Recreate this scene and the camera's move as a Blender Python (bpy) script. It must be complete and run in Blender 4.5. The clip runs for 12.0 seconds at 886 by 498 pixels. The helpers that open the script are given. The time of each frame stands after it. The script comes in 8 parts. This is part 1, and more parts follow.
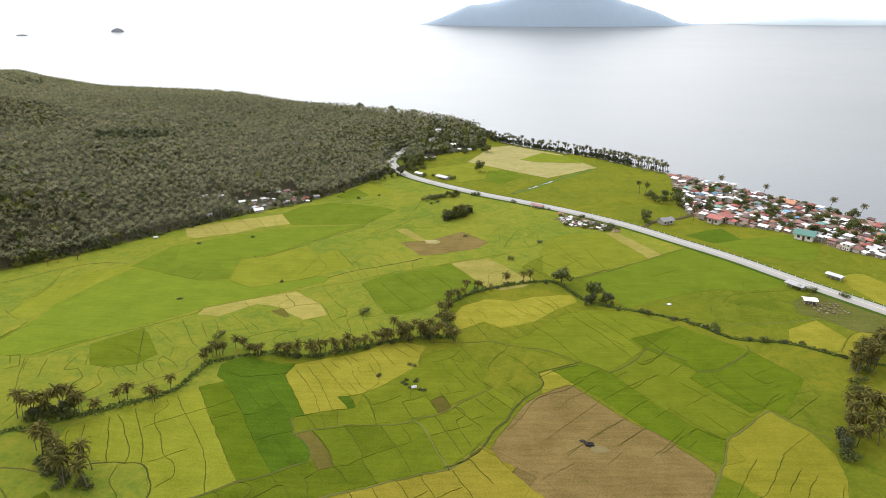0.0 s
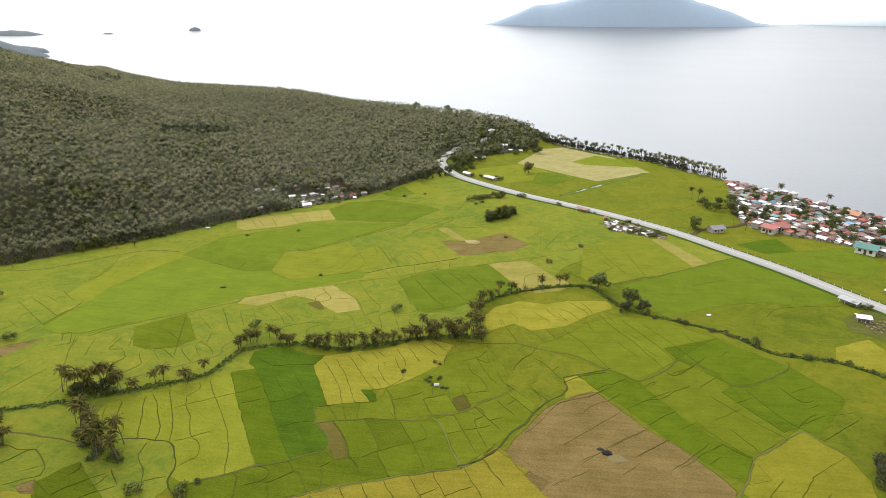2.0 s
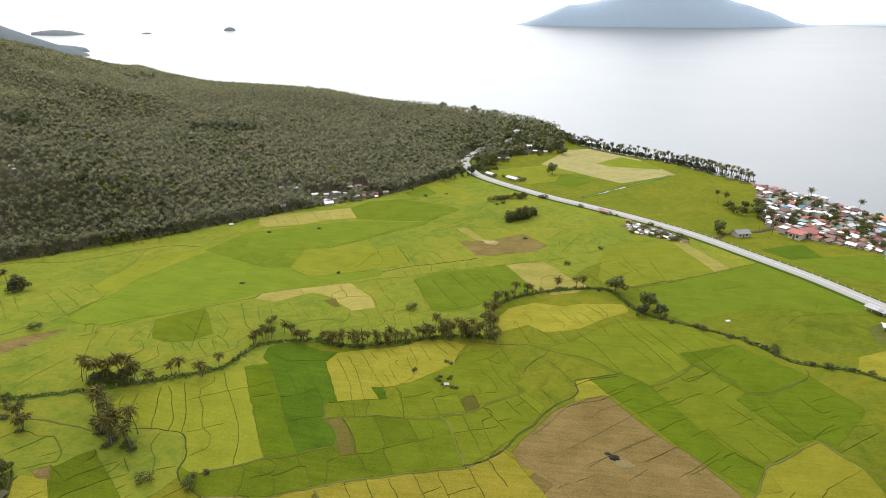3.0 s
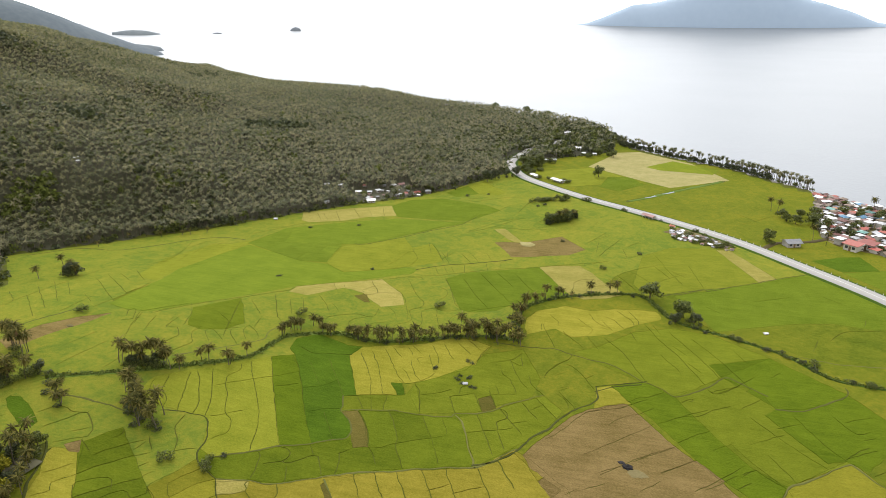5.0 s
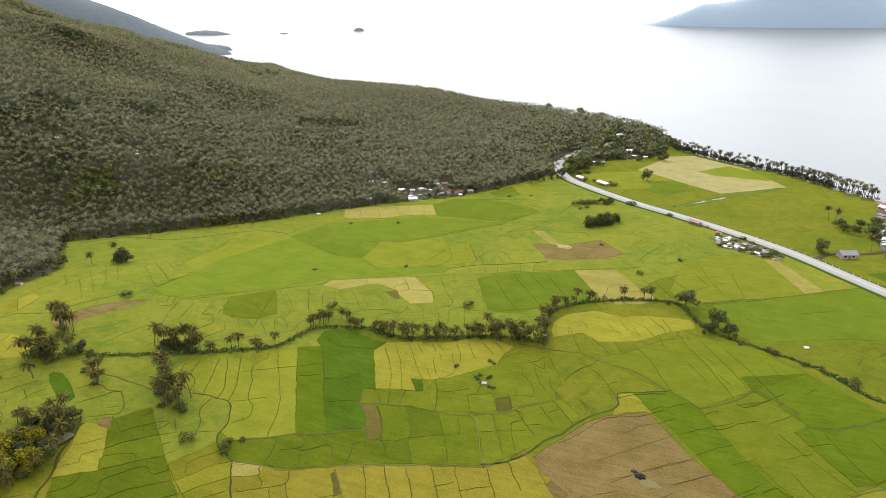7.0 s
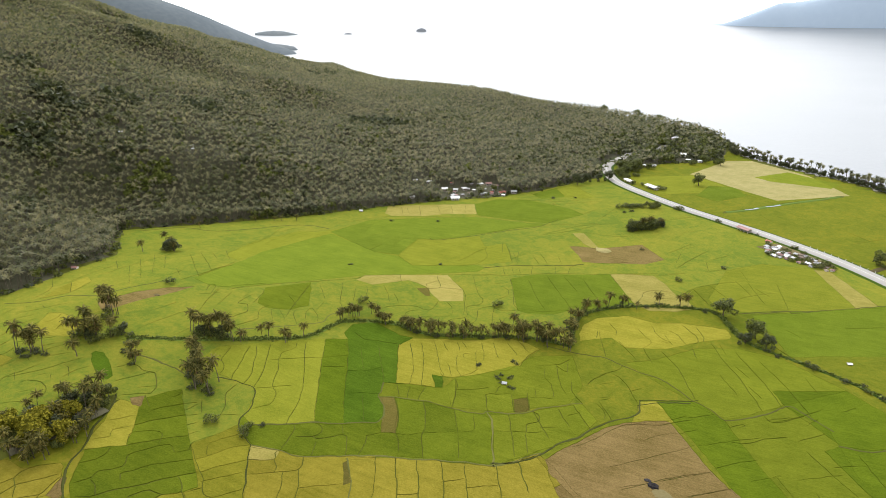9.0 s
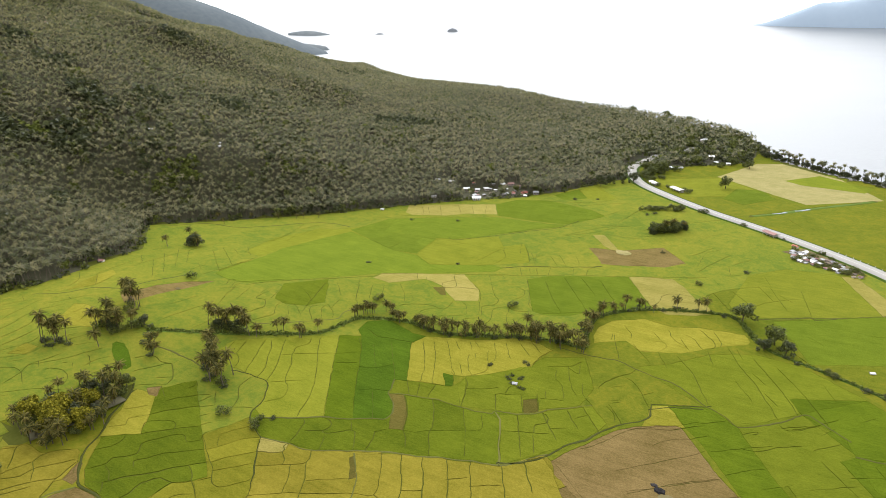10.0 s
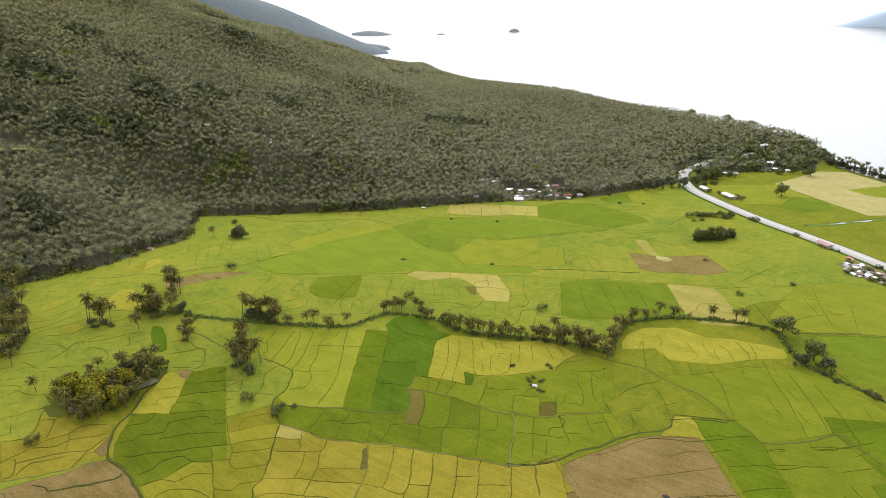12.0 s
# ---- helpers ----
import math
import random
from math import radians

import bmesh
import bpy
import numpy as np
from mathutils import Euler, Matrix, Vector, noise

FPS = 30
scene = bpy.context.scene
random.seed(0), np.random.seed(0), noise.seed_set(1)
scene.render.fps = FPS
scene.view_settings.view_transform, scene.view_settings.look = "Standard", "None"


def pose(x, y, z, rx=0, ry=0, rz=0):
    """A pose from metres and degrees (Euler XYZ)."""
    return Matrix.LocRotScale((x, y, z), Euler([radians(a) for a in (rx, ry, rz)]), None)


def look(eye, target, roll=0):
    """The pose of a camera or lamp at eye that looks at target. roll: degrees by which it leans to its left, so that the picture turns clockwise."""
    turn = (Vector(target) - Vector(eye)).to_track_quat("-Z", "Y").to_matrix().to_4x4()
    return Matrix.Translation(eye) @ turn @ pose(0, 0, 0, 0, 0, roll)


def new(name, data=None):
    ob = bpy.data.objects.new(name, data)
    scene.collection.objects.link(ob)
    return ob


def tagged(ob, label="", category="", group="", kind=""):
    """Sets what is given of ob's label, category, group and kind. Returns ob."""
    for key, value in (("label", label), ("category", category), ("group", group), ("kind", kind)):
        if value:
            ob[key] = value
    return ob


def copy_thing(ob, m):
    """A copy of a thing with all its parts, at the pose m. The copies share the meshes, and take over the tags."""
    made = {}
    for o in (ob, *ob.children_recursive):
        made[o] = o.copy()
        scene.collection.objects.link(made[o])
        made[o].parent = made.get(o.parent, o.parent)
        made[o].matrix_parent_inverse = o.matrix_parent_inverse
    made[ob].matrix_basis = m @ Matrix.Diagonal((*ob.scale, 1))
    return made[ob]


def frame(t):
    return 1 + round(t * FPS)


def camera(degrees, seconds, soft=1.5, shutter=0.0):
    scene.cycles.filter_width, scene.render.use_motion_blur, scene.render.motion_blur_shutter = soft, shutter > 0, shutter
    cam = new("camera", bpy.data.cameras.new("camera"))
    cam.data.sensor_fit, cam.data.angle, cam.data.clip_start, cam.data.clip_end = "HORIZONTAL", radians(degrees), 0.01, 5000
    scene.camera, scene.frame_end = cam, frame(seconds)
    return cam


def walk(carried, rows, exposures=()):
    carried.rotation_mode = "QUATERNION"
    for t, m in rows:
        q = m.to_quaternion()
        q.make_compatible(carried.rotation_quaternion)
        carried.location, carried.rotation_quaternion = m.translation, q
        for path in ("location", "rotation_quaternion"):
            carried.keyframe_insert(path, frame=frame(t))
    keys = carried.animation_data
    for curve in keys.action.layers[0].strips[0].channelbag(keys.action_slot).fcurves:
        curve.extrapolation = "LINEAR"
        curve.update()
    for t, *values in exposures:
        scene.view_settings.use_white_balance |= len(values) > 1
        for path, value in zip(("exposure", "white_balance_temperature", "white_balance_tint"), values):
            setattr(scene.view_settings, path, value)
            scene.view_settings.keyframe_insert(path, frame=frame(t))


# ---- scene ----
from mathutils import geometry

cam = camera(71.5, 12.0, soft=0.75)
PATH = [  # seconds, x, y, z, and the tilt, lean and turn
    (0, 0.00, 0.00, 120.00, 69.474, 0.041, 0.001),
    (0.5, 2.62, -0.31, 120.07, 69.469, 0.081, 1.500),
    (1, 5.29, -0.52, 120.15, 69.464, 0.111, 2.967),
    (1.5, 8.00, -0.62, 120.22, 69.461, 0.132, 4.409),
    (2, 10.73, -0.62, 120.28, 69.458, 0.144, 5.829),
    (2.5, 13.50, -0.54, 120.33, 69.456, 0.149, 7.232),
    (3, 16.29, -0.39, 120.37, 69.455, 0.147, 8.623),
    (4, 21.91, 0.14, 120.41, 69.457, 0.128, 11.382),
    (5, 27.56, 0.91, 120.39, 69.464, 0.093, 14.129),
    (5.5, 30.39, 1.38, 120.35, 69.470, 0.071, 15.504),
    (6, 33.21, 1.90, 120.30, 69.476, 0.048, 16.883),
    (6.5, 36.02, 2.47, 120.24, 69.484, 0.024, 18.265),
    (7, 38.82, 3.09, 120.17, 69.493, -0.000, 19.652),
    (8, 44.37, 4.46, 120.01, 69.513, -0.046, 22.440),
    (9, 49.82, 6.02, 119.84, 69.535, -0.084, 25.244),
    (9.5, 52.50, 6.87, 119.77, 69.545, -0.098, 26.648),
    (10, 55.15, 7.78, 119.71, 69.556, -0.109, 28.051),
    (10.5, 57.77, 8.75, 119.68, 69.565, -0.115, 29.450),
    (11, 60.35, 9.77, 119.67, 69.574, -0.116, 30.843),
    (11.5, 62.89, 10.86, 119.70, 69.581, -0.111, 32.226),
    (12, 65.39, 12.03, 119.77, 69.586, -0.100, 33.595),
]
walk(cam, [(t, pose(x, y, z, rx, -ry, rz)) for t, x, y, z, rx, ry, rz in PATH], [(0, -0.11), (6, -0.07), (12, 0.04)])

# ---- light and sky: bright overcast, the sun behind thin cloud ahead to the west ----
SUN_ELEVATION, SUN_TURN = 52.0, 35.0
world = bpy.data.worlds.new("overcast_sky")
scene.world = world
world.use_nodes = True
wt = world.node_tree
wt.nodes.clear()
w_out = wt.nodes.new("ShaderNodeOutputWorld")
w_back = wt.nodes.new("ShaderNodeBackground")
w_sky = wt.nodes.new("ShaderNodeTexSky")
w_sky.sky_type = "NISHITA"
w_sky.sun_disc = False
w_sky.sun_elevation = radians(SUN_ELEVATION)
w_sky.sun_rotation = radians(-SUN_TURN)
w_scale = wt.nodes.new("ShaderNodeVectorMath")
w_scale.operation = "SCALE"
w_scale.inputs["Scale"].default_value = 0.09
w_coord = wt.nodes.new("ShaderNodeTexCoord")
w_map = wt.nodes.new("ShaderNodeMapping")
w_map.inputs["Scale"].default_value = (1.0, 1.0, 3.0)
w_noise = wt.nodes.new("ShaderNodeTexNoise")
w_noise.inputs["Scale"].default_value = 2.2
w_noise.inputs["Detail"].default_value = 4.0
w_ramp = wt.nodes.new("ShaderNodeValToRGB")
w_ramp.color_ramp.elements[0].position, w_ramp.color_ramp.elements[0].color = 0.3, (0.86, 0.88, 0.92, 1)
w_ramp.color_ramp.elements[1].position, w_ramp.color_ramp.elements[1].color = 0.7, (1.1, 1.1, 1.1, 1)
w_mix = wt.nodes.new("ShaderNodeMix")
w_mix.data_type = "RGBA"
w_mix.inputs["Factor"].default_value = 0.9
wt.links.new(w_sky.outputs["Color"], w_scale.inputs[0])
wt.links.new(w_coord.outputs["Generated"], w_map.inputs["Vector"])
wt.links.new(w_map.outputs["Vector"], w_noise.inputs["Vector"])
wt.links.new(w_noise.outputs["Fac"], w_ramp.inputs["Fac"])
wt.links.new(w_scale.outputs["Vector"], w_mix.inputs["A"])
wt.links.new(w_ramp.outputs["Color"], w_mix.inputs["B"])
# the thin cloud is brighter on the sun's side
w_dot = wt.nodes.new("ShaderNodeVectorMath")
w_dot.operation = "DOT_PRODUCT"
w_dot.inputs[1].default_value = (-math.sin(radians(SUN_TURN)), math.cos(radians(SUN_TURN)), 0.25)
w_glow = wt.nodes.new("ShaderNodeMapRange")
w_glow.interpolation_type = "SMOOTHSTEP"
w_glow.inputs["From Min"].default_value, w_glow.inputs["From Max"].default_value = 0.12, 1.0
w_glow.inputs["To Min"].default_value, w_glow.inputs["To Max"].default_value = 0.95, 2.5
w_gain = wt.nodes.new("ShaderNodeVectorMath")
w_gain.operation = "SCALE"
wt.links.new(w_coord.outputs["Generated"], w_dot.inputs[0])
wt.links.new(w_dot.outputs["Value"], w_glow.inputs["Value"])
wt.links.new(w_mix.outputs["Result"], w_gain.inputs[0])
wt.links.new(w_glow.outputs["Result"], w_gain.inputs["Scale"])
wt.links.new(w_gain.outputs["Vector"], w_back.inputs["Color"])
w_back.inputs["Strength"].default_value = 1.34
wt.links.new(w_back.outputs["Background"], w_out.inputs["Surface"])

sun = new("sun", bpy.data.lights.new("sun", "SUN"))
sun.data.energy = 0.95
sun.data.angle = radians(24)
sun.data.color = (1.0, 0.95, 0.86)
sun.matrix_world = look((0, 0, 0), (math.sin(radians(SUN_TURN)) * 0.6, -math.cos(radians(SUN_TURN)) * 0.6, -math.tan(radians(SUN_ELEVATION)) * 0.6))
scene.view_settings.exposure = 0.0


# ---- materials ----
def surface(name, low, high, grain=4.0, patch=0.06, rough=0.85, bump=0.0, spread=0.25, metal=0.0, patches=0.35, bump_scale=0.0, gloss=0.25, piece=0.4, reach=0.25):
    """A procedural surface: two colours mixed by fine grain and broad patches, and brightness that differs from piece to piece."""
    m = bpy.data.materials.new(name)
    m.use_nodes = True
    t = m.node_tree
    b = t.nodes["Principled BSDF"]
    geo = t.nodes.new("ShaderNodeNewGeometry")
    info = t.nodes.new("ShaderNodeObjectInfo")
    fine = t.nodes.new("ShaderNodeTexNoise")
    fine.inputs["Scale"].default_value = grain
    fine.inputs["Detail"].default_value = 3.0
    broad = t.nodes.new("ShaderNodeTexNoise")
    broad.inputs["Scale"].default_value = patch
    broad.inputs["Detail"].default_value = 3.0
    for n in (fine, broad):
        t.links.new(geo.outputs["Position"], n.inputs["Vector"])
    # piece by piece variation
    add = t.nodes.new("ShaderNodeMath")
    add.operation = "ADD"
    t.links.new(geo.outputs["Random Per Island"], add.inputs[0])
    t.links.new(info.outputs["Random"], add.inputs[1])
    frac = t.nodes.new("ShaderNodeMath")
    frac.operation = "FRACT"
    t.links.new(add.outputs[0], frac.inputs[0])
    # factor = grain and patches
    blend = t.nodes.new("ShaderNodeMix")
    blend.inputs["Factor"].default_value = patches
    t.links.new(fine.outputs["Fac"], blend.inputs["A"])
    t.links.new(broad.outputs["Fac"], blend.inputs["B"])
    blend2 = t.nodes.new("ShaderNodeMix")
    blend2.inputs["Factor"].default_value = piece
    t.links.new(blend.outputs["Result"], blend2.inputs["A"])
    t.links.new(frac.outputs[0], blend2.inputs["B"])
    stretch = t.nodes.new("ShaderNodeMapRange")
    stretch.inputs["From Min"].default_value, stretch.inputs["From Max"].default_value = 0.5 - reach, 0.5 + reach
    t.links.new(blend2.outputs["Result"], stretch.inputs["Value"])
    mix = t.nodes.new("ShaderNodeMix")
    mix.data_type = "RGBA"
    mix.inputs["A"].default_value, mix.inputs["B"].default_value = (*low, 1), (*high, 1)
    t.links.new(stretch.outputs["Result"], mix.inputs["Factor"])
    value = t.nodes.new("ShaderNodeMapRange")
    value.inputs["To Min"].default_value, value.inputs["To Max"].default_value = 1 - spread, 1 + spread
    t.links.new(frac.outputs[0], value.inputs["Value"])
    hsv = t.nodes.new("ShaderNodeHueSaturation")
    t.links.new(value.outputs["Result"], hsv.inputs["Value"])
    t.links.new(mix.outputs["Result"], hsv.inputs["Color"])
    t.links.new(hsv.outputs["Color"], b.inputs["Base Color"])
    b.inputs["Roughness"].default_value = rough
    b.inputs["Metallic"].default_value = metal
    b.inputs["Specular IOR Level"].default_value = gloss
    if bump:
        relief = t.nodes.new("ShaderNodeTexNoise")
        relief.inputs["Scale"].default_value = bump_scale or grain
        relief.inputs["Detail"].default_value = 4.0
        t.links.new(geo.outputs["Position"], relief.inputs["Vector"])
        node = t.nodes.new("ShaderNodeBump")
        node.inputs["Strength"].default_value = bump
        node.inputs["Distance"].default_value = 0.3
        t.links.new(relief.outputs["Fac"], node.inputs["Height"])
        t.links.new(node.outputs["Normal"], b.inputs["Normal"])
    return m


def leafy(m, share, tint=(1.0, 1.0, 1.0)):
    """Lets some light through a leaf, as thin green blades do."""
    t = m.node_tree
    b = t.nodes["Principled BSDF"]
    glow = t.nodes.new("ShaderNodeBsdfTranslucent")
    colour = b.inputs["Base Color"].links[0].from_socket
    warm = t.nodes.new("ShaderNodeMix")
    warm.data_type, warm.blend_type = "RGBA", "MULTIPLY"
    warm.inputs["Factor"].default_value = 1.0
    warm.inputs["B"].default_value = (*tint, 1)
    t.links.new(colour, warm.inputs["A"])
    t.links.new(warm.outputs["Result"], glow.inputs["Color"])
    mix = t.nodes.new("ShaderNodeMixShader")
    mix.inputs["Fac"].default_value = share
    t.links.new(b.outputs["BSDF"], mix.inputs[1])
    t.links.new(glow.outputs["BSDF"], mix.inputs[2])
    t.links.new(mix.outputs["Shader"], t.nodes["Material Output"].inputs["Surface"])
    return m


def crop(name, low, high, spread=0.07, far=1.0):
    """Standing rice or stubble: blotches, drill rows and grain, with a slight bloom on the leaf tips. far: distance
    brightening in the colour.
    """
    m = bpy.data.materials.new(name)
    m.use_nodes = True
    t = m.node_tree
    b = t.nodes["Principled BSDF"]
    geo = t.nodes.new("ShaderNodeNewGeometry")
    info = t.nodes.new("ShaderNodeObjectInfo")

    def noise_at(scale, detail, rough=0.5, stretch=None):
        n = t.nodes.new("ShaderNodeTexNoise")
        n.inputs["Scale"].default_value, n.inputs["Detail"].default_value, n.inputs["Roughness"].default_value = scale, detail, rough
        if stretch:
            turn = t.nodes.new("ShaderNodeMapping")
            turn.inputs["Rotation"].default_value = (0, 0, radians(stretch[0]))
            turn.inputs["Scale"].default_value = (stretch[1], stretch[2], 1.0)
            t.links.new(geo.outputs["Position"], turn.inputs["Vector"])
            t.links.new(turn.outputs["Vector"], n.inputs["Vector"])
        else:
            t.links.new(geo.outputs["Position"], n.inputs["Vector"])
        return n.outputs["Fac"]

    add = t.nodes.new("ShaderNodeMath")
    t.links.new(geo.outputs["Random Per Island"], add.inputs[0])
    t.links.new(info.outputs["Random"], add.inputs[1])
    frac = t.nodes.new("ShaderNodeMath")
    frac.operation = "FRACT"
    t.links.new(add.outputs[0], frac.inputs[0])
    last = None
    for source, weight in ((noise_at(1.7, 4.0, 0.6), 1.1), (noise_at(0.085, 7.0, 0.72), 1.5), (noise_at(1.0, 3.0, 0.6, (34, 0.05, 0.75)), 0.8), (frac.outputs[0], 0.2)):
        k = t.nodes.new("ShaderNodeMath")
        k.operation = "MULTIPLY_ADD"
        k.inputs[1].default_value = weight
        t.links.new(source, k.inputs[0])
        if last is None:
            k.inputs[2].default_value = 0.5 - 0.5 * (1.1 + 1.5 + 0.8 + 0.2)
        else:
            t.links.new(last, k.inputs[2])
        last = k.outputs[0]
    mix = t.nodes.new("ShaderNodeMix")
    mix.data_type = "RGBA"
    # far paints the lighter look of distant plots into both colours
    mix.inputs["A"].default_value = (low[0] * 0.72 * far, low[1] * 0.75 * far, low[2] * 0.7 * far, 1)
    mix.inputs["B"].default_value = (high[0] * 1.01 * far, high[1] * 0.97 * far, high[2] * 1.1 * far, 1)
    t.links.new(last, mix.inputs["Factor"])
    value = t.nodes.new("ShaderNodeMapRange")
    value.inputs["To Min"].default_value, value.inputs["To Max"].default_value = 1 - spread, 1 + spread
    t.links.new(frac.outputs[0], value.inputs["Value"])
    hsv = t.nodes.new("ShaderNodeHueSaturation")
    t.links.new(value.outputs["Result"], hsv.inputs["Value"])
    t.links.new(mix.outputs["Result"], hsv.inputs["Color"])
    t.links.new(hsv.outputs["Color"], b.inputs["Base Color"])
    b.inputs["Roughness"].default_value = 1.0
    b.inputs["Specular IOR Level"].default_value = 0.02
    b.inputs["Sheen Weight"].default_value = 0.10
    b.inputs["Sheen Roughness"].default_value = 0.45
    b.inputs["Sheen Tint"].default_value = (0.75, 0.95, 0.08, 1)
    node = t.nodes.new("ShaderNodeBump")
    node.inputs["Strength"].default_value = 0.8
    node.inputs["Distance"].default_value = 0.3
    t.links.new(noise_at(2.2, 4.0), node.inputs["Height"])
    t.links.new(node.outputs["Normal"], b.inputs["Normal"])
    return m


CROP = {
    "lush": crop("lush_rice", (0.050, 0.092, 0.007), (0.082, 0.138, 0.009)),
    "lush_mid": crop("young_rice", (0.070, 0.104, 0.006), (0.102, 0.142, 0.008)),
    "lush_far": crop("young_rice_far", (0.083, 0.119, 0.009), (0.120, 0.159, 0.012), far=1.14),
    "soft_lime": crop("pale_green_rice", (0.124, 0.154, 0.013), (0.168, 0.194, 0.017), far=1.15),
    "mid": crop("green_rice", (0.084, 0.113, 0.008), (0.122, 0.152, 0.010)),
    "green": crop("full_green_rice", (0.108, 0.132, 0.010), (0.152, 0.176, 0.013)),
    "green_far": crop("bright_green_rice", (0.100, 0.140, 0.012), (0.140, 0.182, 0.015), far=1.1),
    "lime": crop("lime_rice", (0.156, 0.174, 0.015), (0.210, 0.224, 0.021)),
    "ripe_green": crop("ripening_rice", (0.148, 0.144, 0.013), (0.208, 0.196, 0.019)),
    "late": crop("yellowing_rice", (0.195, 0.184, 0.016), (0.268, 0.246, 0.030)),
    "straw_green": crop("late_rice", (0.178, 0.152, 0.016), (0.245, 0.208, 0.026)),
    "ripe": crop("ripe_rice", (0.262, 0.226, 0.048), (0.345, 0.298, 0.080)),
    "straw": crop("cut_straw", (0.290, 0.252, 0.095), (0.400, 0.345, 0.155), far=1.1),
    "stubble": crop("brown_stubble", (0.118, 0.082, 0.024), (0.212, 0.152, 0.056)),
    "rough": crop("rough_grass", (0.090, 0.098, 0.020), (0.140, 0.136, 0.038)),
    "stubble_green": crop("weedy_stubble", (0.090, 0.082, 0.016), (0.128, 0.104, 0.024)),
}


def mixed_crop(name, stops, k=0.88):
    """Rice at several stages of ripeness: the hue drifts over many plots."""
    m = crop(name, stops[0], stops[-1])
    t = m.node_tree
    geo = t.nodes.new("ShaderNodeNewGeometry")
    drift = t.nodes.new("ShaderNodeTexNoise")
    drift.inputs["Scale"].default_value = 0.022
    drift.inputs["Detail"].default_value = 2.0
    t.links.new(geo.outputs["Position"], drift.inputs["Vector"])
    grain = t.nodes.new("ShaderNodeTexNoise")
    grain.inputs["Scale"].default_value = 0.8
    grain.inputs["Detail"].default_value = 4.0
    t.links.new(geo.outputs["Position"], grain.inputs["Vector"])
    mottle = t.nodes.new("ShaderNodeTexNoise")
    mottle.inputs["Scale"].default_value = 0.14
    mottle.inputs["Detail"].default_value = 5.0
    mottle.inputs["Distortion"].default_value = 1.2
    t.links.new(geo.outputs["Position"], mottle.inputs["Vector"])
    info = t.nodes.new("ShaderNodeObjectInfo")
    add = t.nodes.new("ShaderNodeMath")
    t.links.new(geo.outputs["Random Per Island"], add.inputs[0])
    t.links.new(info.outputs["Random"], add.inputs[1])
    frac = t.nodes.new("ShaderNodeMath")
    frac.operation = "FRACT"
    t.links.new(add.outputs[0], frac.inputs[0])
    sums = []
    for source, weight in ((drift.outputs["Fac"], 1.3), (mottle.outputs["Fac"], 1.7), (grain.outputs["Fac"], 1.2), (frac.outputs[0], 0.35)):
        term = t.nodes.new("ShaderNodeMath")
        term.operation = "MULTIPLY_ADD"
        term.inputs[1].default_value = weight
        t.links.new(source, term.inputs[0])
        if sums:
            t.links.new(sums[-1].outputs[0], term.inputs[2])
        else:
            term.inputs[2].default_value = -1.78
        sums.append(term)
    ramp = t.nodes.new("ShaderNodeValToRGB")
    e = ramp.color_ramp.elements
    while len(e) < len(stops):
        e.new(0.5)
    for i, c in enumerate(stops):
        e[i].position = i / (len(stops) - 1)
        e[i].color = (c[0] * k * 1.02, c[1] * k * 0.97, c[2] * k * 1.1, 1)
    t.links.new(sums[-1].outputs[0], ramp.inputs["Fac"])
    t.links.new(ramp.outputs["Color"], t.nodes["Principled BSDF"].inputs["Base Color"])
    return m


CROP["mixed"] = mixed_crop("mixed_rice", [(0.100, 0.143, 0.016), (0.138, 0.168, 0.018), (0.168, 0.183, 0.020), (0.212, 0.202, 0.024)], 1.05)
CROP["mixed_west"] = mixed_crop("ripening_mixed_rice", [(0.100, 0.132, 0.010), (0.138, 0.158, 0.012), (0.168, 0.174, 0.014), (0.205, 0.188, 0.020)])
CROP["mixed_east"] = mixed_crop("green_mixed_rice", [(0.084, 0.116, 0.009), (0.112, 0.139, 0.011), (0.140, 0.159, 0.013), (0.178, 0.178, 0.015)])
MAT_GROUND = surface("grassy_soil", (0.095, 0.108, 0.016), (0.160, 0.160, 0.034), grain=0.9, patch=0.05, bump=0.4, gloss=0.04)
MAT_EARTH = surface("bare_earth", (0.105, 0.085, 0.036), (0.180, 0.150, 0.070), grain=1.5, patch=0.15, bump=0.3, gloss=0.05)
MAT_BANK = surface("weedy_bank", (0.058, 0.068, 0.016), (0.125, 0.122, 0.034), grain=1.5, patch=0.15, bump=0.3, gloss=0.03)
MAT_ROAD = surface("concrete_road", (0.295, 0.280, 0.258), (0.400, 0.384, 0.358), grain=1.2, patch=0.08, rough=0.8, spread=0.05)
MAT_PAINT = surface("white_paint", (0.62, 0.62, 0.60), (0.78, 0.78, 0.76), grain=3, patch=0.3, rough=0.6, spread=0.05)
MAT_SAND = surface("pale_sand", (0.33, 0.30, 0.25), (0.46, 0.43, 0.37), grain=1, patch=0.05)
MAT_FROND = surface("palm_frond", (0.104, 0.118, 0.046), (0.194, 0.176, 0.086), grain=0.5, patch=0.014, rough=0.6, spread=0.26, patches=0.65, gloss=0.26, reach=0.24)
MAT_FROND.node_tree.nodes["Principled BSDF"].inputs["Sheen Weight"].default_value = 0.07
leafy(MAT_FROND, 0.42, (1.5, 1.5, 1.3))
MAT_FROND_NEAR = surface("field_palm_frond", (0.064, 0.074, 0.016), (0.188, 0.156, 0.042), grain=0.8, patch=0.05, rough=0.7, spread=0.45, gloss=0.12)
MAT_DEAD = surface("dead_frond", (0.150, 0.095, 0.040), (0.260, 0.170, 0.080), grain=0.8, patch=0.1, spread=0.3)
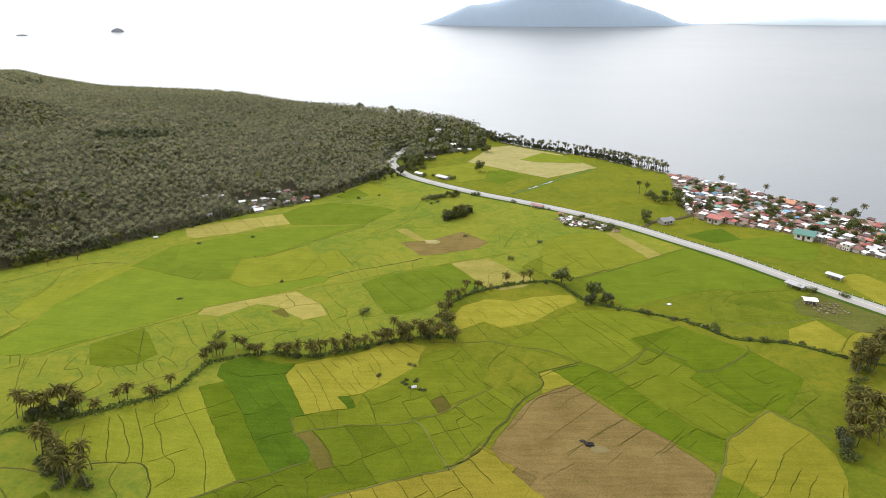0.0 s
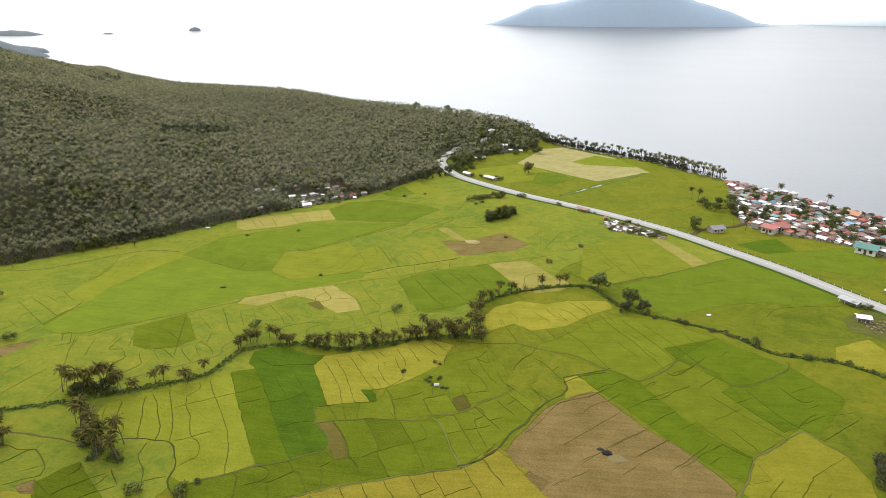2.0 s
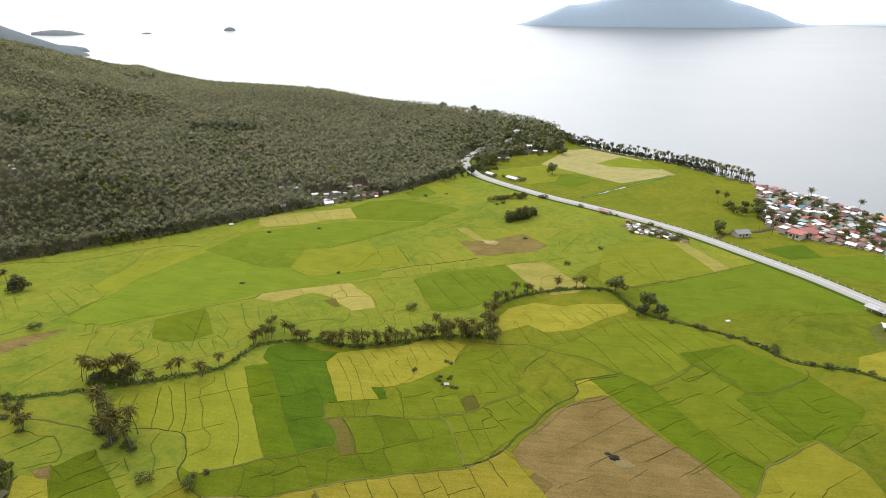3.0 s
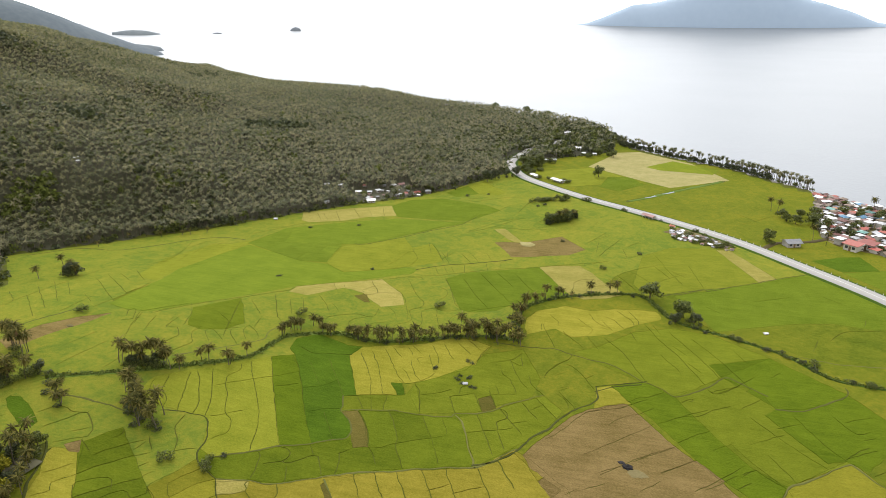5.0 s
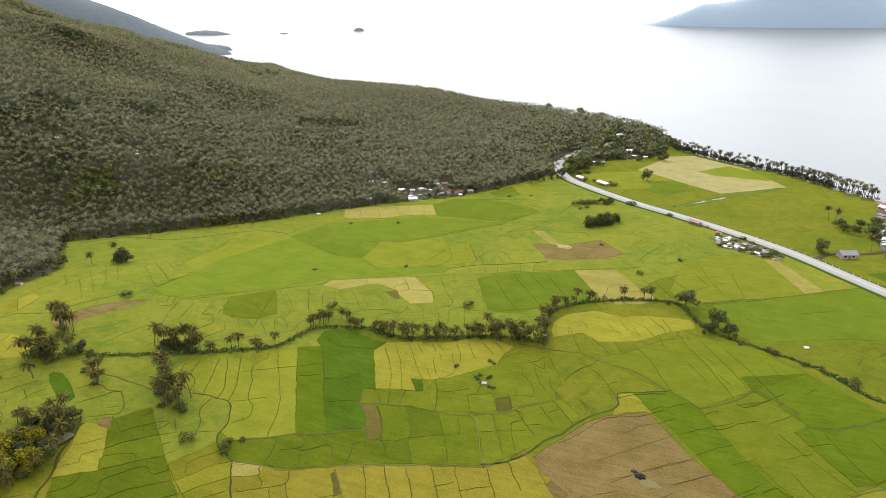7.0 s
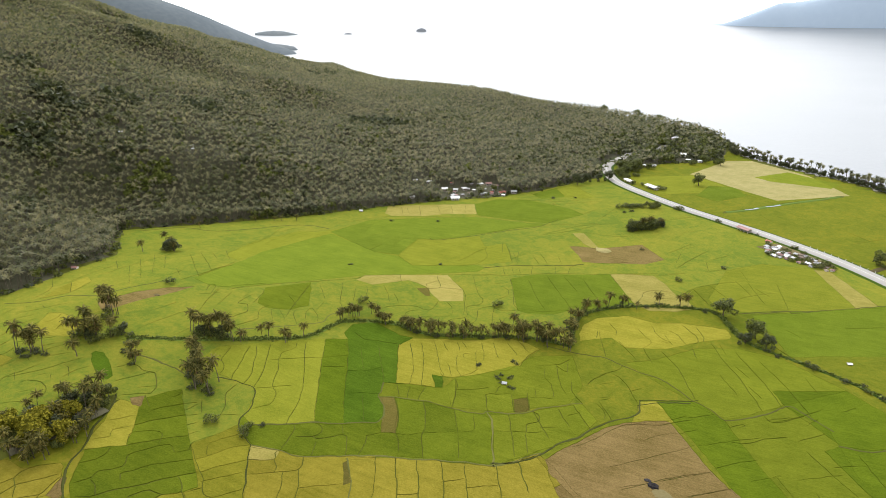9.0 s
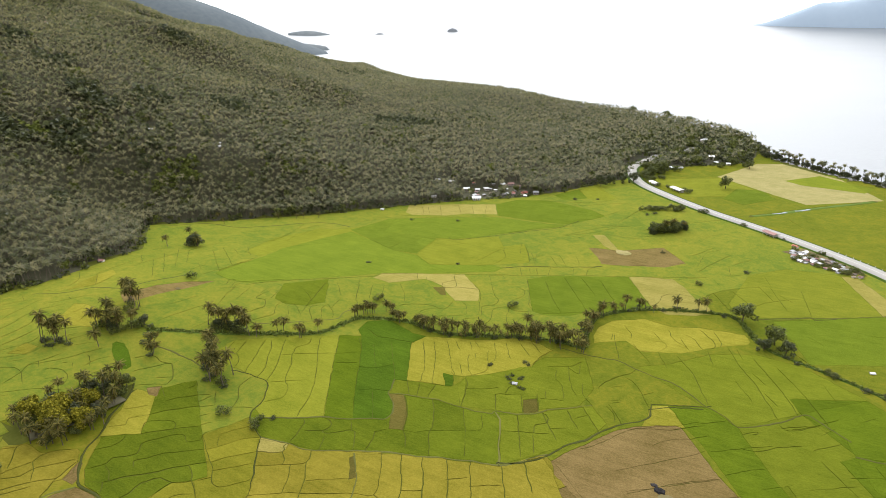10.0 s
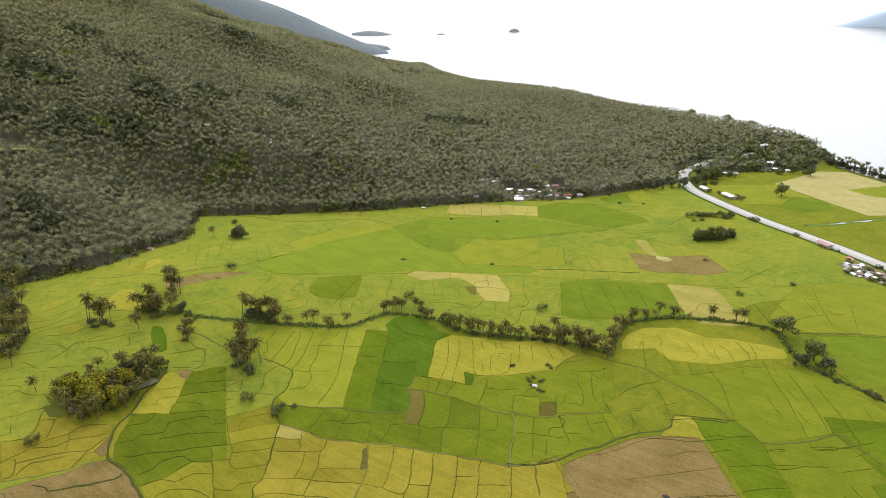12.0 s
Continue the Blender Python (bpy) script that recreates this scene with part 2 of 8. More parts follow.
MAT_VERGE = surface("lush_verge", (0.065, 0.115, 0.015), (0.125, 0.175, 0.030), grain=0.9, patch=0.08, bump=0.6, gloss=0.04)
MAT_CLEARING = surface("dry_grass", (0.120, 0.140, 0.030), (0.190, 0.195, 0.060), grain=0.6, patch=0.06, bump=0.5, gloss=0.04)
MAT_TRUNK = surface("palm_trunk", (0.070, 0.056, 0.038), (0.150, 0.122, 0.088), grain=3, patch=0.5)
MAT_LEAF = surface("broad_leaf", (0.052, 0.070, 0.012), (0.130, 0.142, 0.030), grain=0.6, patch=0.03, rough=0.55, spread=0.4, gloss=0.3)
MAT_LEAF_DARK = surface("dark_leaf", (0.038, 0.050, 0.018), (0.085, 0.094, 0.034), grain=0.6, patch=0.03, rough=0.55, spread=0.4, gloss=0.35)
MAT_LEAF_GOLD = surface("golden_leaf", (0.125, 0.130, 0.012), (0.300, 0.260, 0.028), grain=0.6, patch=0.05, rough=0.8, spread=0.35, gloss=0.06)
MAT_LEAF_FRESH = surface("fresh_leaf", (0.080, 0.105, 0.022), (0.165, 0.180, 0.045), grain=0.6, patch=0.03, rough=0.8, spread=0.35, gloss=0.06)
for leaf in (MAT_LEAF, MAT_LEAF_DARK, MAT_LEAF_GOLD, MAT_LEAF_FRESH, MAT_FROND_NEAR):
    leafy(leaf, 0.3, (1.3, 1.3, 1.1))
MAT_WEEDS = surface("bank_weeds", (0.085, 0.120, 0.020), (0.165, 0.195, 0.045), grain=0.8, patch=0.1, spread=0.3, gloss=0.1)
MAT_BARK = surface("bark", (0.060, 0.045, 0.030), (0.140, 0.110, 0.080), grain=3, patch=0.5)
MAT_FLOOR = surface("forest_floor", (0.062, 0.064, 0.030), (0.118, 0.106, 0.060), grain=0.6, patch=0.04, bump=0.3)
# Haze over the far islands is mixed into these base colours.
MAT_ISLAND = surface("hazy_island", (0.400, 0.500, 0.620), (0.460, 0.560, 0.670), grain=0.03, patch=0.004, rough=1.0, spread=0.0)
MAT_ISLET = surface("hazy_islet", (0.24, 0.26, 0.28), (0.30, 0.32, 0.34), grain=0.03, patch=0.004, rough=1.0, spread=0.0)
MAT_PALE = surface("hazed_far_island", (0.60, 0.68, 0.74), (0.64, 0.72, 0.78), grain=0.03, patch=0.004, rough=1.0, spread=0.0)
# Green woods seen through distance haze: the blue-grey veil is in the colour.
MAT_HEADLAND = surface("hazed_wooded_slope", (0.115, 0.140, 0.158), (0.200, 0.224, 0.232), grain=0.06, patch=0.008, rough=1.0, bump=0.6, spread=0.0)
MAT_WALL = surface("rendered_wall", (0.34, 0.31, 0.27), (0.58, 0.54, 0.48), grain=1.5, patch=0.3, spread=0.3)
MAT_GLASS = surface("dark_window", (0.03, 0.035, 0.04), (0.06, 0.065, 0.07), grain=1, patch=0.2, rough=0.15)
MAT_WOOD = surface("brown_door", (0.12, 0.07, 0.04), (0.20, 0.13, 0.08), grain=3, patch=0.4)
MAT_ROCK = surface("dark_rock", (0.012, 0.011, 0.011), (0.055, 0.05, 0.05), grain=2, patch=0.4, bump=0.5, gloss=0.05)
MAT_STONE = surface("pale_stone", (0.33, 0.30, 0.27), (0.50, 0.47, 0.43), grain=2, patch=0.4, bump=0.3)


def roof_paint(name, low, high):
    return surface(name, low, high, grain=1.0, patch=0.25, rough=0.5, spread=0.22)


ROOF = {
    "white": roof_paint("white_roof", (0.62, 0.62, 0.62), (0.85, 0.85, 0.85)),
    "grey": roof_paint("grey_iron_roof", (0.26, 0.26, 0.27), (0.45, 0.45, 0.46)),
    "rust": roof_paint("rusty_iron_roof", (0.14, 0.065, 0.055), (0.28, 0.15, 0.13)),
    "red": roof_paint("red_roof", (0.28, 0.075, 0.055), (0.42, 0.13, 0.10)),
    "teal": roof_paint("teal_roof", (0.08, 0.20, 0.17), (0.16, 0.31, 0.27)),
    "blue": roof_paint("blue_roof", (0.12, 0.27, 0.42), (0.22, 0.40, 0.58)),
    "orange": roof_paint("orange_roof", (0.33, 0.13, 0.07), (0.46, 0.22, 0.13)),
    "brown": roof_paint("thatch_roof", (0.14, 0.10, 0.07), (0.24, 0.18, 0.13)),
}


def sea_material():
    m = bpy.data.materials.new("calm_sea")
    m.use_nodes = True
    t = m.node_tree
    b = t.nodes["Principled BSDF"]
    geo = t.nodes.new("ShaderNodeNewGeometry")
    broad = t.nodes.new("ShaderNodeTexNoise")
    broad.inputs["Scale"].default_value = 0.004
    broad.inputs["Detail"].default_value = 5.0
    t.links.new(geo.outputs["Position"], broad.inputs["Vector"])
    mix = t.nodes.new("ShaderNodeMix")
    mix.data_type = "RGBA"
    mix.inputs["A"].default_value, mix.inputs["B"].default_value = (0.17, 0.185, 0.20, 1), (0.23, 0.245, 0.26, 1)
    t.links.new(broad.outputs["Fac"], mix.inputs["Factor"])
    t.links.new(mix.outputs["Result"], b.inputs["Base Color"])
    b.inputs["Roughness"].default_value = 0.33
    b.inputs["IOR"].default_value = 1.33
    wave = t.nodes.new("ShaderNodeTexNoise")
    wave.inputs["Scale"].default_value = 0.25
    wave.inputs["Detail"].default_value = 3.0
    t.links.new(geo.outputs["Position"], wave.inputs["Vector"])
    node = t.nodes.new("ShaderNodeBump")
    node.inputs["Strength"].default_value = 0.3
    node.inputs["Distance"].default_value = 0.4
    t.links.new(wave.outputs["Fac"], node.inputs["Height"])
    t.links.new(node.outputs["Normal"], b.inputs["Normal"])
    return m


MAT_SEA = sea_material()


# ---- helpers for meshes ----
def solid(name, verts, faces, materials, slots=None):
    """A mesh from arrays; faces is an (n, 3) or (n, 4) array, or a list of lists."""
    me = bpy.data.meshes.new(name)
    if isinstance(faces, np.ndarray):
        n, k = faces.shape
        me.vertices.add(len(verts))
        me.vertices.foreach_set("co", np.ascontiguousarray(verts, np.float32).ravel())
        me.loops.add(n * k)
        me.loops.foreach_set("vertex_index", np.ascontiguousarray(faces, np.int32).ravel())
        me.polygons.add(n)
        me.polygons.foreach_set("loop_start", np.arange(0, n * k, k, dtype=np.int32))
        me.update(calc_edges=True)
    else:
        me.from_pydata([tuple(v) for v in verts], [], faces)
    for m in materials:
        me.materials.append(m)
    if slots is not None:
        me.polygons.foreach_set("material_index", np.ascontiguousarray(slots, np.int32))
    me.validate()
    return me


def part(name, data, parent, label=""):
    """A mesh object under a thing or under a part."""
    ob = new(name, data)
    ob.parent = parent
    if label:
        ob["label"] = label
    return ob


def step(u):
    u = np.clip(u, 0.0, 1.0)
    return u * u * (3 - 2 * u)


def signed_distance(poly, x, y):
    """Metres to the outline of a polygon, positive inside."""
    x, y = np.asarray(x, float), np.asarray(y, float)
    best, inside = np.full(x.shape, 1e9), np.zeros(x.shape, bool)
    for (ax, ay), (bx, by) in zip(poly, poly[1:] + poly[:1]):
        ex, ey = bx - ax, by - ay
        u = np.clip(((x - ax) * ex + (y - ay) * ey) / (ex * ex + ey * ey), 0, 1)
        best = np.minimum(best, np.hypot(x - ax - u * ex, y - ay - u * ey))
        cross = (ay > y) != (by > y)
        inside ^= cross & (x < ax + (y - ay) * ex / (ey if ey else 1e-9))
    return np.where(inside, best, -best)


# ---- the lie of the land ----
# the shore: east of the fields northwards, round the wooded point, and away to the west
LAND = [(313, 313), (281, 371), (264, 396), (234, 445), (213, 476), (189, 510), (146, 572), (99, 607), (69, 643), (60, 668), (52, 720),
        (20, 785), (-50, 835), (-150, 900), (-330, 975), (-540, 1085), (-740, 1240), (-905, 1425), (-1010, 1530), (-1500, 1700),
        (-2400, 1500), (-2400, -700), (560, -700), (440, 60)]
WOOD = [(-45, 560), (-42, 500), (-60, 468), (-74, 440), (-96, 410), (-130, 382), (-157, 356), (-192, 316), (-222, 286), (-249, 252), (-262, 232),
        (-220, 196), (-214, 160), (-213, 141), (-220, 119), (-228, 94), (-220, 40), (-250, -60), (-320, -300), (-2300, -600), (-2300, 1450), (-1500, 1660),
        (-1005, 1515), (-900, 1412), (-735, 1228), (-536, 1075), (-326, 965), (-146, 890), (-48, 825), (14, 778), (42, 718), (48, 668),
        (44, 616), (29, 594), (0, 575), (-18, 545), (-30, 530)]
HILLS = [(-480, 320, 130, 26.8), (-620, 500, 150, 17.3), (-630, 740, 150, 22), (-820, 380, 220, 86.4), (-880, 680, 220, 23.9), (-300, 600, 150, 11.8),
         (-200, 800, 110, -2.3), (-750, 1020, 180, 1.9), (-1050, 1000, 220, 74.5), (-620, 120, 170, 75.7), (-1150, 450, 260, 135.4), (-30, 720, 90, -12),
         (-320, 320, 60, 7.7), (-320, 860, 100, 14.9), (-550, 620, 100, 9.5), (-950, 1300, 200, -22.9)]
SEA_LEVEL = -1.5


def ground(x, y):
    """Height of the land, which dips under the sea past the shore."""
    x, y = np.asarray(x, float), np.asarray(y, float)
    z = 13 * step((-x - 35) / 150) * step((310 - y) / 170)
    inland = step(signed_distance(WOOD, x, y) / 70)
    rise = sum(h * np.exp(-((x - a) ** 2 + (y - b) ** 2) / (2 * s * s)) for a, b, s, h in HILLS)
    rise = np.maximum(rise, 0.4)
    rough = 4.6 * np.sin(x / 41 + 1.3 * np.sin(y / 57)) * np.sin(y / 47 + x / 90)
    z = z + inland * (rise + rough * np.clip(rise / 40, 0, 1.4))
    beach = step((signed_distance(LAND, x, y) + 8) / 16)
    return z * beach - 5 * (1 - beach)


def height(x, y):
    return float(ground(x, y))


def sheet(name, xs, ys, zf, materials, pick=None):
    gx, gy = np.meshgrid(xs, ys)
    v = np.stack([gx.ravel(), gy.ravel(), zf(gx.ravel(), gy.ravel())], -1)
    n, m = len(xs), len(ys)
    i = (np.arange(m - 1)[:, None] * n + np.arange(n - 1)).ravel()
    f = np.stack([i, i + 1, i + n + 1, i + n], -1)
    slots = pick(v[f].mean(1)) if pick else None
    return solid(name, v, f, materials, slots)


def ground_kind(c):
    """0 grassy soil, 1 forest floor, 2 sand."""
    wood = signed_distance(WOOD, c[:, 0], c[:, 1]) > 3
    sand = signed_distance(LAND, c[:, 0], c[:, 1]) < 9
    return np.where(sand, 2, np.where(wood, 1, 0))


gx = np.concatenate([np.arange(-2400, -900, 60), np.arange(-900, 330, 7), np.arange(330, 620, 30)])
gy = np.concatenate([np.arange(-700, 60, 40), np.arange(60, 930, 7), np.arange(930, 1760, 20)])
land = new("ground", sheet("ground", gx, gy, ground, [MAT_GROUND, MAT_FLOOR, MAT_SAND], ground_kind))
land.data.polygons.foreach_set("use_smooth", np.ones(len(land.data.polygons), bool))
tagged(land, "coastal plain of grassy soil rising to wooded hills", "ground", kind="structure")


def sea_height(x, y):
    """The sea: level round the land; far out it climbs so that its edge lies on the true horizon."""
    r = np.hypot(x - 30, y - 5)
    down = np.interp(r, (2400, 4800), (math.atan2(121.5, 2400), radians(0.37)))
    return np.where(r < 2400, SEA_LEVEL, 120 - r * np.tan(down))


def sea_mesh():
    rings = np.concatenate([[0.1], np.arange(200, 2400, 200), np.arange(2400, 4801, 120)])
    turns = np.linspace(0, 2 * math.pi, 97)[:-1]
    v = np.array([(30 + r * math.sin(a), 5 + r * math.cos(a)) for r in rings for a in turns])
    z = sea_height(v[:, 0], v[:, 1])
    k = len(turns)
    f = [(i * k + j, i * k + (j + 1) % k, (i + 1) * k + (j + 1) % k, (i + 1) * k + j) for i in range(len(rings) - 1) for j in range(k)]
    return solid("water", np.column_stack([v, z]), np.array(f), [MAT_SEA])


sea = tagged(new("water", sea_mesh()), "calm pale grey sea under an overcast sky", "sea", kind="structure")


# ---- far land across the water ----
def far_hill(name, turn, far, wide, deep, base, profile, material, label, jag=0.03):
    """A long island far off; profile gives its crest as (share of the width, height)."""
    n, m = 90, 15
    us, vs = np.linspace(0, 1, n), np.linspace(-1, 1, m)
    px, ph = zip(*profile)
    crest = np.interp(us, px, ph)
    v = []
    for b in vs:
        for i, u in enumerate(us):
            k = (1 - b * b) ** 0.8
            wob = 1 + jag * noise.noise((u * 14, b * 3, far * 0.01)) * 3
            v.append(((u - 0.5) * wide, b * deep * (0.35 + 0.65 * math.sin(math.pi * min(max(u, 0.02), 0.98))), base + crest[i] * k * wob - 22 * (1 - k)))
    f = [(j * n + i, j * n + i + 1, (j + 1) * n + i + 1, (j + 1) * n + i) for j in range(m - 1) for i in range(n - 1)]
    ob = new(name, solid(name, np.array(v), np.array(f), [material]))
    ob.data.polygons.foreach_set("use_smooth", np.ones(len(f), bool))
    a = radians(turn)
    ob.matrix_world = Matrix.Translation((30 + far * math.sin(a), 5 + far * math.cos(a), 0)) @ pose(0, 0, 0, 0, 0, -turn)
    return tagged(ob, label, "island", kind="structure")


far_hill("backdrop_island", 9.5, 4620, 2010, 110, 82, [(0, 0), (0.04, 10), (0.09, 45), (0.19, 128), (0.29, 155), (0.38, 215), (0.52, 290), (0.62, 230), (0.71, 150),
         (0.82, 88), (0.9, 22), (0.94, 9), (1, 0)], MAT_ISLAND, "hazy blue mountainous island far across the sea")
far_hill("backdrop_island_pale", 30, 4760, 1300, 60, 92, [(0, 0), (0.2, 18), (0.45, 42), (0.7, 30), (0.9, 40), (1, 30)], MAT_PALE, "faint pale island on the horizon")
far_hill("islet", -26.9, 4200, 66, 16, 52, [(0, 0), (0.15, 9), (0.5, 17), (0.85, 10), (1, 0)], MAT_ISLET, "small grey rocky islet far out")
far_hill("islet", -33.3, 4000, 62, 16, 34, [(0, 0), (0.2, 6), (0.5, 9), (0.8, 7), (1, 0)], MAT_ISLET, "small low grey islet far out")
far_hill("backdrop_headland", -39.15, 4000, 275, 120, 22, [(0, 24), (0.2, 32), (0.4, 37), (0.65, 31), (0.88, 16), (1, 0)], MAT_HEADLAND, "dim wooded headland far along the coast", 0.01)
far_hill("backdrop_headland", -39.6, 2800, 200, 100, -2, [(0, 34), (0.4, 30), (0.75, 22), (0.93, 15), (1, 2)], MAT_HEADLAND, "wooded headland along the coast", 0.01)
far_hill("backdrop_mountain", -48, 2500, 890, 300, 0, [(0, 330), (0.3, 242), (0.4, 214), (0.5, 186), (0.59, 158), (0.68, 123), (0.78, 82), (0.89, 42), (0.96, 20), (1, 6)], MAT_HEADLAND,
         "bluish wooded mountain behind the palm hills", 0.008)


# ---- the road ----
ROAD = [(-40, 582), (-46, 545), (-40, 518), (-29, 492), (-10, 469), (24, 437), (53, 415), (82, 392), (112, 363), (135, 333), (156, 304), (173, 275), (194, 242), (207, 220), (260, 125), (330, 0), (420, -160), (540, -380)]


def smooth_line(points, gap=4.0):
    """Points every few metres along a smooth line through the given ones."""
    p = [Vector((*q, 0)) for q in points]
    p = [p[0] * 2 - p[1]] + p + [p[-1] * 2 - p[-2]]
    out = []
    for i in range(1, len(p) - 2):
        n = max(2, int((p[i + 1] - p[i]).length / gap))
        for k in range(n):
            t = k / n
            a, b, c, d = p[i - 1], p[i], p[i + 1], p[i + 2]
            q = 0.5 * (2 * b + (c - a) * t + (2 * a - 5 * b + 4 * c - d) * t * t + (3 * b - a - 3 * c + d) * t ** 3)
            out.append((q.x, q.y))
    out.append(points[-1])
    return out


def ribbon(name, line, half, lift, material, depth=0.3, wobble=0.0):
    """A strip with a flat top and sloping sides, laid on the land along a line."""
    pts = np.array(line)
    d = np.gradient(pts, axis=0)
    d /= np.linalg.norm(d, axis=1)[:, None] + 1e-9
    side = np.stack([-d[:, 1], d[:, 0]], -1)
    w = np.array([half * (1 + wobble * noise.noise((x * 0.12, y * 0.12, 3.7))) for x, y in pts])[:, None]
    z = ground(pts[:, 0], pts[:, 1])
    rows = []
    for off, dz in ((-1 - depth / half, lift - depth), (-1, lift), (1, lift), (1 + depth / half, lift - depth)):
        rows.append(np.column_stack([pts + side * w * off, z + dz]))
    n = len(pts)
    v = np.concatenate(rows)
    f = [(k * n + i, k * n + i + 1, (k + 1) * n + i + 1, (k + 1) * n + i) for k in range(3) for i in range(n - 1)]
    return solid(name, v, np.array(f)[:, ::-1], [material])


road_line = smooth_line(ROAD)
tagged(new("road", ribbon("road", road_line, 3.75, 0.75, MAT_ROAD, depth=0.9)), "pale concrete highway on a low bank", "road", kind="structure")
tagged(new("road_verge", ribbon("road_verge", road_line, 6.0, 0.35, MAT_VERGE, depth=0.5)), "grassy verge along the highway", "verge", kind="structure")
tagged(new("road_marking", ribbon("road_marking", road_line, 0.12, 0.765, MAT_PAINT, depth=0.012)), "worn white centre line", "road marking", kind="structure")
hill_road = smooth_line([(-40, 582), (-34, 612), (-12, 650), (-4, 690), (-8, 735), (-16, 760)])
tagged(new("road_uphill", ribbon("road_uphill", hill_road, 2.2, 0.75, MAT_ROAD, depth=0.9)), "pale concrete road climbing through the palms", "road", kind="structure")
tagged(new("road_village", ribbon("road_village", smooth_line([(122, 356), (132, 368.5), (142, 372), (152, 376), (162, 383)]), 1.3, 0.5, MAT_EARTH, depth=0.4)), "narrow dusty lane into the village", "road", kind="structure")


def roadside_post():
    """A squat guard post of the highway, with a banded head."""
    post = new("guard_post")
    body = bmesh.new()
    bmesh.ops.create_cone(body, cap_ends=True, segments=8, radius1=0.14, radius2=0.11, depth=0.7, matrix=Matrix.Translation((0, 0, 0.35)))
    me = bpy.data.meshes.new("shaft")
    body.to_mesh(me)
    me.materials.append(MAT_PAINT)
    part("shaft", me, post)
    cap = bmesh.new()
    bmesh.ops.create_cone(cap, cap_ends=True, segments=8, radius1=0.15, radius2=0.08, depth=0.12, matrix=Matrix.Translation((0, 0, 0.76)))
    me = bpy.data.meshes.new("cap")
    cap.to_mesh(me)
    me.materials.append(ROOF["grey"])
    part("cap", me, post)
    return tagged(post, "short white concrete guard post beside the highway", "guard post", "guard posts along the highway")


first_post = None
for i in range(len(road_line)):
    x, y = road_line[i]
    if 92 < x < 212 and y > 200:
        ax, ay = road_line[i - 1]
        d = math.hypot(x - ax, y - ay)
        nx, ny = -(y - ay) / d, (x - ax) / d
        m = Matrix.Translation((x + nx * 5.1, y + ny * 5.1, height(x, y) + 0.3))
        if first_post is None:
            first_post = roadside_post()
            first_post.matrix_world = m
        else:
            copy_thing(first_post, m)


# ---- trees ----
def palm_arrays(rng, tall, reach, fronds, segs, sides, lean=0.6, wide=0.42):
    """Triangles of one coconut palm as (points, triangles, slots): trunk slot 0, fronds slot 1; all joined at the growing point."""
    v, f, s = [], [], []
    lx, ly = rng.uniform(-lean, lean), rng.uniform(-lean, lean)
    levels = 1 if sides < 5 else 4
    for k in range(levels + 1):
        u = k / levels
        r = 0.2 * (1 - 0.45 * u)
        for j in range(sides):
            a = 2 * math.pi * j / sides
            v.append((lx * u * u + r * math.cos(a), ly * u * u + r * math.sin(a), tall * u - (0.3 if k == 0 else 0)))
    for k in range(levels):
        for j in range(sides):
            a, b = k * sides + j, k * sides + (j + 1) % sides
            f += [(a, b, b + sides), (a, b + sides, a + sides)]
            s += [0, 0]
    apex = len(v)
    v.append((lx, ly, tall + 0.15))
    for j in range(sides):
        f.append((levels * sides + j, levels * sides + (j + 1) % sides, apex))
        s.append(1)
    for i in range(fronds):
        a = 2 * math.pi * (i * 0.382 + rng.uniform(-0.06, 0.06))
        e = math.radians(68 - 95 * (i / fronds) + rng.uniform(-12, 12))
        length = reach * rng.uniform(0.8, 1.1)
        x, y, z = lx, ly, tall + 0.15
        ca, sa = math.cos(a), math.sin(a)
        before = None
        for k in range(1, segs + 1):
            e -= math.radians(rng.uniform(20, 34) * 4 / segs)
            x += ca * math.cos(e) * length / segs
            y += sa * math.cos(e) * length / segs
            z += math.sin(e) * length / segs
            w = wide * (0.75, 1.0, 0.8, 0.5)[min(3, int(4 * k / segs))] if k < segs else 0.04
            now = (len(v), len(v) + 1, len(v) + 2)
            v += [(x - sa * w, y + ca * w, z - w * 0.55), (x, y, z), (x + sa * w, y - ca * w, z - w * 0.55)]
            if before is None:
                f += [(apex, now[0], now[1]), (apex, now[1], now[2])]
                s += [1, 1]
            else:
                f += [(before[0], now[0], now[1]), (before[0], now[1], before[1]), (before[1], now[1], now[2]), (before[1], now[2], before[2])]
                s += [1] * 4
            before = now
    return np.array(v), np.array(f), np.array(s)


